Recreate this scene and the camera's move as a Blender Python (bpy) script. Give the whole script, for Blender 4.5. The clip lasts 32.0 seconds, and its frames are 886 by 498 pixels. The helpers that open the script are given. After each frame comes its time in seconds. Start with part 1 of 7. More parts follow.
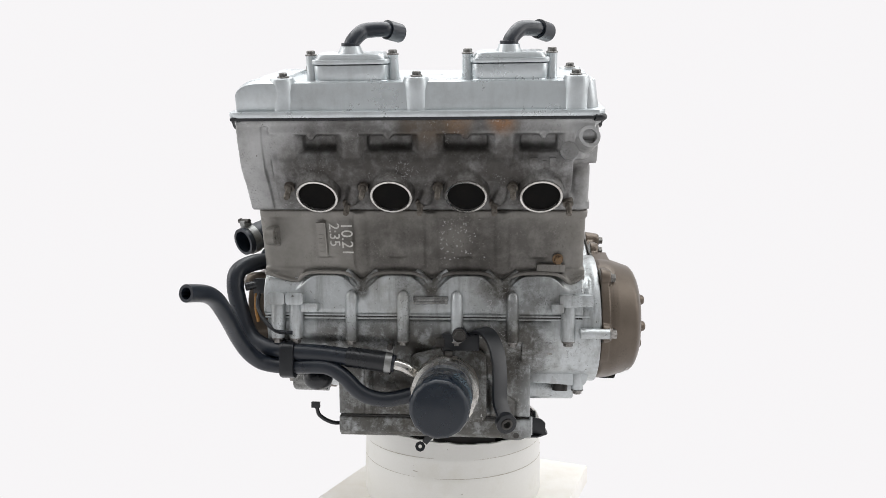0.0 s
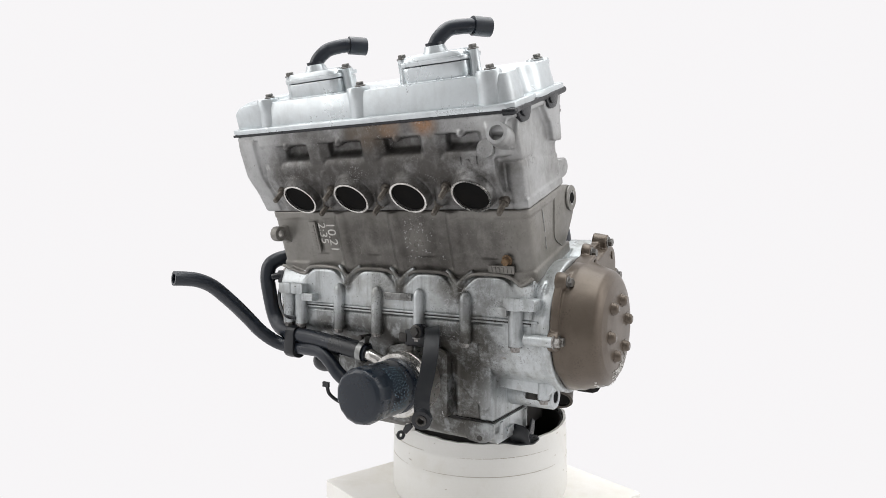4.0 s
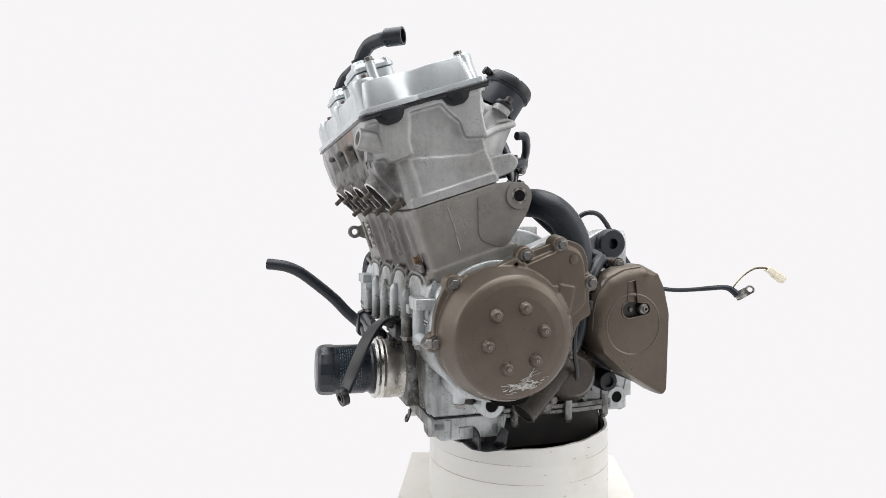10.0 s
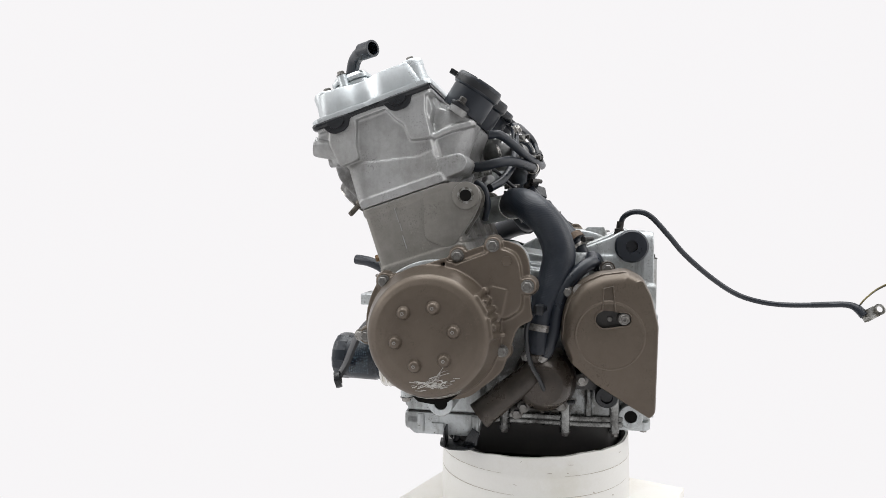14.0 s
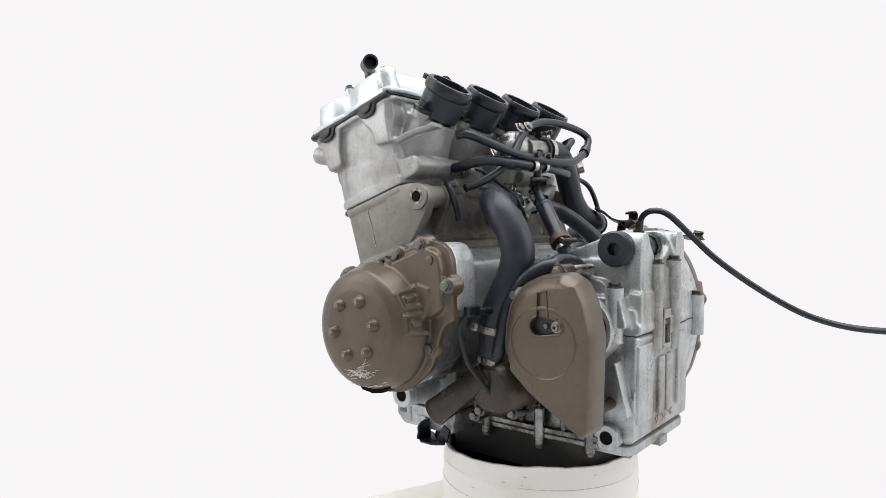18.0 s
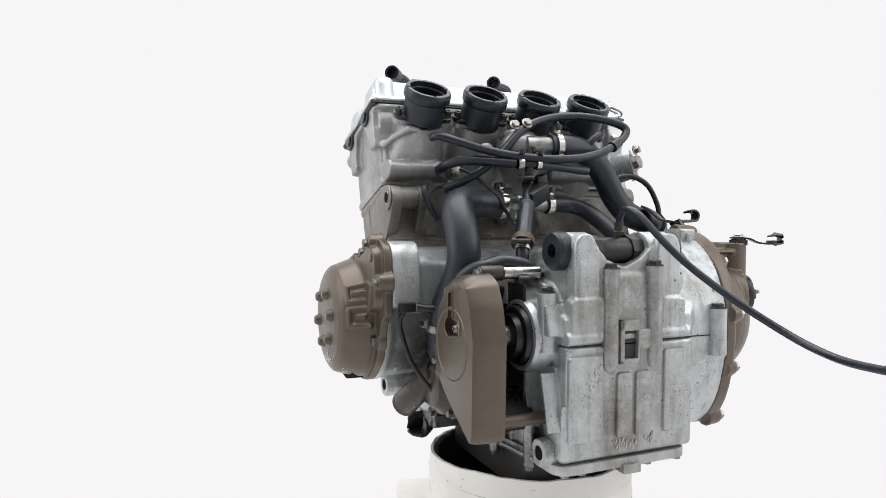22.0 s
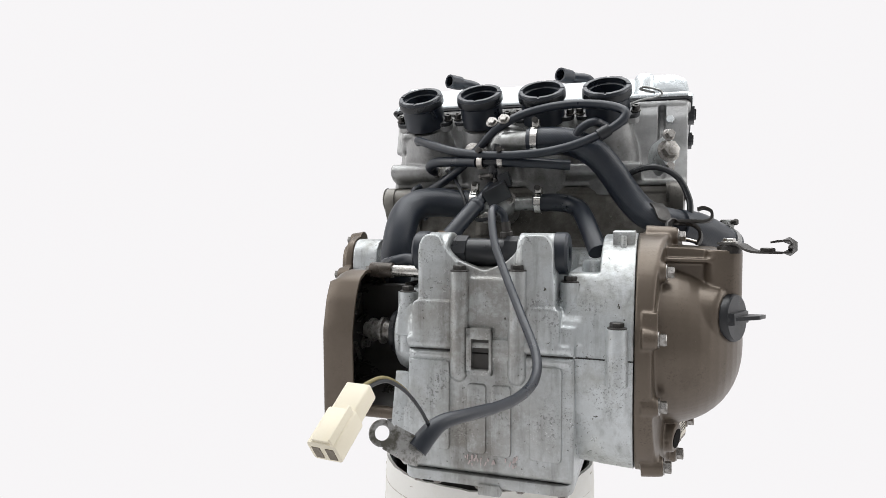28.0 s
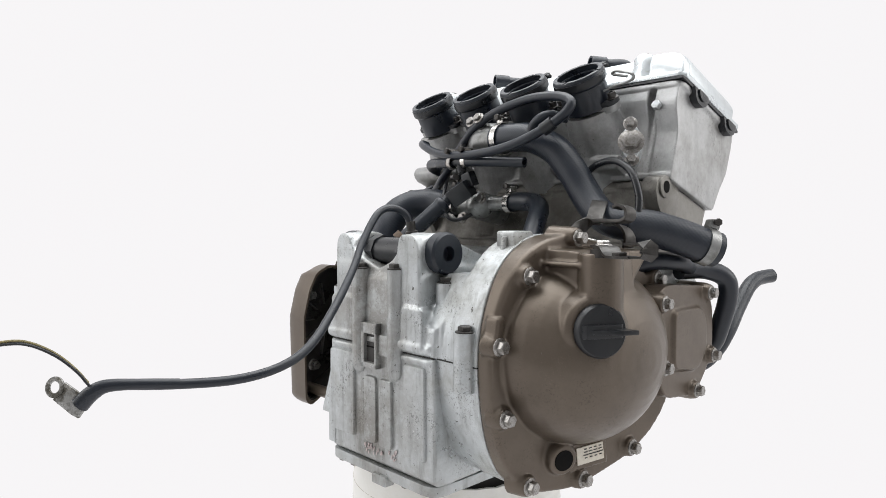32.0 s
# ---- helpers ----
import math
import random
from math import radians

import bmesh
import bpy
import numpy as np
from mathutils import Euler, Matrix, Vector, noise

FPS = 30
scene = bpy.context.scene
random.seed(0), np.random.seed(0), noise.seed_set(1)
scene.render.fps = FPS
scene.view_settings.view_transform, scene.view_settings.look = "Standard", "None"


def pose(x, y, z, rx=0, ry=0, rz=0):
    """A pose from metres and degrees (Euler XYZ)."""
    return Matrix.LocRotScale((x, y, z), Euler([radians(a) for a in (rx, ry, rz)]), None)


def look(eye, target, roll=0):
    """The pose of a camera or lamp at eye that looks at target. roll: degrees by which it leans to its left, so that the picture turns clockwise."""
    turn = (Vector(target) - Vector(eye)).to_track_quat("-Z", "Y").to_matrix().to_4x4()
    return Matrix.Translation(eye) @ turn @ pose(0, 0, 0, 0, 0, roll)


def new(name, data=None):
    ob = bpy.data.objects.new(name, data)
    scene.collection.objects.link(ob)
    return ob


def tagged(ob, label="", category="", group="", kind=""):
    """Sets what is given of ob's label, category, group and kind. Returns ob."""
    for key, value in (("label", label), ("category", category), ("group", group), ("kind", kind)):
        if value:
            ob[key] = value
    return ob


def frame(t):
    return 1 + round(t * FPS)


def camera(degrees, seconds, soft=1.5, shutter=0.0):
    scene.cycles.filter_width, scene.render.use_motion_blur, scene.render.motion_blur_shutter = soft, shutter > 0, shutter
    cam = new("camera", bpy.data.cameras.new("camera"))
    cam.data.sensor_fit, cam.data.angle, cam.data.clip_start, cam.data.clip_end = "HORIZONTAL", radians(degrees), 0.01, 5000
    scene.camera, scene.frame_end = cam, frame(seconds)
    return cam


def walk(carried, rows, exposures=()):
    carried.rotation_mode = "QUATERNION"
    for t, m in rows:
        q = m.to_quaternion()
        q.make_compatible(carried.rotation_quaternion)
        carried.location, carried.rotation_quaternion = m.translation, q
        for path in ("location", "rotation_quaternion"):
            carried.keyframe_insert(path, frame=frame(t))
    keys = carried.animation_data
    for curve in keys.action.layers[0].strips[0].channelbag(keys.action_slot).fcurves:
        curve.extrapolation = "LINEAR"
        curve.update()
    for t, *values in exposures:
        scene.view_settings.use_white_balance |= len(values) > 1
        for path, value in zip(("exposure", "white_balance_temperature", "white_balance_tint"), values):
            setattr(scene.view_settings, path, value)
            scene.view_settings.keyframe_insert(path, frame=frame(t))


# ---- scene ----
# ---------------------------------------------------------------- camera and path
LIFT = 0.28                      # height of the engine's own zero over the tent floor
cam = camera(67.52, 32.0, soft=0.55)
EYE = Vector((0.0, -1.0, 0.1948 + LIFT))
AIM = Vector((-0.05224, 0.99772, -0.04282))
walk(cam, [(0, look(EYE, EYE + AIM, 0.11)), (32, look(EYE, EYE + AIM, 0.11))])

TURN_RATE = -6.9567              # degrees per second of the turntable
TURN_START = -0.67

# ---------------------------------------------------------------- world and light
world = bpy.data.worlds.new("studio_world")
scene.world = world
world.use_nodes = True
world.node_tree.nodes["Background"].inputs[0].default_value = (0.9, 0.9, 0.92, 1)
world.node_tree.nodes["Background"].inputs[1].default_value = 0.15


def area(name, x, y, z, target, sx, sy, power, colour=(1, 1, 1)):
    lamp = bpy.data.lights.new(name, "AREA")
    lamp.shape, lamp.size, lamp.size_y, lamp.energy, lamp.color = "RECTANGLE", sx, sy, power, colour
    ob = new(name, lamp)
    ob.matrix_world = look((x, y, z), target)
    return ob


area("softbox_top", 0.0, 0.05, 1.75, (0, 0.05, 0), 1.7, 1.5, 26, (0.97, 0.99, 1.0))
area("softbox_side_a", -1.45, -0.25, 1.15, (0, 0, 0.45), 0.8, 1.2, 6, (1.0, 0.99, 0.97))
area("softbox_side_b", 1.45, -0.25, 1.15, (0, 0, 0.45), 0.8, 1.2, 6, (1.0, 0.99, 0.97))


# ---------------------------------------------------------------- materials
def node_mat(name):
    m = bpy.data.materials.new(name)
    m.use_nodes = True
    nt = m.node_tree
    return m, nt, nt.nodes["Principled BSDF"]


def lnk(nt, a, b):
    nt.links.new(a, b)


def tex_noise(nt, coord, scale, detail=4.0, rough=0.6, dist=0.0):
    n = nt.nodes.new("ShaderNodeTexNoise")
    n.inputs["Scale"].default_value = scale
    n.inputs["Detail"].default_value = detail
    n.inputs["Roughness"].default_value = rough
    n.inputs["Distortion"].default_value = dist
    lnk(nt, coord, n.inputs["Vector"])
    return n.outputs["Fac"]


def ramp(nt, fac, stops):
    r = nt.nodes.new("ShaderNodeValToRGB")
    els = r.color_ramp.elements
    while len(els) < len(stops):
        els.new(0.5)
    for e, (p, c) in zip(els, stops):
        e.position, e.color = p, (*c, 1) if len(c) == 3 else c
    lnk(nt, fac, r.inputs["Fac"])
    return r.outputs["Color"]


def mix(nt, fac, a, b, kind="MIX"):
    m = nt.nodes.new("ShaderNodeMix")
    m.data_type, m.blend_type = "RGBA", kind
    for sock, v in ((m.inputs["Factor"], fac), (m.inputs[6], a), (m.inputs[7], b)):
        if isinstance(v, (int, float)):
            sock.default_value = v
        elif isinstance(v, tuple):
            sock.default_value = (*v, 1)
        else:
            lnk(nt, v, sock)
    return m.outputs[2]


def grey(v):
    return (v, v, v)


def surface(name, base, dark, rough=0.5, metal=0.0, grain=900.0, grain_bump=0.15, pit=0.0, streak=0.0, stain=18.0, stain_at=(0.45, 0.7),
            speck=None, speck_at=(0.66, 0.72), speck_scale=140.0, rough_var=0.15, spec=0.5, coat=0.0, lump=0.0, mottle=0.15, grime_shade=(), grime_at=((0.33, 0.40), (0.58, 1.0))):
    """Cast, painted or moulded surface: base colour broken by stains, specks and a fine grain. The grime rows are oily
    and sooty patches and painted shade, as (x, y, z, radius, colour, strength), with ragged edges."""
    m, nt, bsdf = node_mat(name)
    co = nt.nodes.new("ShaderNodeTexCoord").outputs["Object"]
    broad = tex_noise(nt, co, stain, 7, 0.68, 0.1)
    col = mix(nt, ramp(nt, broad, [(stain_at[0], grey(0)), (stain_at[1], grey(1))]), base, dark)
    fine = tex_noise(nt, co, grain * 0.35, 3, 0.6)
    col = mix(nt, ramp(nt, fine, [(0.35, grey(0.0)), (0.75, grey(mottle))]), col, dark)
    patch_mask = None
    for x, y, z, radius, colour, strength in grime_shade:
        d = nt.nodes.new("ShaderNodeVectorMath")
        d.operation = "DISTANCE"
        d.inputs[1].default_value = (x, y, z)
        lnk(nt, co, d.inputs[0])
        mr = nt.nodes.new("ShaderNodeMapRange")
        mr.interpolation_type = "SMOOTHSTEP"
        mr.inputs["From Min"].default_value, mr.inputs["From Max"].default_value = radius, radius * 0.25
        lnk(nt, d.outputs["Value"], mr.inputs["Value"])
        if patch_mask is None:
            patch_mask = ramp(nt, tex_noise(nt, co, 42, 8, 0.74, 0.1), [(q, grey(v)) for q, v in grime_at])
        k = nt.nodes.new("ShaderNodeMath")
        k.operation = "MULTIPLY"
        lnk(nt, mr.outputs["Result"], k.inputs[0])
        lnk(nt, patch_mask, k.inputs[1])
        k2 = nt.nodes.new("ShaderNodeMath")
        k2.operation = "MULTIPLY"
        lnk(nt, k.outputs[0], k2.inputs[0])
        k2.inputs[1].default_value = strength
        col = mix(nt, k2.outputs[0], col, colour)
    if speck:
        s = tex_noise(nt, co, speck_scale, 5, 0.7)
        col = mix(nt, ramp(nt, s, [(speck_at[0], grey(0)), (speck_at[1], grey(1))]), col, speck)
    if pit:
        # fine handling wear: dark pores and pale nicks
        p = tex_noise(nt, co, 430, 2, 0.5)
        w = tex_noise(nt, co, 55, 5, 0.7, 0.5)
        col = mix(nt, ramp(nt, w, [(0.40, grey(0)), (0.72, grey(pit * 0.6))]), col, tuple(c * 0.45 for c in dark))
        where = ramp(nt, tex_noise(nt, co, 26, 4, 0.6), [(0.50, grey(0)), (0.66, grey(1))])
        spots = mix(nt, 1.0, ramp(nt, p, [(0.56, grey(0)), (0.62, grey(pit * 1.4))]), where, "MULTIPLY")
        col = mix(nt, spots, col, tuple(c * 0.22 for c in dark))
        elsewhere = ramp(nt, tex_noise(nt, co, 21, 4, 0.6), [(0.54, grey(0)), (0.68, grey(1))])
        q = tex_noise(nt, co, 240, 3, 0.6, 1.5)
        nicks = mix(nt, 1.0, ramp(nt, q, [(0.60, grey(0)), (0.63, grey(pit * 1.3))]), elsewhere, "MULTIPLY")
        col = mix(nt, nicks, col, tuple(min(0.8, c * 1.6) for c in base))
    if streak:
        # runs of old oil down the upright faces
        sc = nt.nodes.new("ShaderNodeMapping")
        sc.inputs["Scale"].default_value = (1.0, 1.0, 0.12)
        lnk(nt, co, sc.inputs["Vector"])
        col = mix(nt, ramp(nt, tex_noise(nt, sc.outputs[0], 70, 5, 0.65), [(0.50, grey(0)), (0.70, grey(streak))]), col, tuple(c * 0.4 for c in dark))
    lnk(nt, col, bsdf.inputs["Base Color"])
    bsdf.inputs["Metallic"].default_value = metal
    bsdf.inputs["Specular IOR Level"].default_value = spec
    bsdf.inputs["Coat Weight"].default_value = coat
    bsdf.inputs["Coat Roughness"].default_value = 0.15
    r = ramp(nt, broad, [(0.3, grey(max(0.05, rough - rough_var))), (0.7, grey(min(1.0, rough + rough_var)))])
    lnk(nt, r, bsdf.inputs["Roughness"])
    if grain_bump > 0:
        b = nt.nodes.new("ShaderNodeBump")
        b.inputs["Strength"].default_value = grain_bump
        b.inputs["Distance"].default_value = 0.0006
        lnk(nt, tex_noise(nt, co, grain, 3, 0.6), b.inputs["Height"])
        if lump:
            b2 = nt.nodes.new("ShaderNodeBump")
            b2.inputs["Strength"].default_value = lump
            b2.inputs["Distance"].default_value = 0.003
            lnk(nt, tex_noise(nt, co, 32, 4, 0.5), b2.inputs["Height"])
            b3 = nt.nodes.new("ShaderNodeBump")
            b3.inputs["Strength"].default_value = lump
            b3.inputs["Distance"].default_value = 0.0009
            lnk(nt, tex_noise(nt, co, 150, 4, 0.6), b3.inputs["Height"])
            lnk(nt, b2.outputs["Normal"], b3.inputs["Normal"])
            lnk(nt, b3.outputs["Normal"], b.inputs["Normal"])
        lnk(nt, b.outputs["Normal"], bsdf.inputs["Normal"])
    return m


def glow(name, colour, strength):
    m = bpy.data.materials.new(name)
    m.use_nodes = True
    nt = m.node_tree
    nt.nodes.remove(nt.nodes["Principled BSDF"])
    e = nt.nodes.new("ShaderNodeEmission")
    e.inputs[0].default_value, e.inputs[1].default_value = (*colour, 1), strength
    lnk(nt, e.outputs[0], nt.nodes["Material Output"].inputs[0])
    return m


# emission stands in for an evenly lit white surround, floor included
TENT = glow("white_tent_emission", (0.932, 0.917, 0.929), 1.0)
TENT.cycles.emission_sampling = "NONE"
# these two darks serve real oil and soot, and shade painted behind the hoses
OIL_SHADE = (0.045, 0.040, 0.032)
SOOT_SHADE = (0.055, 0.050, 0.045)
BROWN = (0.14, 0.115, 0.085)
ALU = surface("cast_aluminium_case", pit=0.36, base=(0.56, 0.59, 0.60), dark=(0.29, 0.28, 0.25), rough=0.40, metal=0.60, stain=15, stain_at=(0.50, 0.80), mottle=0.10,
              speck=(0.07, 0.065, 0.055), speck_at=(0.655, 0.672), speck_scale=170, lump=0.45, streak=0.45, grime_at=((0.39, 0.40), (0.53, 1.0)),
              grime_shade=[(x, -0.115, 0.030, 0.055, OIL_SHADE, 0.8) for x in (-0.19, -0.13, -0.07, 0.0, 0.06)] + [(0.05, -0.10, 0.01, 0.07, OIL_SHADE, 0.7), (-0.10, -0.10, -0.07, 0.09, OIL_SHADE, 0.8), (0.02, -0.10, -0.06, 0.07, OIL_SHADE, 0.6)] + [(x, -0.10, -0.015, 0.085, OIL_SHADE, 0.86) for x in (-0.16, -0.07, 0.02)] + [(x, -0.095, -0.09, 0.065, OIL_SHADE, 0.85) for x in (-0.17, -0.10, -0.03, 0.035)] + [ (0.06, -0.12, 0.085, 0.08, OIL_SHADE, 0.6),
                     (-0.09, 0.26, -0.04, 0.13, BROWN, 0.38), (-0.07, 0.26, 0.09, 0.10, BROWN, 0.58), (-0.07, 0.26, -0.05, 0.05, BROWN, 0.4), (0.03, 0.12, -0.05, 0.13, OIL_SHADE, 0.95), (0.10, 0.08, 0.00, 0.09, OIL_SHADE, 0.80), (0.135, 0.045, 0.03, 0.07, OIL_SHADE, 0.40), (0.05, 0.06, -0.06, 0.10, OIL_SHADE, 0.9), (0.02, 0.05, 0.13, 0.10, OIL_SHADE, 0.25), (-0.08, 0.10, 0.15, 0.12, OIL_SHADE, 0.25),
                     # the small strong patches darken the web junctions on the front
                     (-0.07, -0.12, 0.125, 0.055, OIL_SHADE, 0.6), (0.03, -0.12, 0.125, 0.055, OIL_SHADE, 0.7), (-0.155, -0.12, 0.125, 0.035, OIL_SHADE, 0.6)] + [(x, -0.116, z, r, OIL_SHADE, 0.95) for x in (-0.155, -0.060, 0.034) for z, r in ((0.120, 0.020), (0.100, 0.016))])
ALU_HEAD = surface("grey_cast_cylinder_head", pit=0.26, base=(0.46, 0.465, 0.465), dark=(0.26, 0.255, 0.24), rough=0.45, metal=0.55, stain=16, stain_at=(0.45, 0.78), mottle=0.12,
                   speck=(0.09, 0.08, 0.065), speck_at=(0.70, 0.715), speck_scale=170, lump=0.35, streak=0.15,
                   grime_shade=[(x, -0.160, 0.240, 0.100, SOOT_SHADE, 0.98) for x in (-0.20, -0.11, -0.015, 0.07)] + [(x, -0.19, 0.285, 0.090, SOOT_SHADE, 0.75) for x in (-0.17, -0.08, 0.02)] + [(-0.055, -0.19, 0.30, 0.075, SOOT_SHADE, 0.9)]
                   # first rows here: shade behind the hoses put into the head's colour
                   + [(x, -0.02, 0.265, 0.12, SOOT_SHADE, 0.40) for x in (-0.20, -0.10, 0.0, 0.07)] + [(-0.06, -0.20, 0.322, 0.05, (0.22, 0.15, 0.09), 0.35), (0.0316, -0.20, 0.316, 0.026, (0.36, 0.17, 0.06), 0.6), (-0.021, -0.20, 0.314, 0.024, (0.34, 0.19, 0.09), 0.45)])
ALU_CYL = surface("tan_grey_cylinder_paint", pit=0.26, base=(0.265, 0.255, 0.235), dark=(0.17, 0.16, 0.14), rough=0.45, metal=0.45, stain=12, stain_at=(0.45, 0.8), mottle=0.12,
                  streak=0.12,
                  # rows at y 0.015 paint the shade behind the hoses on the rear
                  grime_shade=[(x, -0.13, 0.16, 0.08, SOOT_SHADE, 0.75) for x in (-0.12, -0.02, 0.07)] + [(-0.02, -0.125, 0.15, 0.11, SOOT_SHADE, 0.8)] + [(x, 0.015, 0.19, 0.125, OIL_SHADE, 0.75) for x in (-0.22, -0.12, -0.03, 0.06)]
                  + [(-0.03, -0.135, 0.165, 0.035, (0.42, 0.40, 0.37), 0.35)])
SILVER = surface("silver_head_cover_paint", (0.60, 0.64, 0.655), (0.42, 0.435, 0.44), 0.34, 0.66, stain=14, stain_at=(0.48, 0.80), mottle=0.08,
                 grain_bump=0.05, lump=0.10, streak=0.12)
BRONZE = surface("brown_cover_paint", pit=0.2, base=(0.128, 0.103, 0.080), dark=(0.090, 0.072, 0.055), rough=0.34, metal=0.45, stain=9, stain_at=(0.5, 0.8), mottle=0.10,
                 speck=(0.24, 0.21, 0.17), speck_at=(0.725, 0.735), speck_scale=150, grain_bump=0.10, rough_var=0.08)
BLACK = surface("black_plastic", (0.007, 0.0085, 0.011), (0.018, 0.019, 0.021), 0.33, 0.0, stain=22, stain_at=(0.5, 0.85), grain_bump=0.1)
WORNRUBBER = surface("grey_worn_rubber_edge", (0.055, 0.060, 0.068), (0.018, 0.021, 0.026), 0.5, 0.0, stain=70)
RUBBER = surface("black_rubber_hose", (0.0088, 0.0125, 0.0195), (0.021, 0.026, 0.035), 0.36, 0.0, stain=25, stain_at=(0.5, 0.85), grain_bump=0.04)
OILALU = surface("oil_blackened_aluminium", (0.34, 0.345, 0.335), (0.045, 0.042, 0.038), 0.24, 0.75, stain=24, stain_at=(0.42, 0.66), pit=0.4, lump=0.3, grain_bump=0.1)
SUMP = surface("black_oily_sump", (0.020, 0.0185, 0.017), (0.036, 0.033, 0.030), 0.32, 0.1, stain=20)
BOLTGREY = surface("tarnished_bolt_steel", (0.19, 0.185, 0.175), (0.075, 0.07, 0.064), 0.40, 0.8, stain=170, grain_bump=0.1)
OILYBROWN = surface("oily_brown_pump_paint", (0.062, 0.050, 0.040), (0.028, 0.023, 0.019), 0.30, 0.35, stain=26, stain_at=(0.4, 0.7), grain_bump=0.1)
STEEL = surface("dull_steel_bolt", (0.34, 0.33, 0.315), (0.12, 0.105, 0.09), 0.36, 0.85, stain=160, grain_bump=0.1)
DARKSTEEL = surface("dark_oily_steel", (0.075, 0.072, 0.068), (0.035, 0.032, 0.03), 0.42, 0.8, stain=60)
BRIGHT = surface("bright_plated_steel", (0.66, 0.65, 0.62), (0.36, 0.34, 0.31), 0.20, 0.95, stain=60, grain_bump=0.05)
# bucket lining; also painted shade in the rear opening and round the sump
LINING = surface("dark_lining_and_shade", (0.034, 0.032, 0.030), (0.058, 0.054, 0.05), 0.7, 0.0, stain=26)
GASKET = surface("black_gasket", (0.02, 0.02, 0.02), (0.04, 0.037, 0.033), 0.7, 0.0, stain=60)
FILTER = surface("glossy_black_filter_paint", (0.005, 0.010, 0.018), (0.012, 0.018, 0.026), 0.27, 0.0, stain=30, grain_bump=0.03)
PLASTIC = surface("white_bucket_plastic", (0.82, 0.815, 0.78), (0.70, 0.68, 0.60), 0.45, 0.0, stain=9, stain_at=(0.5, 0.8),
                  speck=(0.22, 0.20, 0.16), speck_at=(0.73, 0.75), speck_scale=60, grain_bump=0.05)
BOARDM = surface("cream_board_paint", (0.92, 0.905, 0.86), (0.84, 0.81, 0.74), 0.6, 0.0, stain=8)
CREAM = surface("cream_connector_plastic", (0.80, 0.745, 0.60), (0.76, 0.70, 0.55), 0.45, 0.0, stain=12, grain_bump=0.0, mottle=0.0, rough_var=0.02)
# soot in the exhaust ports; elsewhere the shade inside holes, painted as black discs
VOID = surface("soot_and_hollow_shade", (0.006, 0.006, 0.006), (0.012, 0.011, 0.010), 0.9, 0.0, stain=40, spec=0.1)
LABELINK = surface("pale_blue_label_print", (0.17, 0.24, 0.29), (0.10, 0.15, 0.19), 0.5, 0.0, stain=60, grain_bump=0)
PAPER = surface("yellowed_label_paper", (0.70, 0.66, 0.57), (0.56, 0.51, 0.42), 0.6, 0.0, stain=120, grain_bump=0)
CHALK = surface("white_paint_marker", (0.62, 0.61, 0.58), (0.38, 0.37, 0.34), 0.7, 0.0, stain=150, grain_bump=0)


# ---------------------------------------------------------------- mesh helpers
def part(name, bm, mat, parent, label="", bevel=0.0, segs=2, sharp=38):
    """Links bm as one mesh object under parent (a thing or a part)."""
    bmesh.ops.recalc_face_normals(bm, faces=bm.faces)
    if bevel:
        es = [e for e in bm.edges if len(e.link_faces) == 2 and e.calc_face_angle(0) > 0.55]
        bmesh.ops.bevel(bm, geom=es, offset=bevel, segments=segs, profile=0.6, affect="EDGES", clamp_overlap=True)
    for f in bm.faces:
        f.smooth = True
    for e in bm.edges:
        if len(e.link_faces) == 2 and e.calc_face_angle(0) > radians(sharp):
            e.smooth = False
    me = bpy.data.meshes.new(name)
    bm.to_mesh(me)
    bm.free()
    me.materials.append(mat)
    ob = new(name, me)
    ob.parent = parent
    if label:
        tagged(ob, label)
    return ob


def cast(ob, voxel=0.0018, soft=4):
    """Melts the overlapping volumes of a part into one casting with rounded inner and outer corners."""
    r = ob.modifiers.new("melt", "REMESH")
    r.mode, r.voxel_size, r.use_smooth_shade = "VOXEL", voxel, True
    s = ob.modifiers.new("ease", "SMOOTH")
    s.factor, s.iterations = 0.5, soft
    return ob


def shared(name, me, m, parent):
    """Another object on an existing mesh, at pose m under parent."""
    ob = new(name, me)
    ob.parent = parent
    ob.matrix_basis = m
    return ob


def B():
    return bmesh.new()


def v3(*a):
    return Vector(a)


def axes(d):
    """Matrix whose z axis is the direction d."""
    return Vector(d).to_track_quat("Z", "Y").to_matrix().to_4x4()


def box(bm, c, s, m=None):
    mm = (m or Matrix()) @ Matrix.Translation(c) @ Matrix.Diagonal((*s, 1))
    return bmesh.ops.create_cube(bm, size=1, matrix=mm)["verts"]


def span(bm, x0, x1, y0, y1, z0, z1, m=None):
    return box(bm, ((x0 + x1) / 2, (y0 + y1) / 2, (z0 + z1) / 2), (abs(x1 - x0), abs(y1 - y0), abs(z1 - z0)), m)


def rod(bm, p0, p1, r0, r1=None, n=20, m=None):
    p0, p1 = Vector(p0), Vector(p1)
    d = p1 - p0
    mm = (m or Matrix()) @ Matrix.Translation((p0 + p1) / 2) @ axes(d)
    return bmesh.ops.create_cone(bm, cap_ends=True, segments=n, radius1=r0, radius2=r0 if r1 is None else r1, depth=d.length, matrix=mm)["verts"]


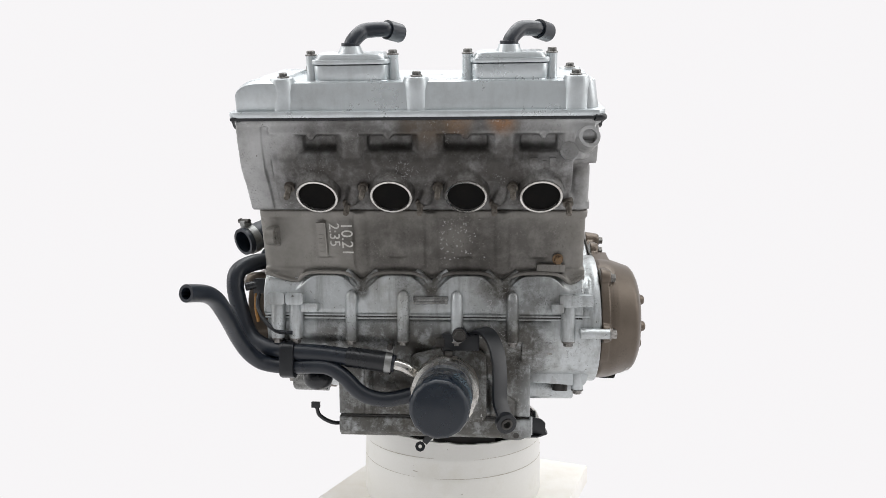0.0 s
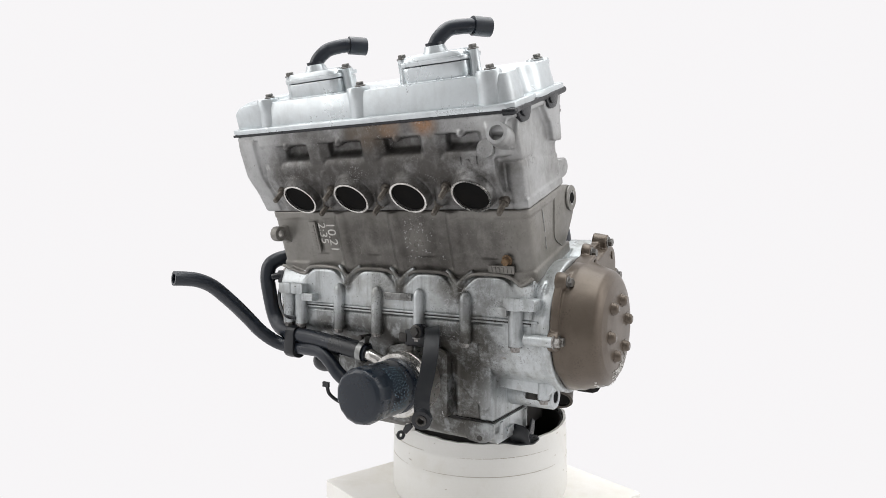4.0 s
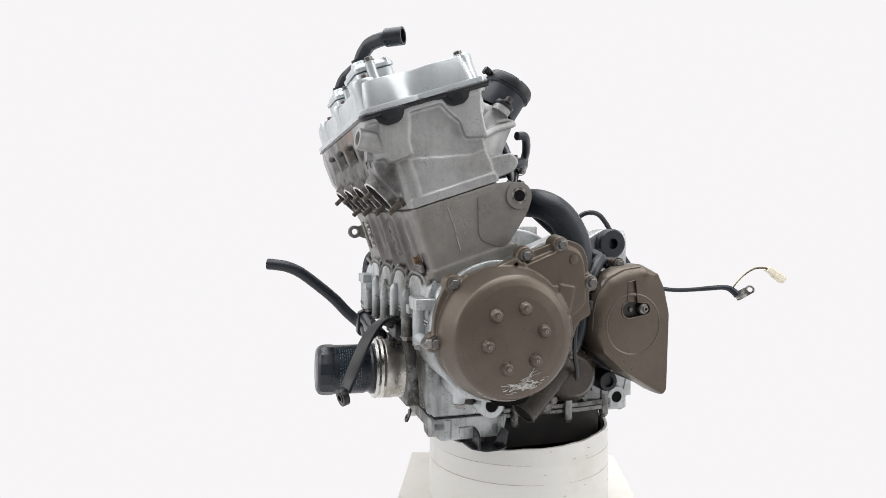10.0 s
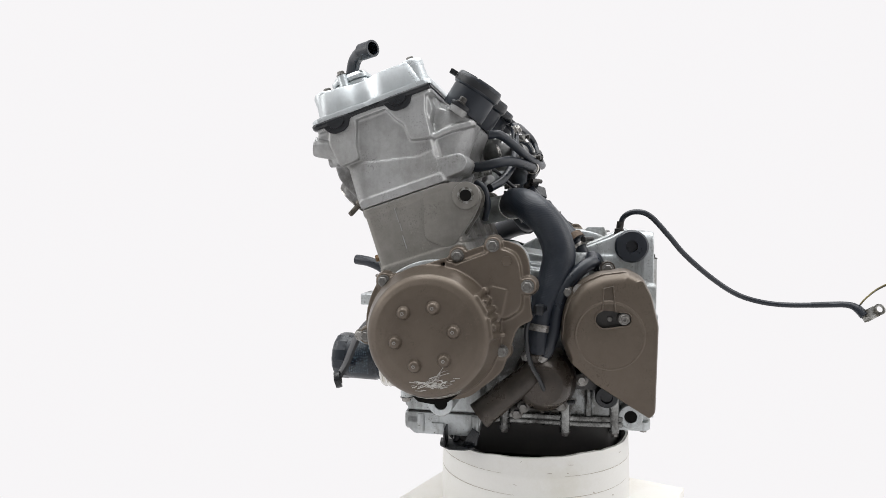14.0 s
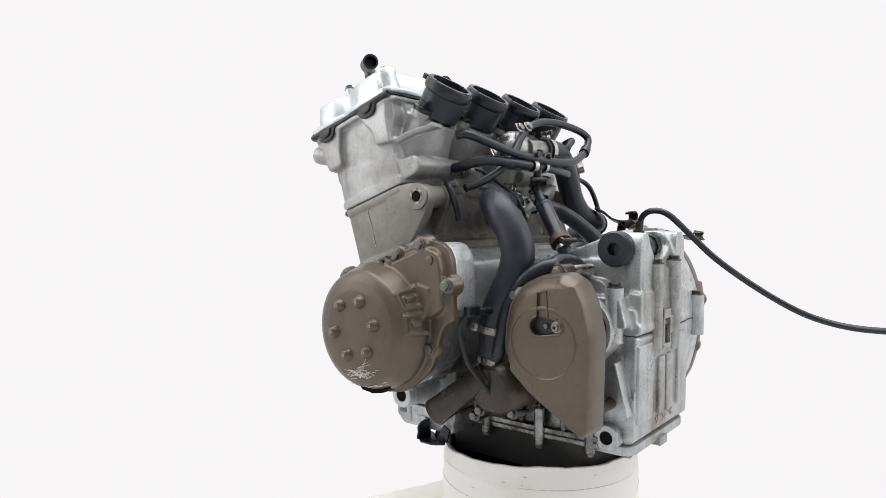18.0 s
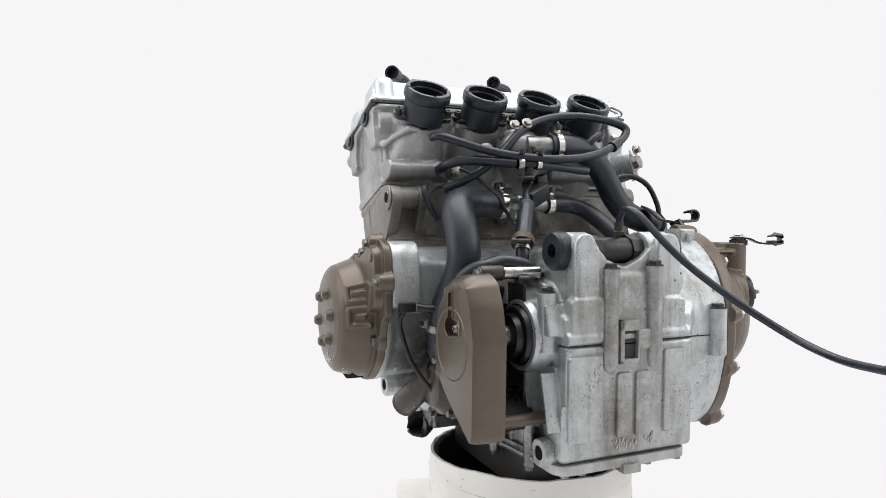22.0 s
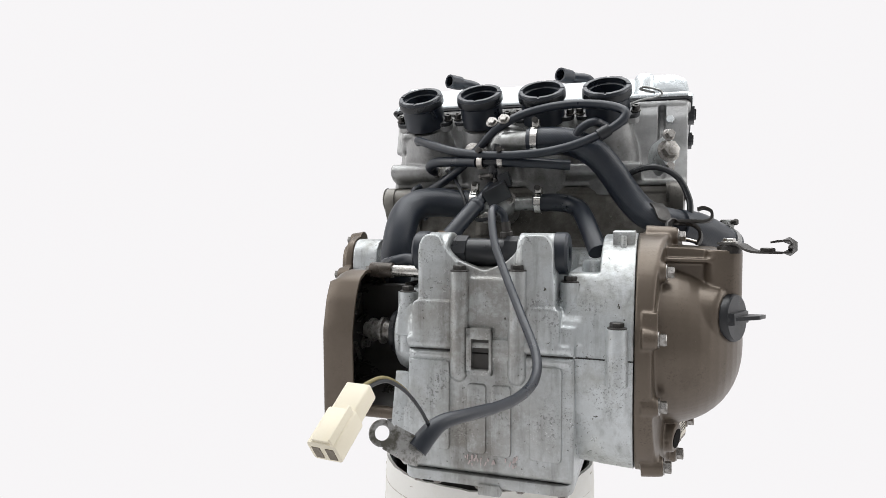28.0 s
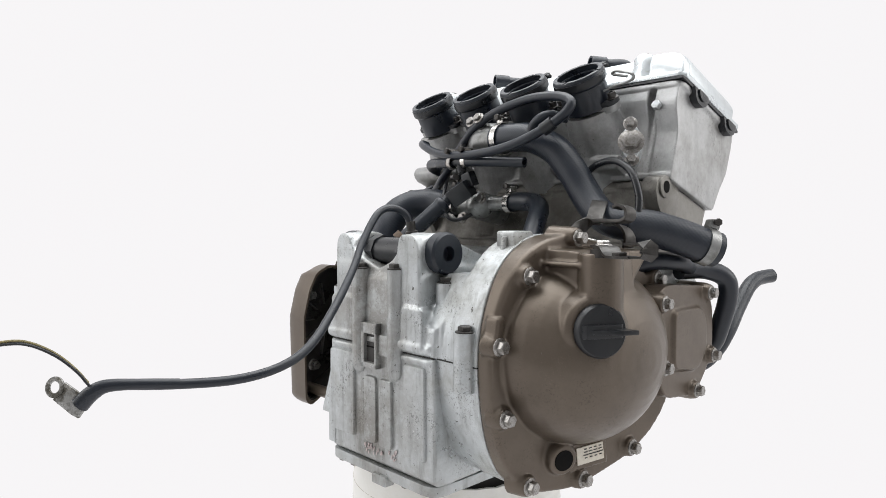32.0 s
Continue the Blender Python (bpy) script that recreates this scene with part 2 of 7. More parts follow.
def prism(bm, pts, a0, a1, axis="x", m=None, top=None):
    """Closed prism over the outline pts, from a0 to a1 along axis; top: another outline at a1."""
    def at(p, a):
        q = {"x": (a, p[0], p[1]), "y": (p[0], a, p[1]), "z": (p[0], p[1], a)}[axis]
        return (m @ Vector(q)) if m else q
    lo = [bm.verts.new(at(p, a0)) for p in pts]
    hi = [bm.verts.new(at(p, a1)) for p in (top or pts)]
    n = len(pts)
    bm.faces.new(lo), bm.faces.new(hi)
    for i in range(n):
        bm.faces.new((lo[i], lo[(i + 1) % n], hi[(i + 1) % n], hi[i]))


def loft(bm, rings, cap=True):
    """Skin over rings of equal length, each a closed list of points."""
    vs = [[bm.verts.new(p) for p in ring] for ring in rings]
    n = len(vs[0])
    for a, b in zip(vs, vs[1:]):
        for i in range(n):
            bm.faces.new((a[i], a[(i + 1) % n], b[(i + 1) % n], b[i]))
    if cap:
        bm.faces.new(vs[0]), bm.faces.new(vs[-1])


def lathe(bm, prof, m, n=32, closed=False):
    """Turns prof, rows of (radius, height), round the z axis of m; closed: the profile is a loop."""
    rings = []
    for r, h in prof:
        rings.append([bm.verts.new(m @ Vector((max(r, 1e-5) * math.cos(2 * math.pi * i / n), max(r, 1e-5) * math.sin(2 * math.pi * i / n), h))) for i in range(n)])
    pairs = list(zip(rings, rings[1:])) + ([(rings[-1], rings[0])] if closed else [])
    for a, b in pairs:
        for i in range(n):
            bm.faces.new((a[i], a[(i + 1) % n], b[(i + 1) % n], b[i]))
    if not closed:
        bm.faces.new(rings[0]), bm.faces.new(rings[-1])


def rounded(pts, r, k=4):
    """Outline with its corners rounded to about r."""
    out, n = [], len(pts)
    for i in range(n):
        a, p, b = Vector(pts[i - 1]), Vector(pts[i]), Vector(pts[(i + 1) % n])
        da, db = (a - p), (b - p)
        q = min(r, da.length * 0.45, db.length * 0.45)
        s, e = p + da.normalized() * q, p + db.normalized() * q
        for j in range(k + 1):
            t = j / k
            out.append(tuple((1 - t) ** 2 * s + 2 * t * (1 - t) * p + t * t * e))
    return out


def circle(c, r, n=40, a0=0, a1=360):
    full = abs(a1 - a0) >= 360
    return [(c[0] + r * math.cos(radians(a0 + (a1 - a0) * i / (n if full else n - 1))),
             c[1] + r * math.sin(radians(a0 + (a1 - a0) * i / (n if full else n - 1)))) for i in range(n)]


def shrunk(pts, k):
    cx, cy = sum(p[0] for p in pts) / len(pts), sum(p[1] for p in pts) / len(pts)
    return [(cx + (p[0] - cx) * k, cy + (p[1] - cy) * k) for p in pts]


def curve_points(pts, per=6):
    """Smooth path through pts."""
    P = [Vector(p) for p in pts]
    P = [2 * P[0] - P[1]] + P + [2 * P[-1] - P[-2]]
    out = []
    for i in range(1, len(P) - 2):
        for j in range(per):
            t = j / per
            a, b, c, d = P[i - 1], P[i], P[i + 1], P[i + 2]
            out.append(0.5 * ((2 * b) + (c - a) * t + (2 * a - 5 * b + 4 * c - d) * t * t + (3 * b - a - 3 * c + d) * t ** 3))
    out.append(P[-2])
    return out


def tube(bm, pts, r, n=14, per=6, hollow=0.0, depth=0.012, radii=None):
    """Hose along pts. hollow: inner radius of an open far end."""
    path = curve_points(pts, per)
    last, rings = None, []
    for i, p in enumerate(path):
        d = (path[min(i + 1, len(path) - 1)] - path[max(i - 1, 0)]).normalized()
        if last is None:
            side = d.orthogonal().normalized()
        else:
            side = (last - d * last.dot(d)).normalized()
        last = side
        up = d.cross(side)
        rr = r if radii is None else np.interp(i / (len(path) - 1), [k / (len(radii) - 1) for k in range(len(radii))], radii)
        rings.append([p + (side * math.cos(2 * math.pi * j / n) + up * math.sin(2 * math.pi * j / n)) * rr for j in range(n)])
    if hollow:
        d = (path[-1] - path[-2]).normalized()
        c = path[-1]
        k = hollow / (rings[-1][0] - c).length
        inner = [c + (q - c) * k for q in rings[-1]]
        rings.append(inner)
        rings.append([q - d * depth for q in inner])
    loft(bm, rings)


def strip(bm, path, w, side, t=0.0016):
    """Sheet metal of half width w and half thickness t along the path, lying flat towards side."""
    rings = []
    for i, p in enumerate(path):
        d = (path[min(i + 1, len(path) - 1)] - path[max(i - 1, 0)]).normalized()
        sd = (side - d * side.dot(d)).normalized()
        nn = d.cross(sd)
        rings.append([p + sd * w + nn * t, p + sd * w - nn * t, p - sd * w - nn * t, p - sd * w + nn * t])
    loft(bm, rings)


def ball(bm, c, r, m=None, seg=16):
    mm = (m or Matrix()) @ Matrix.Translation(c) @ Matrix.Diagonal((*(r if isinstance(r, tuple) else (r, r, r)), 1))
    bmesh.ops.create_uvsphere(bm, u_segments=seg, v_segments=seg // 2, radius=1, matrix=mm)


def capsule(bm, p0, p1, r, n=16):
    rod(bm, p0, p1, r, n=n)
    ball(bm, p0, r, seg=n)
    ball(bm, p1, r, seg=n)


def hexbolt(bm, m, r=0.006, h=0.005, washer=True, socket=False):
    """Flanged hexagon bolt head standing on the xy plane of m."""
    z = 0.0
    if washer:
        lathe(bm, [(r * 1.35, 0), (r * 1.35, 0.0012), (r * 1.12, 0.0020)], m, 18)
        z = 0.0015
    if socket:
        lathe(bm, [(r, z), (r, h), (r * 0.9, h + 0.0006), (r * 0.55, h + 0.0006), (r * 0.5, h - 0.003)], m, 16)
        return
    hexa = circle((0, 0), r, 6)
    rim = circle((0, 0), r * 0.86, 6)
    loft(bm, [[m @ Vector((*p, z)) for p in hexa], [m @ Vector((*p, h - 0.0008)) for p in hexa], [m @ Vector((*p, h)) for p in rim]])


_bolts = {}


def bolt(p, d, parent, r=0.006, h=0.006, kind="hex", mat=None, name="bolt"):
    """A bolt head at p that points along d, under parent."""
    key = (r, h, kind, (mat or STEEL).name)
    m = Matrix.Translation(p) @ axes(d)
    if key not in _bolts:
        bm = B()
        hexbolt(bm, Matrix(), r, h, kind != "plain", kind == "socket")
        ob = part(name, bm, mat or STEEL, parent)
        ob.matrix_basis = m
        _bolts[key] = ob.data
        return ob
    return shared(name, _bolts[key], m, parent)


def thing(name, label, category, m, group="", kind=""):
    ob = new(name)
    ob.empty_display_size = 0.05
    ob.matrix_world = m
    return tagged(ob, label, category, group, kind)


# ---------------------------------------------------------------- studio tent
def build_tent():
    tent = thing("photo_tent", "plain white tent round the turntable, its even brightness put in as emission", "backdrop", Matrix(), kind="structure")
    bm = B()
    # sweep: floor, rounded corner, back wall, ceiling
    prof = [(-1.6, 0.0), (1.5, 0.0)] + [(1.5 + 0.4 * math.sin(radians(a)), 0.4 - 0.4 * math.cos(radians(a))) for a in range(10, 91, 10)] + [(1.9, 2.0)]
    outer = [(y, z - 0.02) if z < 0.2 else (y + 0.02, z) for y, z in prof]
    prism(bm, prof + outer[::-1], -2.0, 2.0, "x")
    part("fabric_sweep", bm, TENT, tent, "seamless white sweep, its brightness put in as emission")
    for s in (-1, 1):
        bm = B()
        span(bm, s * 2.0, s * 2.02, -1.6, 1.92, -0.02, 2.0)
        part("side_panel", bm, TENT, tent, "added white side panel that glows")
    # out of view, added to light the engine from above
    bm = B()
    span(bm, -2.02, 2.02, -1.6, 1.92, 2.0, 2.02)
    part("ceiling", bm, TENT, tent, "unseen glowing roof panel, added for light from above")
    # unseen panel, added so that faces towards the camera stay darker
    bm = B()
    span(bm, -2.02, 2.02, -1.62, -1.6, -0.02, 2.02)
    part("front_panel", bm, ROOMDARK, tent, "unseen grey panel behind the camera, added to dim the camera side")


ROOMDARK = surface("unseen_grey_dimming_panel", (0.30, 0.30, 0.30), (0.24, 0.24, 0.24), 0.8, 0.0, stain=3, grain_bump=0)
build_tent()

# ---------------------------------------------------------------- turning things
SPIN = Matrix.Translation((0, 0, LIFT)) @ pose(0, 0, 0, 0, 0, TURN_START)
board = thing("turntable_board", "square cream-painted board on the turntable", "board", SPIN)
bucket = thing("bucket", "upturned worn white plastic bucket with a cut rim", "bucket", SPIN)
engine = thing("motorcycle_engine", "used silver and brown four-cylinder motorcycle engine standing on a bucket", "engine", SPIN)

LEAN = 18.2
BANK = Matrix.Translation((0, -0.1122, 0.1234)) @ pose(0, 0, 0, LEAN)


def build_board():
    bm = B()
    prism(bm, rounded([(0.073, -0.163), (0.198, 0.197), (-0.150, 0.327), (-0.275, -0.033)], 0.004), -0.2775, -0.248, "z")
    part("panel", bm, BOARDM, board, bevel=0.002)


BC = (-0.041, 0.085)


def build_bucket():
    bm = B()
    n = 72
    rng = random.Random(4)
    rim = [-0.1228 - 0.0075 * max(0.0, math.cos(2 * math.pi * i / n - radians(312))) ** 2 + 0.0008 * math.sin(2 * math.pi * i / n * 2 + 1) + rng.uniform(-0.0012, 0.0012) for i in range(n)]

    def ring(r, z):
        return [(BC[0] + r * math.cos(2 * math.pi * i / n), BC[1] + r * math.sin(2 * math.pi * i / n), z[i] if isinstance(z, list) else z) for i in range(n)]
    loft(bm, [ring(0.137, -0.246), ring(0.137, rim), ring(0.141, rim), ring(0.1420, -0.150), ring(0.1424, -0.1510), ring(0.1425, -0.156), ring(0.1428, -0.178),
              ring(0.1432, -0.1790), ring(0.1433, -0.1855), ring(0.1436, -0.236), ring(0.1400, -0.2455), ring(0.138, -0.2475)], cap=False)
    shell = part("shell", bm, PLASTIC, bucket)
    # dirty scratches round the wall, each over a part of the way
    rng = random.Random(12)
    bm = B()
    arcs = [(-0.1512, 20, 95, 0.0005), (-0.1515, 118, 170, 0.0004), (-0.1508, 205, 262, 0.0005), (-0.1516, 285, 345, 0.0005), (-0.1795, 8, 70, 0.0004), (-0.1792, 100, 178, 0.0005), (-0.1796, 196, 250, 0.0004), (-0.1790, 262, 352, 0.0005)]
    for _ in range(24):
        a0 = rng.uniform(0, 360)
        arcs.append((rng.uniform(-0.240, -0.126), a0, a0 + rng.uniform(0.6, 5.0), rng.uniform(0.0003, 0.0009)))
    for z, a0, a1, h in arcs:
        k = max(2, int((a1 - a0) / 4))
        lean = rng.uniform(-0.0012, 0.0012)
        ring_ = []
        for i in range(k + 1):
            a, w = radians(a0 + (a1 - a0) * i / k), h * (0.25 + 0.75 * math.sin(math.pi * i / k))
            zz = z + lean * (i / k - 0.5)
            r0 = float(np.interp(-zz, [0.122, 0.150, 0.178, 0.1855, 0.236], [0.141, 0.1420, 0.1428, 0.1433, 0.1436]))
            c, s = math.cos(a), math.sin(a)
            ring_.append([(BC[0] + r * c, BC[1] + r * s, zq) for r, zq in ((r0 + 0.0004, zz - w), (r0 + 0.0004, zz + w), (r0 - 0.0008, zz + w), (r0 - 0.0008, zz - w))])
        loft(bm, ring_)
    tagged(part("scratches", bm, surface("brown_grime_line", (0.42, 0.38, 0.31), (0.62, 0.59, 0.52), 0.7, stain=120, grain_bump=0), shell, "thin dirty scratches"), kind="stuff")


def build_padding():
    n = 96
    rng = random.Random(9)
    top = [-0.1258 - 0.0060 * max(0.0, math.cos(2 * math.pi * i / n - radians(312))) ** 2 + rng.uniform(-0.0014, 0.0022) for i in range(n)]
    for i in range(n):                      # torn stretch that stands up
        a = 360 * i / n
        if 2 < a < 40:
            top[i] += rng.uniform(-0.001, 0.003)

    def ring(r, z):
        return [(BC[0] + r * math.cos(2 * math.pi * i / n), BC[1] + r * math.sin(2 * math.pi * i / n), z[i] if isinstance(z, list) else z) for i in range(n)]
    bm = B()
    loft(bm, [ring(0.131, -0.235), ring(0.131, [z - 0.003 for z in top]), ring(0.134, top), ring(0.1375, [z - 0.002 for z in top]), ring(0.1362, -0.235)], cap=False)
    bm.faces.new([bm.verts.new(p) for p in ring(0.1365, -0.235)])
    part("lining", bm, LINING, bucket, "ragged black foam lining at the rim")


build_board()
build_bucket()
build_padding()


# ---------------------------------------------------------------- engine: cylinders and head
PIPE_WORN = surface("bare_worn_aluminium", (0.42, 0.42, 0.41), (0.12, 0.115, 0.10), 0.4, 0.8, stain=110, stain_at=(0.42, 0.56))
STUD = surface("oily_brown_steel", (0.16, 0.145, 0.125), (0.06, 0.05, 0.04), 0.45, 0.7, stain=150)
BORES = (-0.2025, -0.1076, -0.0127, 0.0808)
PORT_DIR = v3(0, -0.71, -0.71)
BOOT_DIR = v3(0, 0.54, 0.84)
BOOTS = (0.0865, -0.0055, -0.0975, -0.188)


def bank(x, u, w):
    return BANK @ v3(x, u, w)


def bank_dir(x, u, w):
    return BANK.to_3x3() @ v3(x, u, w)


def build_cylinders():
    bm = B()
    prism(bm, rounded([(-0.288, 0.004), (0.142, 0.004), (0.142, 0.121), (-0.288, 0.121)], 0.010), -0.004, 0.088, "z", BANK)
    # bore bulges on both long faces
    for x in BORES:
        rod(bm, bank(x, 0.0435, 0.023), bank(x, 0.0435, 0.086), 0.0425, n=36)
        rod(bm, bank(x, 0.082, 0.012), bank(x, 0.082, 0.070), 0.0425, n=28)
    # upper deck
    prism(bm, rounded([(-0.290, 0.0025), (0.144, 0.0025), (0.144, 0.123), (-0.290, 0.123)], 0.010), 0.078, 0.0878, "z", BANK)
    # scalloped foot flange
    foot = [(-0.290, -0.002)]
    for i, x in enumerate(BORES):
        foot += [(x - 0.046, -0.006), (x - 0.034, -0.005), (x - 0.026, -0.001), (x + 0.026, -0.001), (x + 0.034, -0.005), (x + 0.046, -0.006)]
    foot += [(0.144, -0.002), (0.144, 0.124), (-0.290, 0.124)]
    prism(bm, [(x, u + (0.006 if u < 0.01 else 0)) for x, u in foot], -0.010, 0.006, "z", BANK)
    lip = [(-0.288, 0.002)]
    for x in BORES:
        lip += [(x - 0.044, -0.011), (x - 0.034, -0.003), (x - 0.022, 0.002), (x, 0.003), (x + 0.022, 0.002), (x + 0.034, -0.003), (x + 0.044, -0.011)]
    tube(bm, [bank(x, -0.0035, w) for x, w in lip + [(0.142, 0.000)]], 0.0030, 10, 4)
    # chain tunnel and stiffening ribs at the ends
    prism(bm, rounded([(-0.2905, 0.006), (-0.246, 0.006), (-0.246, 0.116), (-0.2905, 0.116)], 0.008), -0.004, 0.088, "z", BANK)
    for x in (-0.155, -0.060, 0.034):
        rod(bm, bank(x, 0.011, 0.0), bank(x, 0.011, 0.086), 0.013, n=20)
    block = cast(part("cylinder_block", bm, ALU_CYL, engine, "tan-grey painted cast cylinder block"), 0.0017, 3)
    # rear mounting ear with its webs
    bm = B()
    ear = rounded([(-0.052, 0.236), (-0.010, 0.246), (0.016, 0.243), (0.025, 0.228), (0.018, 0.206), (-0.001, 0.176), (-0.014, 0.158), (-0.05, 0.17)], 0.012)
    prism(bm, ear, 0.128, 0.1435, "x")
    prism(bm, ear, 0.092, 0.102, "x")
    prism(bm, rounded([(-0.04, 0.238), (0.004, 0.243), (-0.012, 0.165), (-0.04, 0.17)], 0.004), 0.10, 0.13, "x")
    rod(bm, (0.09, 0.0046, 0.2272), (0.146, 0.0046, 0.2272), 0.0155, n=24)
    part("mounting_ear", bm, ALU_CYL, block, "tan-grey cast mounting ear", bevel=0.0015)
    bm = B()
    lathe(bm, [(0.0076, 0.0004), (0.0070, -0.006), (0, -0.006)], Matrix.Translation((0.1462, 0.0046, 0.2272)) @ axes((1, 0, 0)), 24)
    part("bolt_hole", bm, VOID, block, "dark open bolt hole")
    bm = B()
    lathe(bm, [(0.0180, -0.0015), (0.0174, 0.0001), (0.0076, 0.0001), (0.0076, -0.0015)], Matrix.Translation((0.146, 0.0046, 0.2272)) @ axes((1, 0, 0)), 36, closed=True)
    part("machined_face", bm, ALU_CYL, block, "round machined face")
    bm = B()
    lathe(bm, [(0.0112, -0.001), (0.0108, 0.0004), (0.0076, 0.0004), (0.0076, -0.001)], Matrix.Translation((0.146, 0.0046, 0.2272)) @ axes((1, 0, 0)), 28, closed=True)
    part("worn_face", bm, PIPE_WORN, block, "bare worn metal round the hole")
    bm = B()
    ear = rounded([(-0.055, 0.240), (-0.026, 0.252), (-0.004, 0.247), (0.002, 0.234), (-0.004, 0.212), (-0.05, 0.17)], 0.012)
    prism(bm, ear, -0.291, -0.272, "x")
    rod(bm, (-0.268, -0.018, 0.236), (-0.294, -0.018, 0.236), 0.0135, n=24)
    part("mounting_ear", bm, ALU_CYL, block, "tan-grey cast mounting ear", bevel=0.0015)
    bm = B()
    lathe(bm, [(0.0075, 0.0003), (0.0070, -0.006), (0, -0.006)], Matrix.Translation((-0.294, -0.018, 0.236)) @ axes((-1, 0, 0)), 20)
    part("bolt_hole", bm, VOID, block)
    # small front lug with an eye
    bm = B()
    lathe(bm, [(0.0115, -0.006), (0.0115, 0.006), (0.0055, 0.006), (0.0055, -0.006)], Matrix.Translation((-0.270, -0.143, 0.174)) @ axes((1, 0, 0)), 24, closed=True)
    prism(bm, [(-0.137, 0.166), (-0.137, 0.184), (-0.118, 0.19), (-0.112, 0.158)], -0.276, -0.264, "x")
    part("lug", bm, ALU_CYL, block, "cast lug with a drilled eye", bevel=0.001)
    # threaded plug and casting plates on the front
    rust = surface("rusty_plug", (0.20, 0.13, 0.07), (0.10, 0.07, 0.05), 0.6, 0.6, stain=200)
    bolt(bank(0.107, 0.001, 0.022), bank_dir(0, -1, 0), block, 0.0054, 0.009, mat=rust, name="plug")
    bm = B()
    box(bm, (0.098, -0.0015, 0.010), (0.037, 0.004, 0.011), BANK)
    plate = part("casting_plate", bm, ALU_CYL, block, "raised casting plate with worn digits", bevel=0.0008)
    bm = B()
    for i in range(6):
        box(bm, (0.084 + i * 0.0055, -0.0037, 0.010), (0.0032, 0.0012, 0.007), BANK)
    part("worn_digits", bm, ALU_CYL, plate)
    bm = B()
    box(bm, (-0.205, -0.004, 0.050), (0.013, 0.004, 0.048), BANK)
    plate = part("casting_plate", bm, ALU_CYL, block, "raised upright casting plate", bevel=0.0008)
    bm = B()
    for i in range(7):
        box(bm, (-0.205, -0.0062, 0.032 + i * 0.006), (0.007, 0.0012, 0.0034), BANK)
    part("worn_digits", bm, ALU_CYL, plate)
    # flaked paint on the front of two bores
    rng = random.Random(21)
    bm = B()
    for i in range(150):
        cx, cw, sx, sw = ((-0.022, 0.050, 0.014, 0.016), (-0.050, 0.046, 0.008, 0.016))[i % 3 == 0]
        x, w = rng.gauss(cx, sx), min(0.076, max(0.012, rng.gauss(cw, sw)))
        bore = min(BORES, key=lambda b: abs(b - x))
        u = 0.0435 - math.sqrt(0.0425 ** 2 - min(abs(x - bore), 0.040) ** 2)
        box(bm, (0, 0, 0), (rng.uniform(0.0006, 0.0026), 0.0005, rng.uniform(0.0006, 0.0022)), BANK @ Matrix.Translation((x, min(u, 0.0036) - 0.0001, w)) @ Matrix.Rotation(rng.uniform(0, 3), 4, "Y"))
    tagged(part("flaked_paint", bm, PIPE_WORN, block, "small chips of flaked paint"), kind="stuff")
    # parting line and pale drip on the end face
    bm = B()
    for u, w, ln in ((0.0475, 0.068, 0.022), (0.0482, 0.050, 0.011), (0.0470, 0.030, 0.018)):
        box(bm, (0.1424, u, w), (0.0010, 0.0010, ln), BANK)
    part("mould_line", bm, ALU_HEAD, block, "pale scuffed mould line")


def letters(name, text, size, m, mat, parent, thick=0.0004):
    """Flat mesh letters lying in the xy plane of m."""
    cu = bpy.data.curves.new(name, "FONT")
    cu.body, cu.size, cu.extrude, cu.align_x, cu.align_y = text, size, thick, "CENTER", "CENTER"
    tmp = bpy.data.objects.new(name, cu)
    scene.collection.objects.link(tmp)
    bpy.context.view_layer.update()
    me = bpy.data.meshes.new_from_object(tmp.evaluated_get(bpy.context.evaluated_depsgraph_get()))
    bpy.data.objects.remove(tmp)
    me.materials.clear()
    me.materials.append(mat)
    ob = new(name, me)
    ob.parent = parent
    ob.matrix_basis = m
    return ob


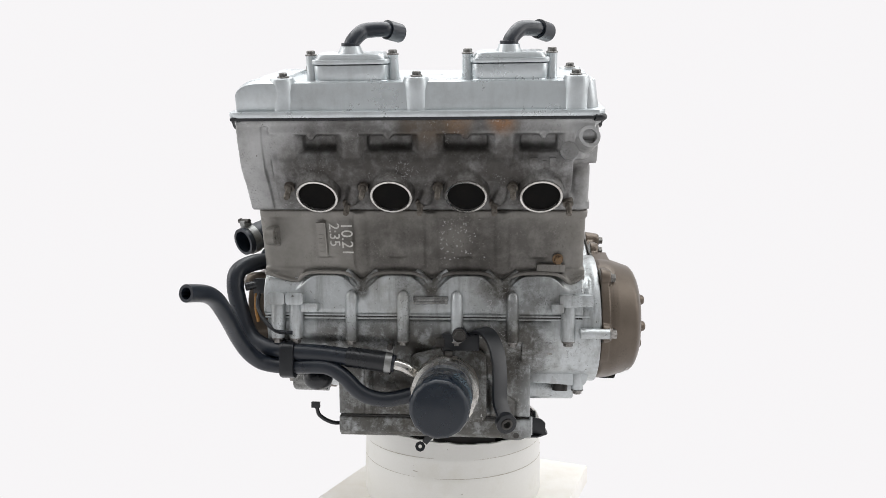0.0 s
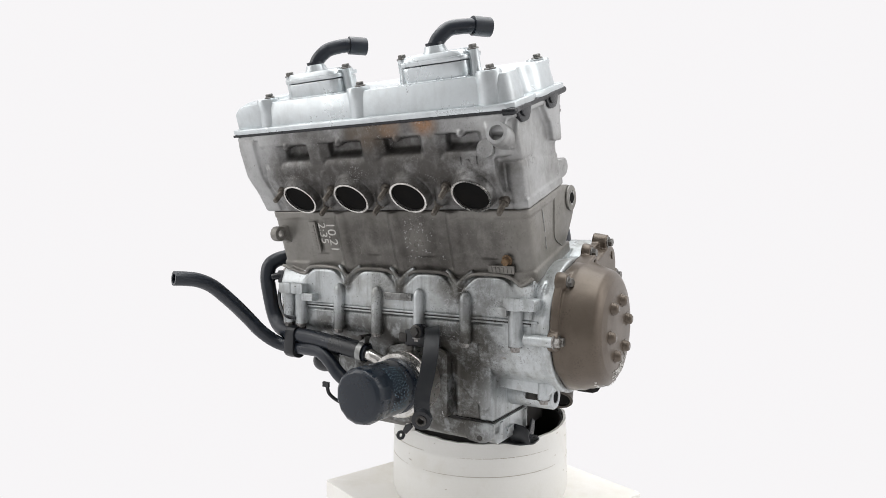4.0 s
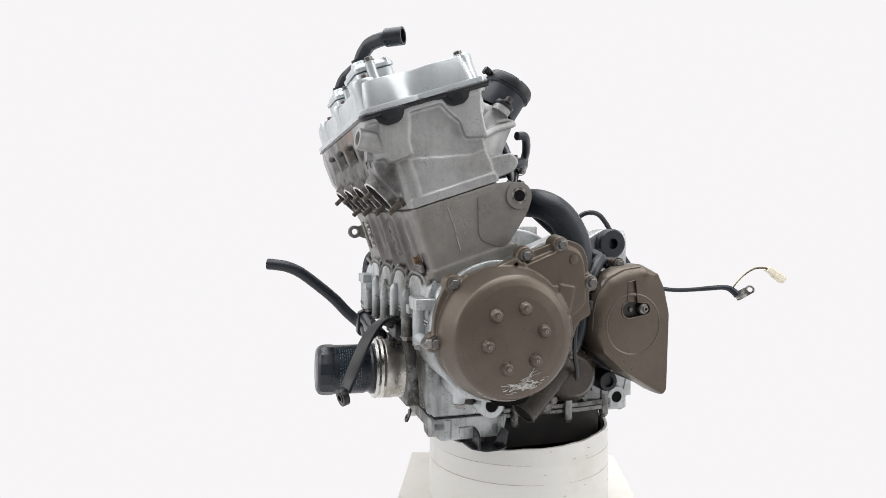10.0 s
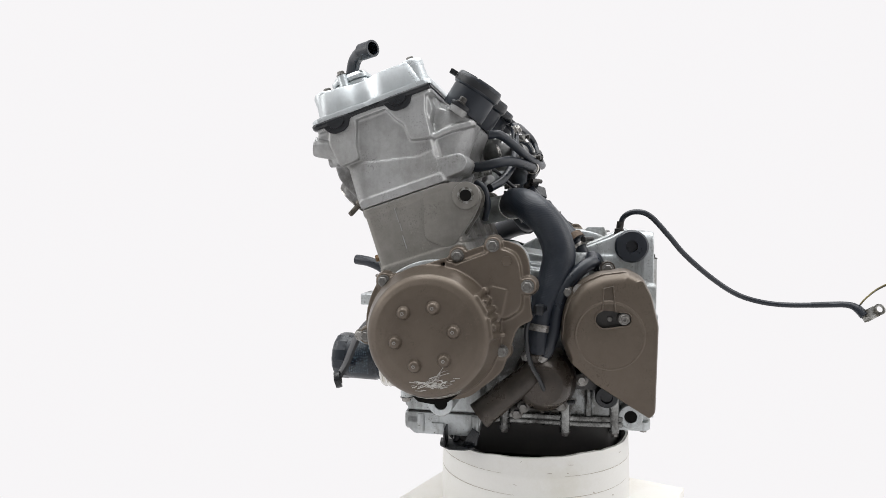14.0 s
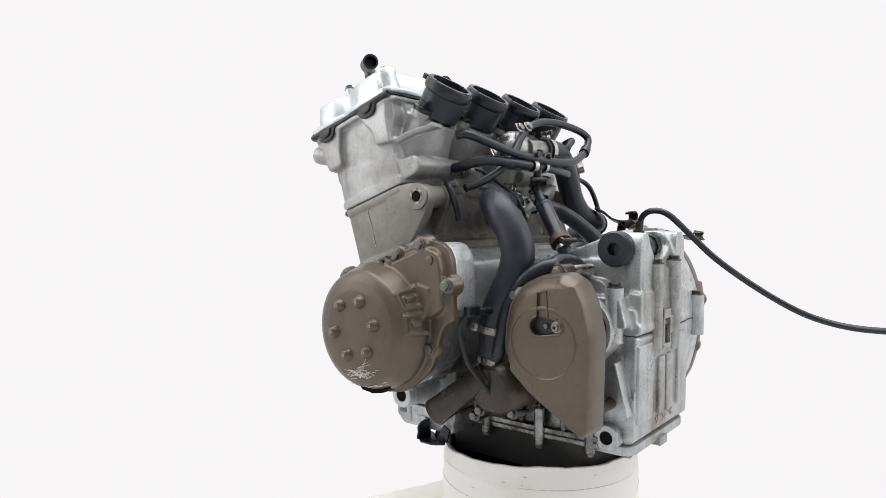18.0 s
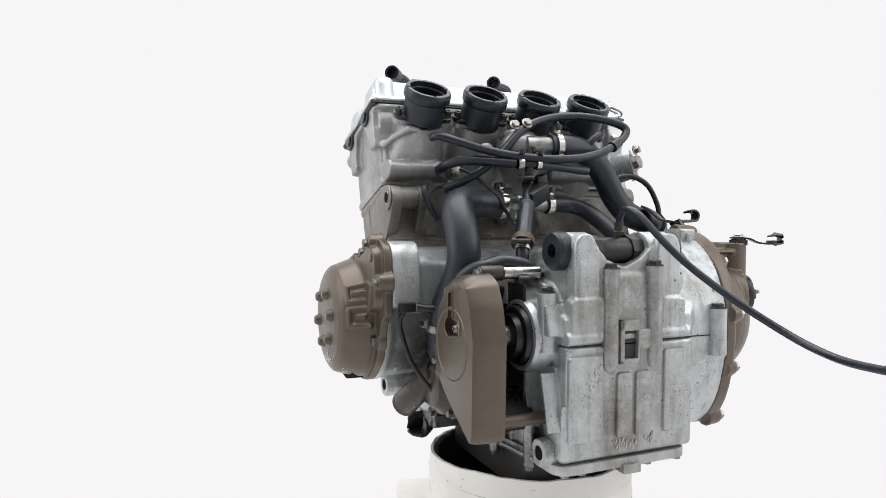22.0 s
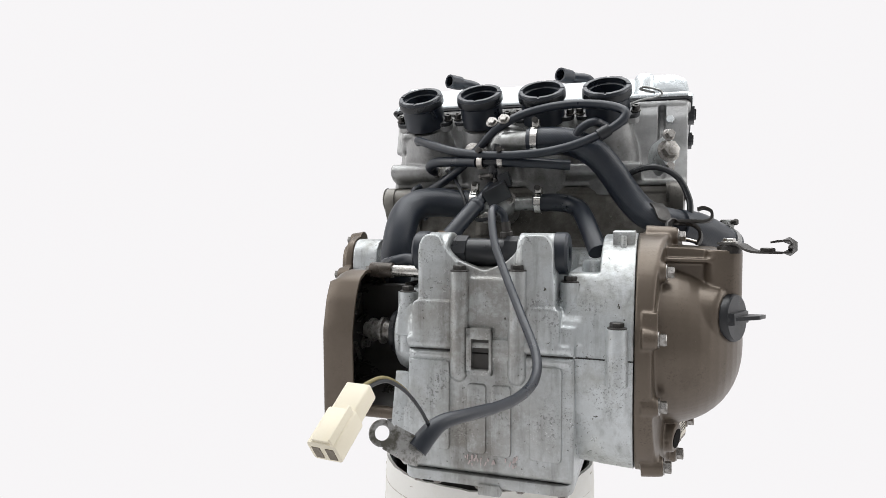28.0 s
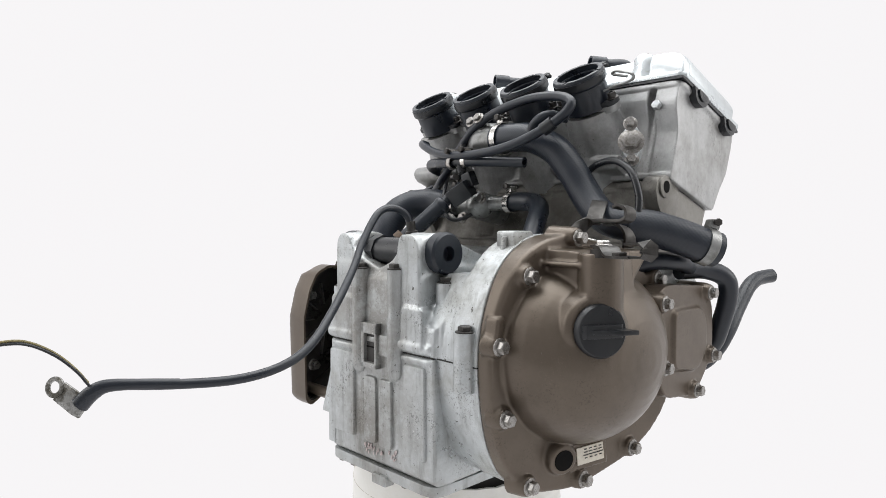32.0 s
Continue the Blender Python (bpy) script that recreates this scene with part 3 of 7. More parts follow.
def build_head():
    bm = B()
    # middle of the head: the exhaust side has a deep pocket under the flange
    prof = [(0.004, 0.0885), (0.121, 0.0885), (0.122, 0.135), (0.128, 0.165), (0.141, 0.186), (0.141, 0.211), (-0.0215, 0.211), (-0.0235, 0.194),
            (-0.021, 0.192), (0.000, 0.190), (0.000, 0.175), (-0.016, 0.170), (-0.021, 0.160), (-0.021, 0.142), (-0.012, 0.122), (-0.001, 0.102)]
    prism(bm, rounded(prof, 0.005), -0.256, 0.118, "x", BANK)
    # ends
    endp = [(0.0, 0.0885), (0.122, 0.0885), (0.124, 0.15), (0.141, 0.18), (0.141, 0.211), (-0.0215, 0.211), (-0.024, 0.19), (-0.022, 0.150), (-0.009, 0.12)]
    prism(bm, rounded(endp, 0.006), -0.296, -0.266, "x", BANK)
    prism(bm, [(0.006, 0.0885), (0.12, 0.0885), (0.12, 0.209), (-0.0175, 0.209), (-0.0195, 0.190), (-0.0165, 0.150), (-0.004, 0.120)], -0.270, -0.240, "x", BANK)
    prism(bm, rounded([(0.008, 0.0885), (0.118, 0.0885), (0.122, 0.16), (0.136, 0.185), (0.136, 0.211), (-0.016, 0.211), (-0.010, 0.175), (0.006, 0.14)], 0.006), 0.112, 0.140, "x", BANK)
    # corner pillars and raised frame of the visible end
    for u, w0, w1, r in ((0.014, 0.098, 0.142, 0.014), (0.119, 0.094, 0.150, 0.0065)):
        capsule(bm, bank(0.130, u, w0), bank(0.130, u + 0.001, w1), r)
    prism(bm, rounded([(0.004, 0.0885), (0.122, 0.0885), (0.122, 0.100), (0.004, 0.100)], 0.003), 0.112, 0.1445, "x", BANK)
    prism(bm, rounded([(0.006, 0.0885), (0.120, 0.0885), (0.120, 0.132), (0.100, 0.130), (0.054, 0.140), (0.024, 0.147), (0.006, 0.148)], 0.004), 0.112, 0.1422, "x", BANK)
    for foot in ([(-0.006, 0.149), (0.0245, 0.1510), (0.0255, 0.172), (0.033, 0.190), (0.0385, 0.208), (-0.004, 0.208), (-0.012, 0.186)],
                 [(0.0956, 0.1515), (0.1257, 0.1450), (0.1290, 0.184), (0.137, 0.208), (0.074, 0.208), (0.0800, 0.196), (0.0885, 0.182), (0.0945, 0.176)]):
        prism(bm, rounded(foot, 0.005), 0.112, 0.1490, "x", BANK, top=rounded(shrunk(foot, 0.93), 0.005))
    # wedge behind the oil boss, ridge towards the first intake port
    prism(bm, rounded([(-0.028, 0.192), (-0.014, 0.167), (0.002, 0.164), (0.002, 0.207), (-0.021, 0.207)], 0.004), 0.116, 0.1420, "x", BANK)
    prism(bm, [(0.120, 0.146), (0.180, 0.149), (0.181, 0.155), (0.150, 0.180), (0.120, 0.206)], 0.096, 0.117, "x", BANK)
    tube(bm, [bank(0.136, 0.124, 0.1495), bank(0.126, 0.148, 0.1535), bank(0.116, 0.176, 0.1525)], 0.0048, 10, 4)
    for x in BOOTS:
        lathe(bm, [(0.052, -0.145), (0.043, -0.105), (0.0355, -0.070), (0.0318, -0.0535)], Matrix.Translation((x, 0.0155, 0.381)) @ axes(BOOT_DIR), 30)
    # water jacket shelves on the intake side
    prism(bm, rounded([(0.110, 0.092), (0.150, 0.094), (0.160, 0.104), (0.154, 0.118), (0.110, 0.122)], 0.008), 0.042, 0.1405, "x", BANK)
    prism(bm, rounded([(0.110, 0.092), (0.148, 0.097), (0.153, 0.112), (0.110, 0.124)], 0.006), -0.235, -0.13, "x", BANK)
    # pillars between the pockets
    for x in (-0.236, -0.155, -0.060, 0.034, 0.118):
        wide = 0.036
        face = [(-0.0225, 0.198), (0.03, 0.198), (0.03, 0.150), (-0.0195, 0.160)]
        back = [(p[0] + (0.010 if p[0] < 0 else 0), p[1]) for p in face]
        prism(bm, rounded(face, 0.004), x - wide * 0.28, x + wide * 0.28, "x", BANK)
        prism(bm, rounded(face, 0.004), x - wide * 0.27, x - wide * 0.55, "x", BANK, top=rounded(back, 0.004))
        prism(bm, rounded(face, 0.004), x + wide * 0.27, x + wide * 0.55, "x", BANK, top=rounded(back, 0.004))
    # flange under the cover and deck at the foot
    prism(bm, rounded([(-0.300, -0.0225), (0.150, -0.0225), (0.150, 0.143), (-0.300, 0.143)], 0.014), 0.203, 0.2105, "z", BANK)
    prism(bm, rounded([(-0.296, 0.0035), (0.1445, 0.0035), (0.1445, 0.126), (-0.296, 0.126)], 0.010), 0.0885, 0.096, "z", BANK)
    for x in BORES:
        c = v3(x, -0.166, 0.225)
        lathe(bm, [(0.044, -0.060), (0.0385, -0.034), (0.0335, -0.018), (0.0295, -0.009)], Matrix.Translation(c) @ axes(PORT_DIR), 36)
        for s, dz in ((1, 2.25), (-1, -1)):
            p0 = c + v3(s * 0.0355, 0.006 * dz, -0.006 * dz) - PORT_DIR * 0.022
            capsule(bm, p0 - PORT_DIR * 0.016, p0 + PORT_DIR * 0.001, 0.0105)
            rod(bm, p0 - v3(s * 0.018, 0, 0) - PORT_DIR * 0.012, p0 - PORT_DIR * 0.006, 0.008, n=12)
    # web between the studs of neighbouring ports, pin bosses over the pockets
    for x in (-0.155, -0.060, 0.034):
        capsule(bm, bank(x - 0.006, -0.004, 0.105), bank(x + 0.008, -0.0145, 0.150), 0.0085)
    for x in BORES:
        capsule(bm, bank(x, 0.0, 0.193), bank(x, -0.0225, 0.191), 0.0050)
    head = cast(part("cylinder_head", bm, ALU_HEAD, engine, "stained grey cast cylinder head"), 0.0017, 3)
    # raised casting marks
    for x, wide in ((0.0700, 0.010), (0.0835, 0.006), (0.0930, 0.008)):
        bm = B()
        box(bm, (x, -0.0205, 0.158), (wide, 0.003, 0.010 if wide > 0.006 else 0.003), BANK)
        part("casting_mark", bm, ALU_HEAD, head, "worn raised casting mark", bevel=0.0008)
    # exhaust stubs
    for x in BORES:
        c = v3(x, -0.166, 0.225)
        bm = B()
        lathe(bm, [(0.036, -0.055), (0.033, -0.022), (0.0290, -0.006), (0.0272, 0.0), (0.0236, 0.0), (0.0232, -0.045), (0.0, -0.045)], Matrix.Translation(c) @ axes(PORT_DIR), 36)
        stub = part("exhaust_port", bm, ALU_HEAD, head, "cast exhaust port stub")
        bm = B()
        lathe(bm, [(0.0264, -0.001), (0.0264, 0.0016), (0.0238, 0.0016), (0.0238, -0.001)], Matrix.Translation(c) @ axes(PORT_DIR), 40, closed=True)
        part("port_rim", bm, BRIGHT, stub, "bright scraped sealing rim")
        bm = B()
        lathe(bm, [(0.0235, -0.002), (0.0231, -0.044), (0.0, -0.044)], Matrix.Translation(c) @ axes(PORT_DIR), 32)
        part("port_bore", bm, VOID, stub, "sooty black port bore, its inner shade put into the colour")
        for s, dz in ((1, 2.25), (-1, -1)):
            bm = B()
            side = v3(s * 0.0355, 0.006 * dz, -0.006 * dz)
            p0 = c + side - PORT_DIR * 0.022
            lathe(bm, [(0.0075, 0.0), (0.0068, 0.016)], Matrix.Translation(p0) @ axes(PORT_DIR), 14)
            h = 0.016
            pr = []
            for k in range(9):
                pr += [(0.0040, h), (0.0034, h + 0.001)]
                h += 0.0021
            lathe(bm, [(0.0040, 0.014)] + pr + [(0.003, h)], Matrix.Translation(p0) @ axes(PORT_DIR), 12)
            part("stud", bm, STUD, head, "rusty threaded exhaust stud")
    # oil boss on the front corner
    bm = B()
    m = Matrix.Translation((0.134, -0.204, 0.2946)) @ axes((0.12, -0.98, 0.12))
    lathe(bm, [(0.0155, -0.05), (0.0140, -0.006), (0.0128, 0.0), (0.0088, 0.0), (0.0084, -0.012), (0.0, -0.012)], m, 28)
    rod(bm, (0.112, -0.150, 0.280), (0.112, -0.190, 0.279), 0.011, n=18)
    part("oil_boss", bm, ALU_HEAD, head, "bored cast boss")
    # rear casting: intake stubs, shelf, bosses
    for x in BOOTS:
        c = v3(x, 0.0155, 0.381)
        bm = B()
        m = Matrix.Translation(c) @ axes(BOOT_DIR)
        lathe(bm, [(0.046, -0.135), (0.042, -0.100), (0.035, -0.068), (0.032, -0.050)], m, 30)
        prism(bm, rounded([(-0.043, -0.012), (0.043, -0.012), (0.043, 0.012), (-0.043, 0.012)], 0.011), -0.053, -0.0435, "z", m)
        part("intake_port", bm, ALU_HEAD, head, "cast intake port stub")
    # half-moon cam plugs
    for xx, s in ((0.1455, 1), (-0.2985, -1)):
        for u in (0.010, 0.098):
            bm = B()
            pts = [(u - 0.022, 0.2112), (u + 0.022, 0.2112), (u + 0.0185, 0.206), (u + 0.014, 0.1985), (u + 0.007, 0.1945), (u - 0.007, 0.1945), (u - 0.014, 0.1985), (u - 0.0185, 0.206)]
            prism(bm, rounded(pts, 0.003), xx - s * 0.012, xx + s * 0.0070, "x", BANK)
            pts = [(u + 0.0125 * math.cos(radians(a)), 0.2105 + 0.0105 * math.sin(radians(a))) for a in range(180, 361, 12)]
            prism(bm, pts, xx + s * 0.006, xx + s * 0.0095, "x", BANK)
            part("cam_plug", bm, BLACK, head, "black rubber half-moon plug", bevel=0.0008)
    # tensioner flange with three bolts on the chain side
    d = v3(-0.45, 0.85, 0.27).normalized()
    c = v3(-0.268, 0.020, 0.287)
    m = Matrix.Translation(c) @ axes(d)
    bm = B()
    up = (m.inverted().to_3x3() @ v3(0, 0, 1))
    a = math.atan2(up.y, up.x)
    dia = [(math.cos(a) * 0.031, math.sin(a) * 0.031), (math.cos(a + 1.57) * 0.016, math.sin(a + 1.57) * 0.016), (-math.cos(a) * 0.031, -math.sin(a) * 0.031), (-math.cos(a + 1.57) * 0.016, -math.sin(a + 1.57) * 0.016)]
    prism(bm, rounded(dia, 0.016, 5), -0.03, 0.004, "z", m)
    ten = part("chain_tensioner", bm, ALU, head, "silver diamond-shaped tensioner housing", bevel=0.0015)
    bolt(c + d * 0.004, d, ten, 0.0115, 0.012)
    for s in (1, -1):
        bolt(c + d * 0.004 + v3(0, 0.002 * s, 0.021 * s), d, ten, 0.0062, 0.009)
    bolt(bank(-0.272, 0.1415, 0.178), bank_dir(0, 1, 0), head, 0.006, 0.006, "plain", mat=ALU, name="square_plug")
    # screws on the rear
    bolt((0.0, 0.030, 0.297), (0, 0.95, 0.3), head, 0.0085, 0.004, mat=STEEL, name="screw")


def build_cover():
    bm = B()
    outline = [(-0.303, -0.020), (-0.29, -0.0245), (0.145, -0.0245), (0.1535, -0.015), (0.1535, 0.038), (0.149, 0.052), (0.1535, 0.066), (0.1535, 0.138), (0.146, 0.146), (-0.295, 0.146), (-0.303, 0.138)]
    prism(bm, outline, 0.2135, 0.221, "z", BANK)
    body = [(-0.262, -0.015), (0.139, -0.015), (0.1475, -0.004), (0.1475, 0.028), (0.137, 0.044), (0.137, 0.060), (0.1475, 0.078), (0.1475, 0.126), (0.138, 0.137), (-0.262, 0.137)]
    top = [(-0.260, -0.009), (0.134, -0.009), (0.142, 0.000), (0.142, 0.026), (0.131, 0.044), (0.131, 0.060), (0.142, 0.080), (0.142, 0.122), (0.134, 0.131), (-0.260, 0.131)]
    prism(bm, rounded(body, 0.010), 0.220, 0.2535, "z", BANK, rounded(top, 0.010))
    # rounded chain-side dome
    arc = [(-0.240, 0.220)] + [(-0.256 - 0.0425 * max(0.0, math.sin(radians(a))) ** 0.68, 0.221 + 0.0370 * max(0.0, math.cos(radians(a))) ** 0.68) for a in range(0, 91, 9)]
    arc.insert(1, (-0.240, 0.2575))
    lowarc = [(max(p[0], -0.2945), 0.220 + (p[1] - 0.220) * 0.90) for p in arc]
    prism(bm, arc, -0.004, 0.125, "y", BANK)
    prism(bm, arc, -0.0038, -0.016, "y", BANK, top=lowarc)
    prism(bm, arc, 0.1248, 0.137, "y", BANK, top=lowarc)
    cover = part("head_cover", bm, SILVER, engine, "bright silver painted cam cover", bevel=0.002)
    bm = B()
    prism(bm, [(-0.3015, -0.0235), (0.152, -0.0235), (0.152, 0.1445), (-0.3015, 0.1445)], 0.2104, 0.2136, "z", BANK)
    tube(bm, [bank(0.140, -0.0225, 0.2118)] + [bank(0.1505 if not 0.03 < u < 0.075 else 0.147, u, 0.2112) for u in (-0.019, -0.008, 0.015, 0.036, 0.052, 0.068, 0.090, 0.115, 0.135, 0.143)], 0.0044, 12, 4)
    part("cover_gasket", bm, BLACK, cover, "black rubber gasket")
    for x, u, w in ((-0.238, 0.004, 0.2585), (-0.073, 0.004, 0.2585), (0.119, 0.002, 0.2585), (0.1257, 0.1257, 0.2555), (-0.236, 0.128, 0.2555)):
        bm = B()
        lathe(bm, [(0.0170, 0.22), (0.0150, 0.243), (0.0158, w - 0.004), (0.0140, w)], BANK @ Matrix.Translation((x, u - (0.0055 if u < 0.05 else 0), 0)), 24)
        boss = part("bolt_boss", bm, SILVER, cover)
        bolt(bank(x, u, w), bank_dir(0, 0, 1), boss, 0.0054, 0.006, mat=BOLTGREY)
    # coil well rims along the middle
    for x in BORES:
        bm = B()
        lathe(bm, [(0.021, 0.24), (0.021, 0.2525), (0.0155, 0.2525), (0.015, 0.235), (0, 0.235)], BANK @ Matrix.Translation((x, 0.061, 0)), 26)
        part("plug_well", bm, SILVER, cover, "raised spark plug well")
    for x, rx, ry in ((-0.154, 0.0552, 0.0410), (0.040, 0.0505, 0.0478)):
        bm = B()
        base = rounded([(x - 0.046, 0.000), (x + 0.046, 0.000), (x + 0.046, 0.052), (x - 0.046, 0.052)], 0.014)
        prism(bm, rounded([(x - 0.053, -0.006), (x + 0.053, -0.006), (x + 0.053, 0.058), (x - 0.053, 0.058)], 0.014), 0.244, 0.255, "z", BANK, base)
        prism(bm, base, 0.254, 0.2725, "z", BANK)
        cap = part("valve_cap", bm, SILVER, cover, "raised silver reed valve housing", bevel=0.0015)
        bm = B()
        lid = rounded([(x - 0.048, -0.002), (x + 0.048, -0.002), (x + 0.048, 0.054), (x - 0.048, 0.054)], 0.014)
        prism(bm, lid, 0.2738, 0.279, "z", BANK)
        prism(bm, shrunk(lid, 0.93), 0.279, 0.2855, "z", BANK, shrunk(lid, 0.84))
        lathe(bm, [(0.017, 0.284), (0.014, 0.289), (0.0125, 0.294)], BANK @ Matrix.Translation((x - 0.001, 0.0205, 0)), 22)
        part("lid", bm, SILVER, cap, "silver cap lid with a seam", bevel=0.001)
        for dx, du in ((-0.051, 0.020), (0.051, 0.020)):
            bm = B()
            lathe(bm, [(0.0085, 0.25), (0.0068, 0.262), (0.0066, 0.283)], BANK @ Matrix.Translation((x + dx, du, 0)), 16)
            part("bolt_tower", bm, SILVER, cap)
            bolt(bank(x + dx, du, 0.283), bank_dir(0, 0, 1), cap, 0.0054, 0.006, mat=BOLTGREY)
        # rubber elbow
        p = bank(x - 0.001, 0.0205, 0.2925)
        tip, way = p + v3(rx, ry, 0.0275), v3(0.56, 0.83, 0.04)
        pts = [p, p + v3(0.003, 0.002, 0.008), p + v3(0.009, 0.006, 0.0165), p + v3(0.0165, 0.012, 0.0230), tip - way * 0.026 + v3(-0.003, -0.002, -0.0005), tip - way * 0.018]
        bm = B()
        tube(bm, pts, 0.0092, 18, 6)
        lathe(bm, [(0.0112, -0.002), (0.0112, 0.005)], Matrix.Translation(p) @ axes((0, -0.3, 0.95)), 18)
        end = [tip - way * 0.024, tip - way * 0.012, tip]
        tube(bm, end, 0.0118, 20, 3, hollow=0.0090, depth=0.016)
        part("breather_elbow", bm, RUBBER, cover, "black rubber breather elbow")


def build_marks():
    c3 = BANK.to_3x3()
    block = [o for o in engine.children if o.name == "cylinder_block"][0]
    for text, x, w, size in (("10.21", -0.1720, 0.050, 0.0215), ("2:35", -0.1885, 0.056, 0.0195)):
        p = bank(x, -0.0034, w)
        cols = (c3 @ v3(0, 0, -1), c3 @ v3(1, 0, 0), c3 @ v3(0, -1, 0))
        m = Matrix([[*(c[i] for c in cols), p[i]] for i in range(3)] + [[0, 0, 0, 1]])
        tagged(letters("marker_writing", text, size, m, CHALK, block), "hand-written white paint marker figures")


build_cylinders()
build_head()
build_cover()
build_marks()


# ---------------------------------------------------------------- crankcase
CLUTCH_OUT = [(0.142, 0.182), (0.176, 0.178), (0.207, 0.163), (0.230, 0.138), (0.242, 0.113), (0.2505, 0.085), (0.2535, 0.060), (0.2530, 0.030), (0.248, -0.005), (0.239, -0.038), (0.222, -0.068),
              (0.196, -0.087), (0.137, -0.094), (0.058, -0.074), (0.016, -0.050), (-0.012, -0.015), (-0.016, 0.04), (0.000, 0.10), (0.04, 0.145), (0.09, 0.172)]


def rear_column(bm, x, z0, z1, y=0.2605, r=0.0108):
    rod(bm, (x, y - 0.006, z0), (x, y - 0.006, z1), r, n=16)
    ball(bm, (x, y - 0.006, z0), (r, r, r * 1.2))


def rear_relief(bm):
    """Low raised panels and rib frames on the back of the lower half."""
    rod(bm, (-0.172, 0.2535, 0.0425), (0.006, 0.2535, 0.0425), 0.0046, n=14)
    for x in (-0.0497, -0.1157):
        rod(bm, (x, 0.2505, 0.022), (x, 0.2505, 0.047), 0.0105, n=16)
        ball(bm, (x, 0.2505, 0.022), (0.0105, 0.0105, 0.013))


def build_case():
    bm = B()
    # crank chamber under the cylinders
    prism(bm, rounded([(-0.1184, 0.0665), (-0.1184, 0.100), (-0.110, 0.1195), (0.004, 0.1575), (0.035, 0.156), (0.060, 0.138), (0.060, 0.0665)], 0.006), -0.290, 0.142, "x")
    # gearbox hump behind them
    prism(bm, rounded([(0.0, 0.0495), (0.0, 0.150), (0.06, 0.150), (0.14, 0.138), (0.19, 0.144), (0.236, 0.142), (0.254, 0.130), (0.256, 0.0486)], 0.004), -0.157, -0.002, "x")
    prism(bm, rounded([(0.0, 0.0495), (0.0, 0.140), (0.14, 0.128), (0.205, 0.118), (0.218, 0.108), (0.228, 0.092), (0.254, 0.080), (0.256, 0.0486)], 0.004), -0.178, 0.012, "x")
    rod(bm, (-0.172, 0.2525, 0.0565), (0.006, 0.2525, 0.0565), 0.0066, n=16)
    for x0, x1 in ((0.012, -0.034), (-0.118, -0.160)):
        rod(bm, (x0, 0.2535, 0.0572), (x1, 0.2535, 0.0572), 0.0080, n=16)
        ball(bm, (x1, 0.2535, 0.0572), (0.006, 0.008, 0.008))
    prism(bm, rounded([(0.203, 0.060), (0.203, 0.098), (0.240, 0.098), (0.250, 0.060)], 0.004), 0.0, 0.031, "x")
    prism(bm, rounded([(0.02, 0.0495), (0.02, 0.135), (0.12, 0.120), (0.19, 0.112), (0.21, 0.0495)], 0.008), 0.0, 0.034, "x")
    # clutch chamber
    outc = rounded(CLUTCH_OUT, 0.02)
    prism(bm, [(y, min(z, 0.137)) for y, z in shrunk(outc, 0.965)], -0.165, -0.2380, "x", top=[(y, min(z, 0.137)) for y, z in outc])
    prism(bm, shrunk(outc, 0.985), -0.200, -0.2380, "x", top=outc)
    capsule(bm, (-0.214, 0.2000, 0.1402), (-0.236, 0.2085, 0.1402), 0.0080)
    prism(bm, rounded([(0.17, 0.06), (0.17, 0.124), (0.218, 0.119), (0.234, 0.104), (0.250, 0.086), (0.252, 0.06)], 0.006), -0.184, -0.150, "x")
    # swing-arm ears with the scooped wall between them
    for x0, x1 in ((-0.033, -0.005), (-0.153, -0.113)):
        prism(bm, rounded([(0.10, 0.132), (0.198, 0.172), (0.212, 0.1805), (0.232, 0.1815), (0.247, 0.173), (0.2565, 0.150), (0.2565, 0.085), (0.20, 0.085)], 0.010), x0, x1, "x")
    prism(bm, rounded([(-0.001, 0.062), (-0.001, 0.168), (-0.007, 0.180), (-0.024, 0.180), (-0.033, 0.163), (-0.046, 0.150), (-0.076, 0.1385), (-0.101, 0.149), (-0.114, 0.162), (-0.122, 0.180),
                       (-0.146, 0.180), (-0.154, 0.168), (-0.154, 0.062)], 0.006), 0.232, 0.2495, "y")
    # the two ear panels stand proud of the recess between the bolt columns
    prism(bm, rounded([(0.000, 0.062), (0.000, 0.168), (-0.007, 0.1795), (-0.024, 0.1795), (-0.033, 0.162), (-0.0455, 0.149), (-0.0455, 0.062)], 0.006), 0.240, 0.2555, "y")
    prism(bm, rounded([(-0.119, 0.062), (-0.119, 0.168), (-0.124, 0.1795), (-0.146, 0.1795), (-0.154, 0.168), (-0.156, 0.062)], 0.006), 0.240, 0.2570, "y")
    # shoulders over the split
    for x0, x1, z in ((-0.040, 0.006, 0.104), (-0.162, -0.126, 0.100)):
        prism(bm, rounded([(x0, 0.055), (x1, 0.055), (x1, z), (x0, z)], 0.006), 0.24, 0.2592, "y")
    # arched fronts under the bores and Y-shaped webs between them
    for x in BORES:
        arch = rounded([(x - 0.0445, 0.0745), (x - 0.0445, 0.098), (x - 0.020, 0.1215), (x + 0.020, 0.1215), (x + 0.0445, 0.098), (x + 0.0445, 0.0745)], 0.010)
        prism(bm, arch, -0.095, -0.1190, "y")
    for x in (-0.155, -0.060, 0.034):
        tube(bm, [(x - 0.021, -0.1105, 0.127), (x - 0.010, -0.1140, 0.119), (x - 0.002, -0.1160, 0.108), (x, -0.1165, 0.086)], 0.0045, 10, 5)
        tube(bm, [(x + 0.021, -0.1105, 0.127), (x + 0.010, -0.1140, 0.119), (x + 0.002, -0.1160, 0.108), (x, -0.1165, 0.092)], 0.0045, 10, 5)
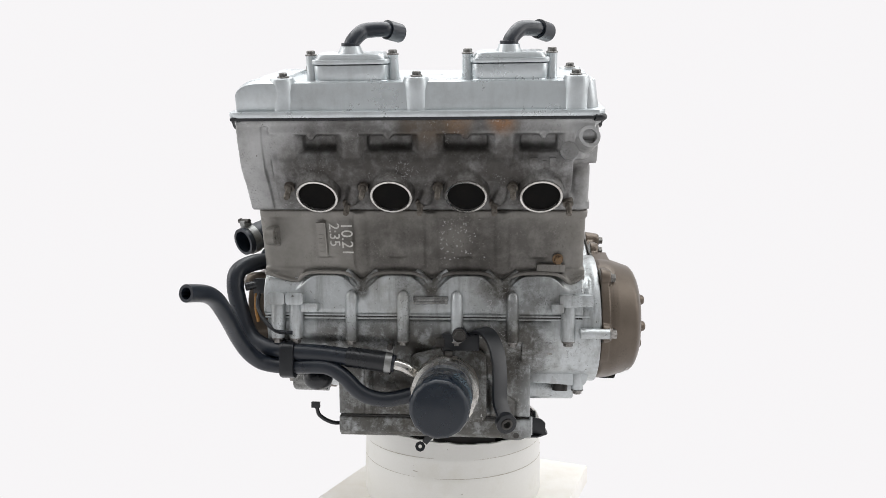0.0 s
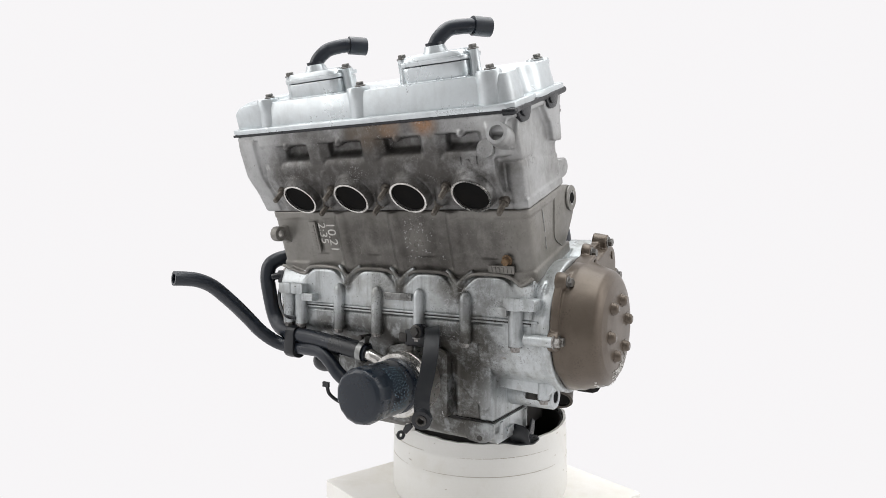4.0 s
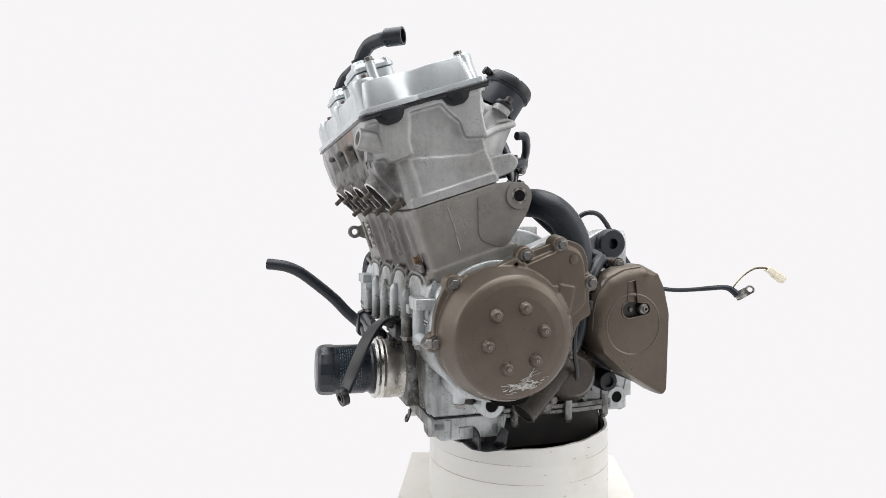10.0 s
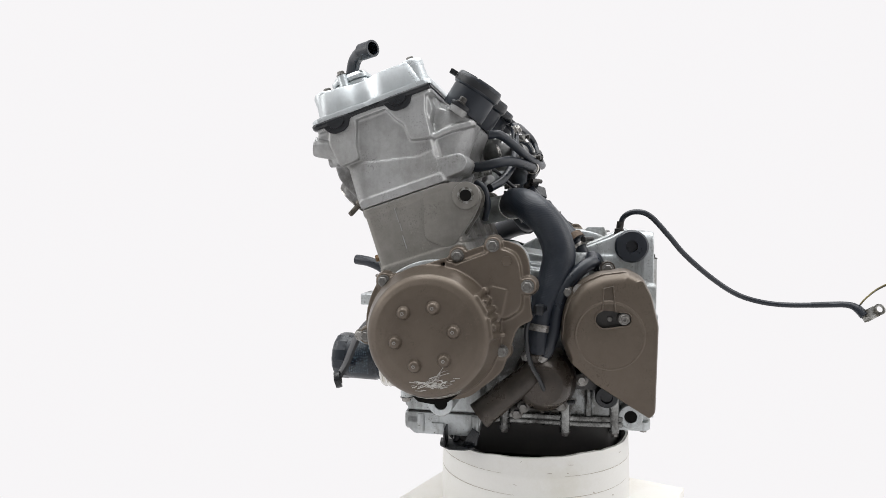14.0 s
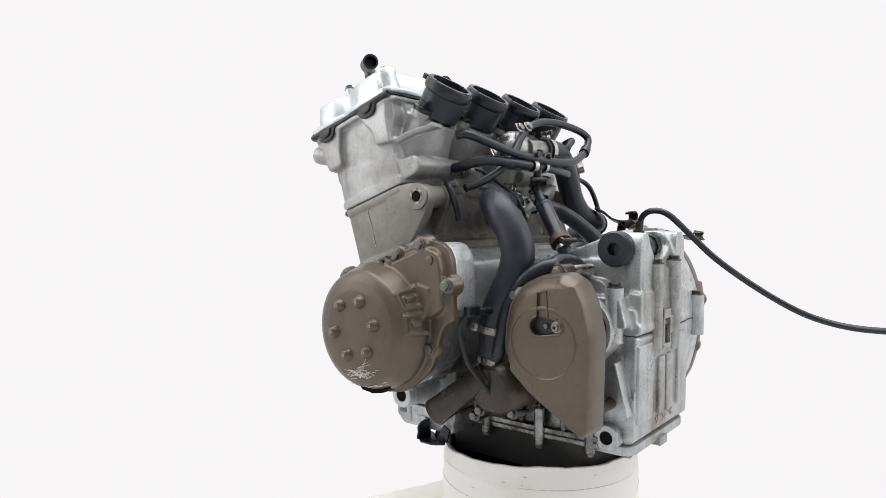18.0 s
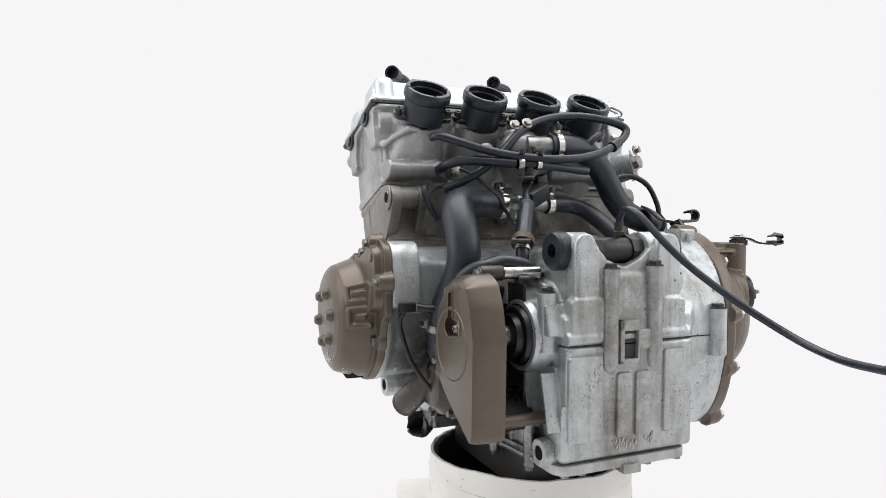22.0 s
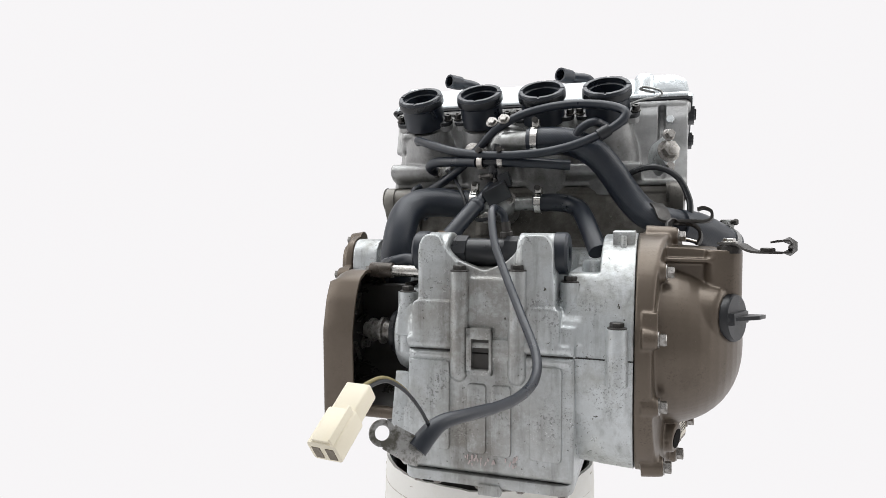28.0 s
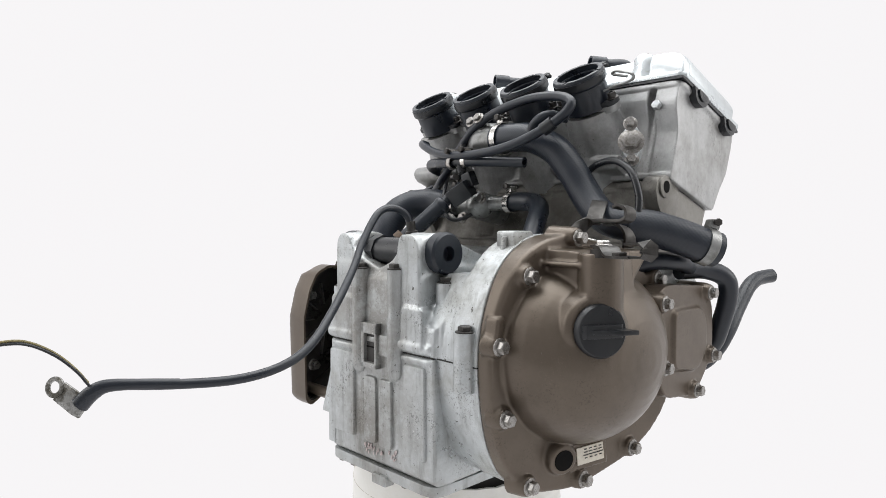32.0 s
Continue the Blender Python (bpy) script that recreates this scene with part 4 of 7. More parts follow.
    case = cast(part("crankcase", bm, ALU, engine, "silver cast upper crankcase half, oil-stained"), 0.0019, 3)
    # front columns with bolts, upper flange, stiffeners
    for x in (-0.168, -0.098, -0.026, 0.048):
        bm = B()
        rod(bm, (x, -0.1215, 0.034), (x, -0.1215, 0.089), 0.0082, n=16)
        ball(bm, (x, -0.1215, 0.089), (0.0082, 0.0082, 0.013))
        part("bolt_column", bm, ALU, case, "cast bolt column")
        bolt((x, -0.123, 0.034), (0, 0, -1), case, 0.006, 0.006)
    for x in (-0.268, -0.243, 0.121):
        bm = B()
        rod(bm, (x, -0.122, 0.036), (x, -0.122, 0.094), 0.0095, n=16)
        prism(bm, rounded([(x - 0.012, 0.082), (x + 0.012, 0.082), (x + 0.012, 0.098), (x - 0.012, 0.098)], 0.004), -0.134, -0.11, "y")
        part("bolt_column", bm, ALU, case, "cast bolt column", bevel=0.001)
        bolt((x, -0.123, 0.036), (0, 0, -1), case, 0.0065, 0.007)
    bm = B()
    prism(bm, rounded([(0.098, 0.074), (0.114, 0.074), (0.114, 0.086), (0.098, 0.086)], 0.003), -0.135, -0.115, "y")
    prism(bm, rounded([(0.124, 0.083), (0.152, 0.083), (0.152, 0.098), (0.124, 0.098)], 0.003), -0.135, -0.11, "y")
    prism(bm, rounded([(-0.235, 0.072), (-0.212, 0.072), (-0.212, 0.084), (-0.235, 0.084)], 0.003), -0.132, -0.11, "y")
    span(bm, -0.288, 0.15, -0.1198, -0.10, 0.0662, 0.0692)
    span(bm, -0.288, 0.14, -0.1196, -0.10, 0.0618, 0.0648)
    part("front_flange", bm, ALU, case, "cast joint flange", bevel=0.0015)
    bm = B()
    box(bm, (-0.061, -0.1205, 0.0905), (0.047, 0.006, 0.006))
    span(bm, -0.0835, -0.0385, -0.122, -0.116, 0.083, 0.0905)
    part("cast_ledge", bm, OILALU, case, "oily cast ledge", bevel=0.001)

    bm = B()
    prism(bm, rounded([(-0.117, 0.064), (-0.116, 0.035), (-0.098, 0.008), (-0.07, -0.012), (0.03, -0.018), (0.03, 0.064)], 0.012), -0.286, 0.142, "x")
    prism(bm, rounded([(-0.096, 0.03), (-0.086, -0.0775), (0.02, -0.0775), (0.03, -0.088), (0.247, -0.0925), (0.255, -0.086), (0.256, 0.0478), (0.1, 0.0478)], 0.004), -0.178, 0.012, "x")
    rear_relief(bm)
    for x in (-0.150, 0.024, 0.060):
        capsule(bm, (x, -0.0905, -0.070), (x, -0.0955, 0.004), 0.0065)
    prism(bm, rounded([(0.012, 0.030), (0.012, -0.020), (0.070, -0.064), (0.074, -0.040), (0.074, 0.030)], 0.01), -0.100, -0.080, "y")
    prism(bm, rounded([(-0.097, 0.01), (-0.0905, -0.0775), (0.016, -0.0775), (0.016, 0.01)], 0.004), -0.192, 0.074, "x")
    prism(bm, rounded([(0.0, 0.045), (0.0, -0.086), (0.196, -0.086), (0.20, 0.045)], 0.006), 0.0, 0.029, "x")
    for y in (0.066, 0.100, 0.165):
        prism(bm, rounded([(y - 0.004, -0.086), (y - 0.003, -0.030), (y + 0.003, -0.030), (y + 0.004, -0.086)], 0.002), 0.02, 0.0345, "x")
    low = part("lower_crankcase", bm, ALU, engine, "silver cast lower crankcase half, stained", bevel=0.002)
    cast(low, 0.0019, 3)
    for x0, x1, z0, z1, y in ((-0.0385, 0.0095, -0.065, 0.036, 0.2592), (-0.1650, -0.1309, -0.066, 0.036, 0.2590), (-0.0812, -0.0598, -0.065, 0.0125, 0.2590), (-0.1094, -0.0876, -0.066, 0.0125, 0.2590)):
        bm = B()
        face = rounded([(x0, z0), (x1, z0), (x1, z1), (x0, z1)], 0.0018 if x1 - x0 < 0.01 else 0.005)
        prism(bm, shrunk(face, 1.06), 0.25, y, "y", top=face)
        part("cast_panel", bm, ALU, low, "low raised cast panel", bevel=0.0018)
    # seam
    bm = B()
    span(bm, -0.176, 0.010, 0.02, 0.2540, 0.0472, 0.0492)
    prism(bm, [(-0.165, 0.2508), (-0.2380, 0.2540), (-0.2380, 0.23), (-0.165, 0.23)], 0.0474, 0.0488, "z")
    span(bm, -0.284, 0.140, -0.1190, 0.02, 0.0644, 0.0666)
    part("joint_seam", bm, GASKET, case, "dark sealant seam")

    # rear face relief
    for x, z0, z1 in ((-0.0497, 0.026, 0.138), (-0.1157, 0.026, 0.140)):
        bm = B()
        rear_column(bm, x, z0, z1)
        part("bolt_column", bm, ALU, case, "cast bolt column")
        bolt((x, 0.2555, z1), (0, 0, 1), case, 0.0078, 0.007, mat=DARKSTEEL)
    for x, y, z, z0 in ((0.0222, 0.230, 0.110, 0.04), (-0.1694, 0.229, 0.127, 0.05), (-0.2211, 0.2531, 0.082, 0.022)):
        bm = B()
        rod(bm, (x, y, z0), (x, y, z), 0.0118, n=18)
        part("bolt_column", bm, ALU, case, "cast bolt column")
        bolt((x, y, z), (0, 0, 1), case, 0.0075, 0.007, mat=DARKSTEEL)
    bm = B()
    span(bm, -0.0658, -0.0599, 0.245, 0.2635, 0.0237, 0.0764)
    span(bm, -0.0886, -0.0855, 0.245, 0.2635, 0.0237, 0.0764)
    span(bm, -0.0886, -0.0599, 0.245, 0.2635, 0.0636, 0.0764)
    span(bm, -0.0886, -0.0599, 0.245, 0.2635, 0.0237, 0.0301)
    part("window_frame", bm, ALU, case, "raised rectangular cast frame", bevel=0.0012)
    # solid block, coloured dark for the shade inside the opening
    bm = B()
    span(bm, -0.0860, -0.0655, 0.246, 0.2582, 0.0298, 0.0640)
    part("opening", bm, LINING, case, "rectangular opening, its inner shade painted as a dark block")
    bm = B()
    span(bm, -0.0856, -0.0658, 0.2540, 0.2588, 0.0470, 0.0486)
    part("split_line", bm, VOID, case, "black joint across the opening")
    bm = B()
    prism(bm, rounded([(-0.0884, 0.0400), (-0.0884, 0.0641), (-0.1150, 0.0641), (-0.1160, 0.0560), (-0.1060, 0.0400)], 0.003), 0.245, 0.2600, "y")
    part("cast_tab", bm, ALU, case, "stepped cast tab beside the opening", bevel=0.0015)
    # crayon strokes low on the back
    rng = random.Random(5)
    bm = B()
    for i in range(26):
        x = rng.choice((-0.112, -0.106, -0.090, -0.079, -0.070, -0.066, -0.060)) + rng.gauss(0, 0.002)
        box(bm, (0, 0, 0), (rng.uniform(0.0008, 0.0024), 0.0006, rng.uniform(0.002, 0.006)), Matrix.Translation((x, 0.2562, -0.073 + rng.gauss(0, 0.003))) @ Matrix.Rotation(radians(rng.gauss(0, 16)), 4, "Y"))
    tagged(part("crayon_strokes", bm, surface("faded_red_crayon", (0.52, 0.39, 0.375), (0.48, 0.43, 0.42), 0.7, stain=200, stain_at=(0.3, 0.6), grain_bump=0), low, "faded red unreadable crayon strokes"), kind="stuff")
    bm = B()
    rod(bm, (-0.034, 0.222, 0.158), (-0.113, 0.222, 0.158), 0.0165, n=24)
    tub = part("pivot_tube", bm, BLACK, engine, "black painted pivot tube")
    for x in (-0.043, -0.104):
        bm = B()
        rod(bm, (x - 0.008, 0.222, 0.158), (x + 0.008, 0.222, 0.158), 0.0195, n=8)
        part("collar", bm, BLACK, tub)
    for x0, x1 in ((-0.006, 0.0125), (-0.150, -0.1675)):
        bm = B()
        d = 1 if x1 > x0 else -1
        lathe(bm, [(0.021, 0.0), (0.0235, 0.003), (0.0235, abs(x1 - x0) - 0.003), (0.021, abs(x1 - x0)), (0.0085, abs(x1 - x0)), (0.0085, abs(x1 - x0) - 0.010), (0, abs(x1 - x0) - 0.010)], Matrix.Translation((x0, 0.2235, 0.1585)) @ axes((d, 0, 0)), 32)
        part("pivot_bush", bm, RUBBER, tub, "black rubber pivot bush")
    # top bosses of the gearbox
    for x, y, z, r in ((-0.19, 0.19, 0.150, 0.012), (-0.205, 0.12, 0.172, 0.010), (0.03, 0.15, 0.150, 0.012), (-0.02, 0.16, 0.158, 0.010)):
        bm = B()
        lathe(bm, [(r * 1.3, 0.09), (r, z - 0.004), (r * 0.85, z), (r * 0.5, z), (r * 0.45, z - 0.006), (0, z - 0.006)], Matrix.Translation((x, y, 0)), 18)
        part("cast_boss", bm, ALU, case)
    bm = B()
    prism(bm, rounded([(0.15, 0.150), (0.194, 0.150), (0.196, 0.184), (0.165, 0.184)], 0.004), -0.236, -0.212, "x")
    rod(bm, (-0.224, 0.200, 0.150), (-0.224, 0.196, 0.178), 0.0035, n=12)
    part("cast_lug", bm, ALU, case, "upright cast lug", bevel=0.002)
    # lower mounting eyes
    for c, d, x0 in ((v3(0.0285, 0.2238, -0.0828), 1, -0.02), (v3(-0.1755, 0.231, -0.079), -1, -0.16), (v3(0.139, -0.029, -0.047), 1, 0.07), (v3(-0.270, -0.034, -0.040), -1, -0.22)):
        bm = B()
        ln = abs(c.x - x0)
        lathe(bm, [(0.0185, -ln), (0.0175, -0.002), (0.016, 0.0), (0.009, 0.0), (0.0085, -0.014), (0.0, -0.014)], Matrix.Translation(c) @ axes((d, 0, 0)), 26)
        eye = part("mounting_eye", bm, ALU if c.x > -0.25 else OILALU, low, "cast mounting eye")
        bm = B()
        lathe(bm, [(0.0086, -0.001), (0.0084, -0.0135), (0, -0.0135)], Matrix.Translation(c) @ axes((d, 0, 0)), 20)
        part("bore", bm, VOID, eye)
    # gusset ribs behind the sprocket
    bm = B()
    prism(bm, rounded([(0.192, 0.020), (0.194, 0.006), (0.2115, -0.050), (0.222, -0.084), (0.252, -0.080), (0.2575, -0.050), (0.244, 0.0), (0.238, 0.022)], 0.004), 0.0, 0.016, "x")
    prism(bm, [(0.194, 0.012), (0.2115, -0.052), (0.2150, -0.052), (0.1985, 0.012)], 0.006, 0.0355, "x")
    prism(bm, [(0.234, 0.016), (0.252, -0.050), (0.255, -0.050), (0.238, 0.016)], 0.006, 0.0345, "x")
    prism(bm, [(0.256, -0.02), (0.256, -0.085), (0.240, -0.085)], 0.004, 0.018, "x")
    part("gusset", bm, ALU, low, "triangular cast gusset", bevel=0.0015)
    # generator chamber
    bm = B()
    lathe(bm, [(0.086, 0.10), (0.0885, 0.150), (0.0905, 0.158), (0.0905, 0.1655)], Matrix.Translation((0, -0.030, 0.055)) @ axes((1, 0, 0)), 56)
    prism(bm, rounded([(0.0, 0.142), (0.050, 0.168), (0.074, 0.166), (0.0855, 0.152), (0.089, 0.120), (0.089, 0.080), (0.02, 0.08)], 0.010), 0.127, 0.1655, "x")
    prism(bm, rounded([(-0.116, 0.03), (-0.108, 0.115), (-0.02, 0.140), (0.03, 0.10), (0.03, 0.0), (-0.06, -0.028), (-0.095, -0.01)], 0.02), 0.06, 0.150, "x")
    gen = cast(part("generator_chamber", bm, ALU, case, "silver cast generator chamber"), 0.0017, 3)
    bolt((0.098, -0.105, 0.02), (0, -1, 0), gen, 0.006, 0.004)
    # oil pressure fitting on the front
    bm = B()
    rod(bm, (0.136, -0.127, 0.047), (0.174, -0.127, 0.047), 0.0070, n=16)
    fit_ = part("oil_union", bm, ALU, gen, "short silver union")
    bolt((0.174, -0.127, 0.047), (1, 0, 0), fit_, 0.0062, 0.009)
    bm = B()
    prism(bm, rounded([(0.070, -0.030), (0.150, -0.034), (0.158, -0.012), (0.150, 0.010), (0.070, 0.012)], 0.006), -0.080, 0.0, "y")
    rod(bm, (0.140, -0.075, -0.040), (0.140, -0.075, -0.010), 0.008, n=14)
    part("lower_lug", bm, ALU, gen, "cast lower lug", bevel=0.002)
    bolt((0.140, -0.075, -0.040), (0, 0, -1), gen, 0.0062, 0.006)
    bm = B()
    rod(bm, (0.118, -0.055, -0.028), (0.118, -0.058, -0.046), 0.011, n=16)
    part("drain_plug", bm, DARKSTEEL, gen, "dark oily plug")


def build_pan():
    bm = B()
    prism(bm, rounded([(-0.0915, -0.0792), (-0.0905, -0.100), (-0.080, -0.110), (0.012, -0.110), (0.018, -0.0792)], 0.004), -0.192, 0.076, "x")
    prism(bm, rounded([(0.030, -0.079), (0.076, -0.079), (0.076, -0.1), (0.06, -0.1085), (0.034, -0.106)], 0.006), -0.0935, -0.07, "y")
    prism(bm, rounded([(-0.176, 0.0), (0.020, 0.0), (0.020, 0.2535), (-0.176, 0.2535)], 0.02), -0.105, -0.0930, "z")
    pan = part("oil_pan", bm, ALU, engine, "silver oil pan with a bolted lip", bevel=0.0015)
    # black paint and the shade of the recess in one colour
    bm = B()
    basin = [(min(max(p[0], -0.160), 0.028), p[1]) for p in circle(BC, 0.127, 56)]
    prism(bm, basin, -0.148, -0.06, "z")
    part("sump", bm, LINING, pan, "black painted sump, the shade of its recess in the colour", bevel=0.004)
    bm = B()
    span(bm, -0.190, 0.0735, -0.0895, 0.014, -0.0796, -0.0772)
    part("pan_gasket", bm, GASKET, pan, "dark pan gasket")
    # side flange: two lips with a gasket between them, and the bolt posts that clamp them
    bm = B()
    prism(bm, [(0.010, 0.012), (0.038, 0.014), (0.0385, 0.150), (0.030, 0.212), (0.010, 0.222)], -0.0905, -0.0835, "z")
    rail = part("side_rail", bm, OILALU, pan, "oil-blackened joint flange", bevel=0.0012)
    bm = B()
    prism(bm, [(0.010, 0.012), (0.0370, 0.015), (0.0375, 0.150), (0.029, 0.211), (0.010, 0.221)], -0.0920, -0.0903, "z")
    part("rail_gasket", bm, GASKET, rail)
    bm = B()
    prism(bm, [(0.010, 0.012), (0.038, 0.014), (0.0385, 0.150), (0.030, 0.212), (0.010, 0.222)], -0.0985, -0.0918, "z")
    part("lower_lip", bm, OILALU, rail, bevel=0.0012)
    for x, y, z0 in ((0.0385, 0.046, -0.062), (0.0395, 0.1325, -0.058), (0.0275, 0.2010, -0.052)):
        bm = B()
        rod(bm, (x, y, -0.106), (x, y, z0), 0.0072, n=16)
        ball(bm, (x, y, z0), (0.0072, 0.0072, 0.006))
        part("bolt_post", bm, OILALU, rail, "oily cast bolt post")
        bolt((x, y, -0.106), (0, 0, -1), rail, 0.0052, 0.006, mat=BOLTGREY)
    for x in (-0.165, -0.118, -0.07, -0.02, 0.004):
        bolt((x, 0.243, -0.104), (0, 0, -1), pan, 0.0055, 0.006)
    bm = B()
    prism(bm, rounded([(-0.098, -0.113), (-0.072, -0.113), (-0.072, -0.101), (-0.098, -0.101)], 0.002), 0.244, 0.257, "y")
    part("drain_tab", bm, ALU, pan, bevel=0.001)
    # flat dark disc painted for the shade inside the recess
    bm = B()
    lathe(bm, [(0.0040, 0.0), (0.0038, -0.006), (0, -0.006)], Matrix.Translation((0.055, -0.0938, -0.101)) @ axes((0, -1, 0)), 14)
    part("bolt_recess", bm, DARKSTEEL, pan, "dark bolt recess")
    bm = B()
    box(bm, (0.0765, -0.045, -0.097), (0.006, 0.018, 0.009))
    part("pan_boss", bm, ALU, pan, bevel=0.001)
    for y in (-0.07, 0.008):
        bm = B()
        rod(bm, (0.0725, y, -0.107), (0.0725, y, -0.081), 0.0065, n=14)
        part("pan_post", bm, ALU, pan, bevel=0.001)
    # bent sheet bracket and stray tabs
    bm = B()
    prism(bm, rounded([(0.060, -0.044), (0.090, -0.040), (0.105, -0.024), (0.104, -0.002), (0.094, 0.012), (0.084, 0.006), (0.068, -0.014)], 0.004), -0.121, -0.1185, "z")
    prism(bm, [(-0.008, -0.1185), (0.012, -0.1185), (0.016, -0.100), (0.006, -0.094)], 0.086, 0.089, "x")
    rod(bm, (0.070, -0.020, -0.1195), (0.066, -0.018, -0.1085), 0.005, n=12)
    prism(bm, rounded([(0.072, -0.1190), (0.103, -0.1190), (0.100, -0.1100), (0.101, -0.1010), (0.093, -0.0950), (0.076, -0.0930)], 0.003), -0.0330, -0.0305, "y")
    part("sheet_bracket", bm, BLACK, pan, "bent black sheet bracket", bevel=0.0006)
    bm = B()
    m = Matrix.Translation((-0.078, -0.0905, -0.1205)) @ axes((0.1, -0.9, 0.35))
    lathe(bm, [(0.0072, -0.0012), (0.0072, 0.0012), (0.0026, 0.0012), (0.0026, -0.0012)], m, 8, closed=True)
    prism(bm, [(-0.075, -0.113), (-0.0690, -0.118), (-0.0580, -0.106), (-0.0600, -0.100), (-0.070, -0.104)], -0.0880, -0.0905, "y")
    part("tab", bm, BLACK, pan, "small black tab with a hole", bevel=0.0004)
    bm = B()
    span(bm, -0.070, -0.060, -0.0885, -0.080, -0.113, -0.098)
    part("tab_pad", bm, PLASTIC, pan, "small pale pad", bevel=0.001)
    bm = B()
    tube(bm, [(-0.185, -0.06, -0.098), (-0.205, -0.075, -0.094), (-0.222, -0.082, -0.082), (-0.226, -0.084, -0.068)], 0.0028, 8, 4)
    box(bm, (-0.227, -0.085, -0.066), (0.012, 0.004, 0.008))
    part("wire_hook", bm, BLACK, pan, "bent black wire hook")


build_case()
build_pan()


# ---------------------------------------------------------------- side covers
SIDE = Matrix(((0, 0, 1, 0), (1, 0, 0, 0), (0, 1, 0, 0), (0, 0, 0, 1)))      # local x, y -> y, z; local z -> x


def build_generator_cover():
    bm = B()
    c = (-0.0305, 0.0555)
    out = [(-0.113, 0.101), (-0.100, 0.123), (-0.069, 0.131), (-0.023, 0.146), (0.022, 0.161), (0.055, 0.173), (0.081, 0.163), (0.089, 0.143), (0.091, 0.084), (0.094, 0.073),
           (0.075, 0.064), (0.068, 0.043), (0.057, 0.007), (0.014, -0.028), (-0.025, -0.034), (-0.062, -0.026), (-0.105, 0.009), (-0.119, 0.044), (-0.120, 0.075)]
    prism(bm, rounded(out, 0.012), 0.166, 0.1765, "x")
    up = [(-0.020, 0.136), (0.022, 0.152), (0.055, 0.164), (0.074, 0.156), (0.080, 0.140), (0.083, 0.086), (0.060, 0.070), (0.030, 0.08)]
    prism(bm, rounded(up, 0.010), 0.176, 0.187, "x", top=rounded(shrunk(up, 0.93), 0.010))
    m = Matrix.Translation((0, *c)) @ SIDE
    lathe(bm, [(0.0855, 0.170), (0.0850, 0.184), (0.0838, 0.1895), (0.0752, 0.2140), (0.0736, 0.2162), (0.0700, 0.2192), (0.0630, 0.2226), (0.050, 0.2253), (0.030, 0.2264), (0, 0.2268)], m, 96)
    flange = ((-0.0947, 0.118, 0.180), (-0.118, 0.0467, 0.178), (0.0449, 0.1646, 0.186), (0.0875, 0.1154, 0.186), (0.0, 0.151, 0.178), (0.056, 0.034, 0.178))
    for y, z, x in flange:
        lathe(bm, [(0.0135, 0.166), (0.0122, 0.174), (0.0102, x), (0.0, x)], Matrix.Translation((0, y, z)) @ SIDE, 22)
    # looped ribs and the stepped edge by the upper lobe
    for a in (31, 8):
        pts = []
        for r_, da, x in ((0.090, 8, 0.184), (0.0835, 8, 0.1905), (0.077, 8, 0.2100), (0.0765, 6, 0.2110), (0.0765, -6, 0.2110), (0.077, -8, 0.2100), (0.0835, -8, 0.1905), (0.090, -8, 0.184)):
            pts.append((x, c[0] + r_ * math.cos(radians(a + da)), c[1] + r_ * math.sin(radians(a + da))))
        tube(bm, pts, 0.0033, 12, 3)
        tube(bm, [(0.190, c[0] + 0.0835 * math.cos(radians(a)), c[1] + 0.0835 * math.sin(radians(a))), (0.204, c[0] + 0.079 * math.cos(radians(a)), c[1] + 0.079 * math.sin(radians(a)))], 0.0040, 12, 3)
    for c_, s_ in (((0.180, 0.048, 0.090), (0.018, 0.020, 0.046)), ((0.181, -0.010, 0.136), (0.014, 0.010, 0.016))):
        box(bm, (0, 0, 0), s_, Matrix.Translation(c_) @ Matrix.Rotation(radians(-12), 4, "X"))
    box(bm, (0, 0, 0), (0.016, 0.040, 0.005), Matrix.Translation((0.180, -0.032, 0.1405)) @ Matrix.Rotation(radians(18), 4, "X"))
    cover = cast(part("generator_cover", bm, BRONZE, engine, "brown painted generator cover, scraped at the foot"), 0.0014, 3)
    for y, z in ((-0.021, 0.0913), (-0.0572, 0.0841), (0.0034, 0.0638), (-0.0672, 0.0488), (-0.0076, 0.0293), (-0.0435, 0.0213)):
        bm = B()
        lathe(bm, [(0.0096, 0.222), (0.0086, 0.2270), (0.0078, 0.2280), (0.0072, 0.2296), (0.0062, 0.2320), (0.0045, 0.2332), (0, 0.2336)], Matrix.Translation((0, y, z)) @ SIDE, 22)
        b_ = part("button", bm, BRONZE, cover, "painted button head")
        bolt((0.2322, y, z), (1, 0, 0), b_, 0.0027, 0.0013, "plain", mat=STEEL, name="worn_top")
    for y, z, x in flange:
        bolt((x - 0.0004, y, z), (1, 0, 0), cover, 0.0060, 0.007, mat=BOLTGREY)
    bm = B()
    prism(bm, circle((0.062, 0.146), 0.0065, 6), 0.1865, 0.1885, "x")
    part("casting_mark", bm, BRONZE, cover, "small hexagonal casting mark", bevel=0.0006)
    # dark torn gap under the rim and bright scrapes
    bm = B()
    prism(bm, [(-0.060, -0.0175), (-0.045, -0.0235), (-0.027, -0.0262), (-0.010, -0.0245), (0.004, -0.019), (-0.008, -0.0285), (-0.027, -0.0325), (-0.046, -0.0300)], 0.176, 0.1965, "x")
    part("cracked_gap", bm, VOID, cover, "black broken gap in the rim")
    rng = random.Random(8)
    bm = B()
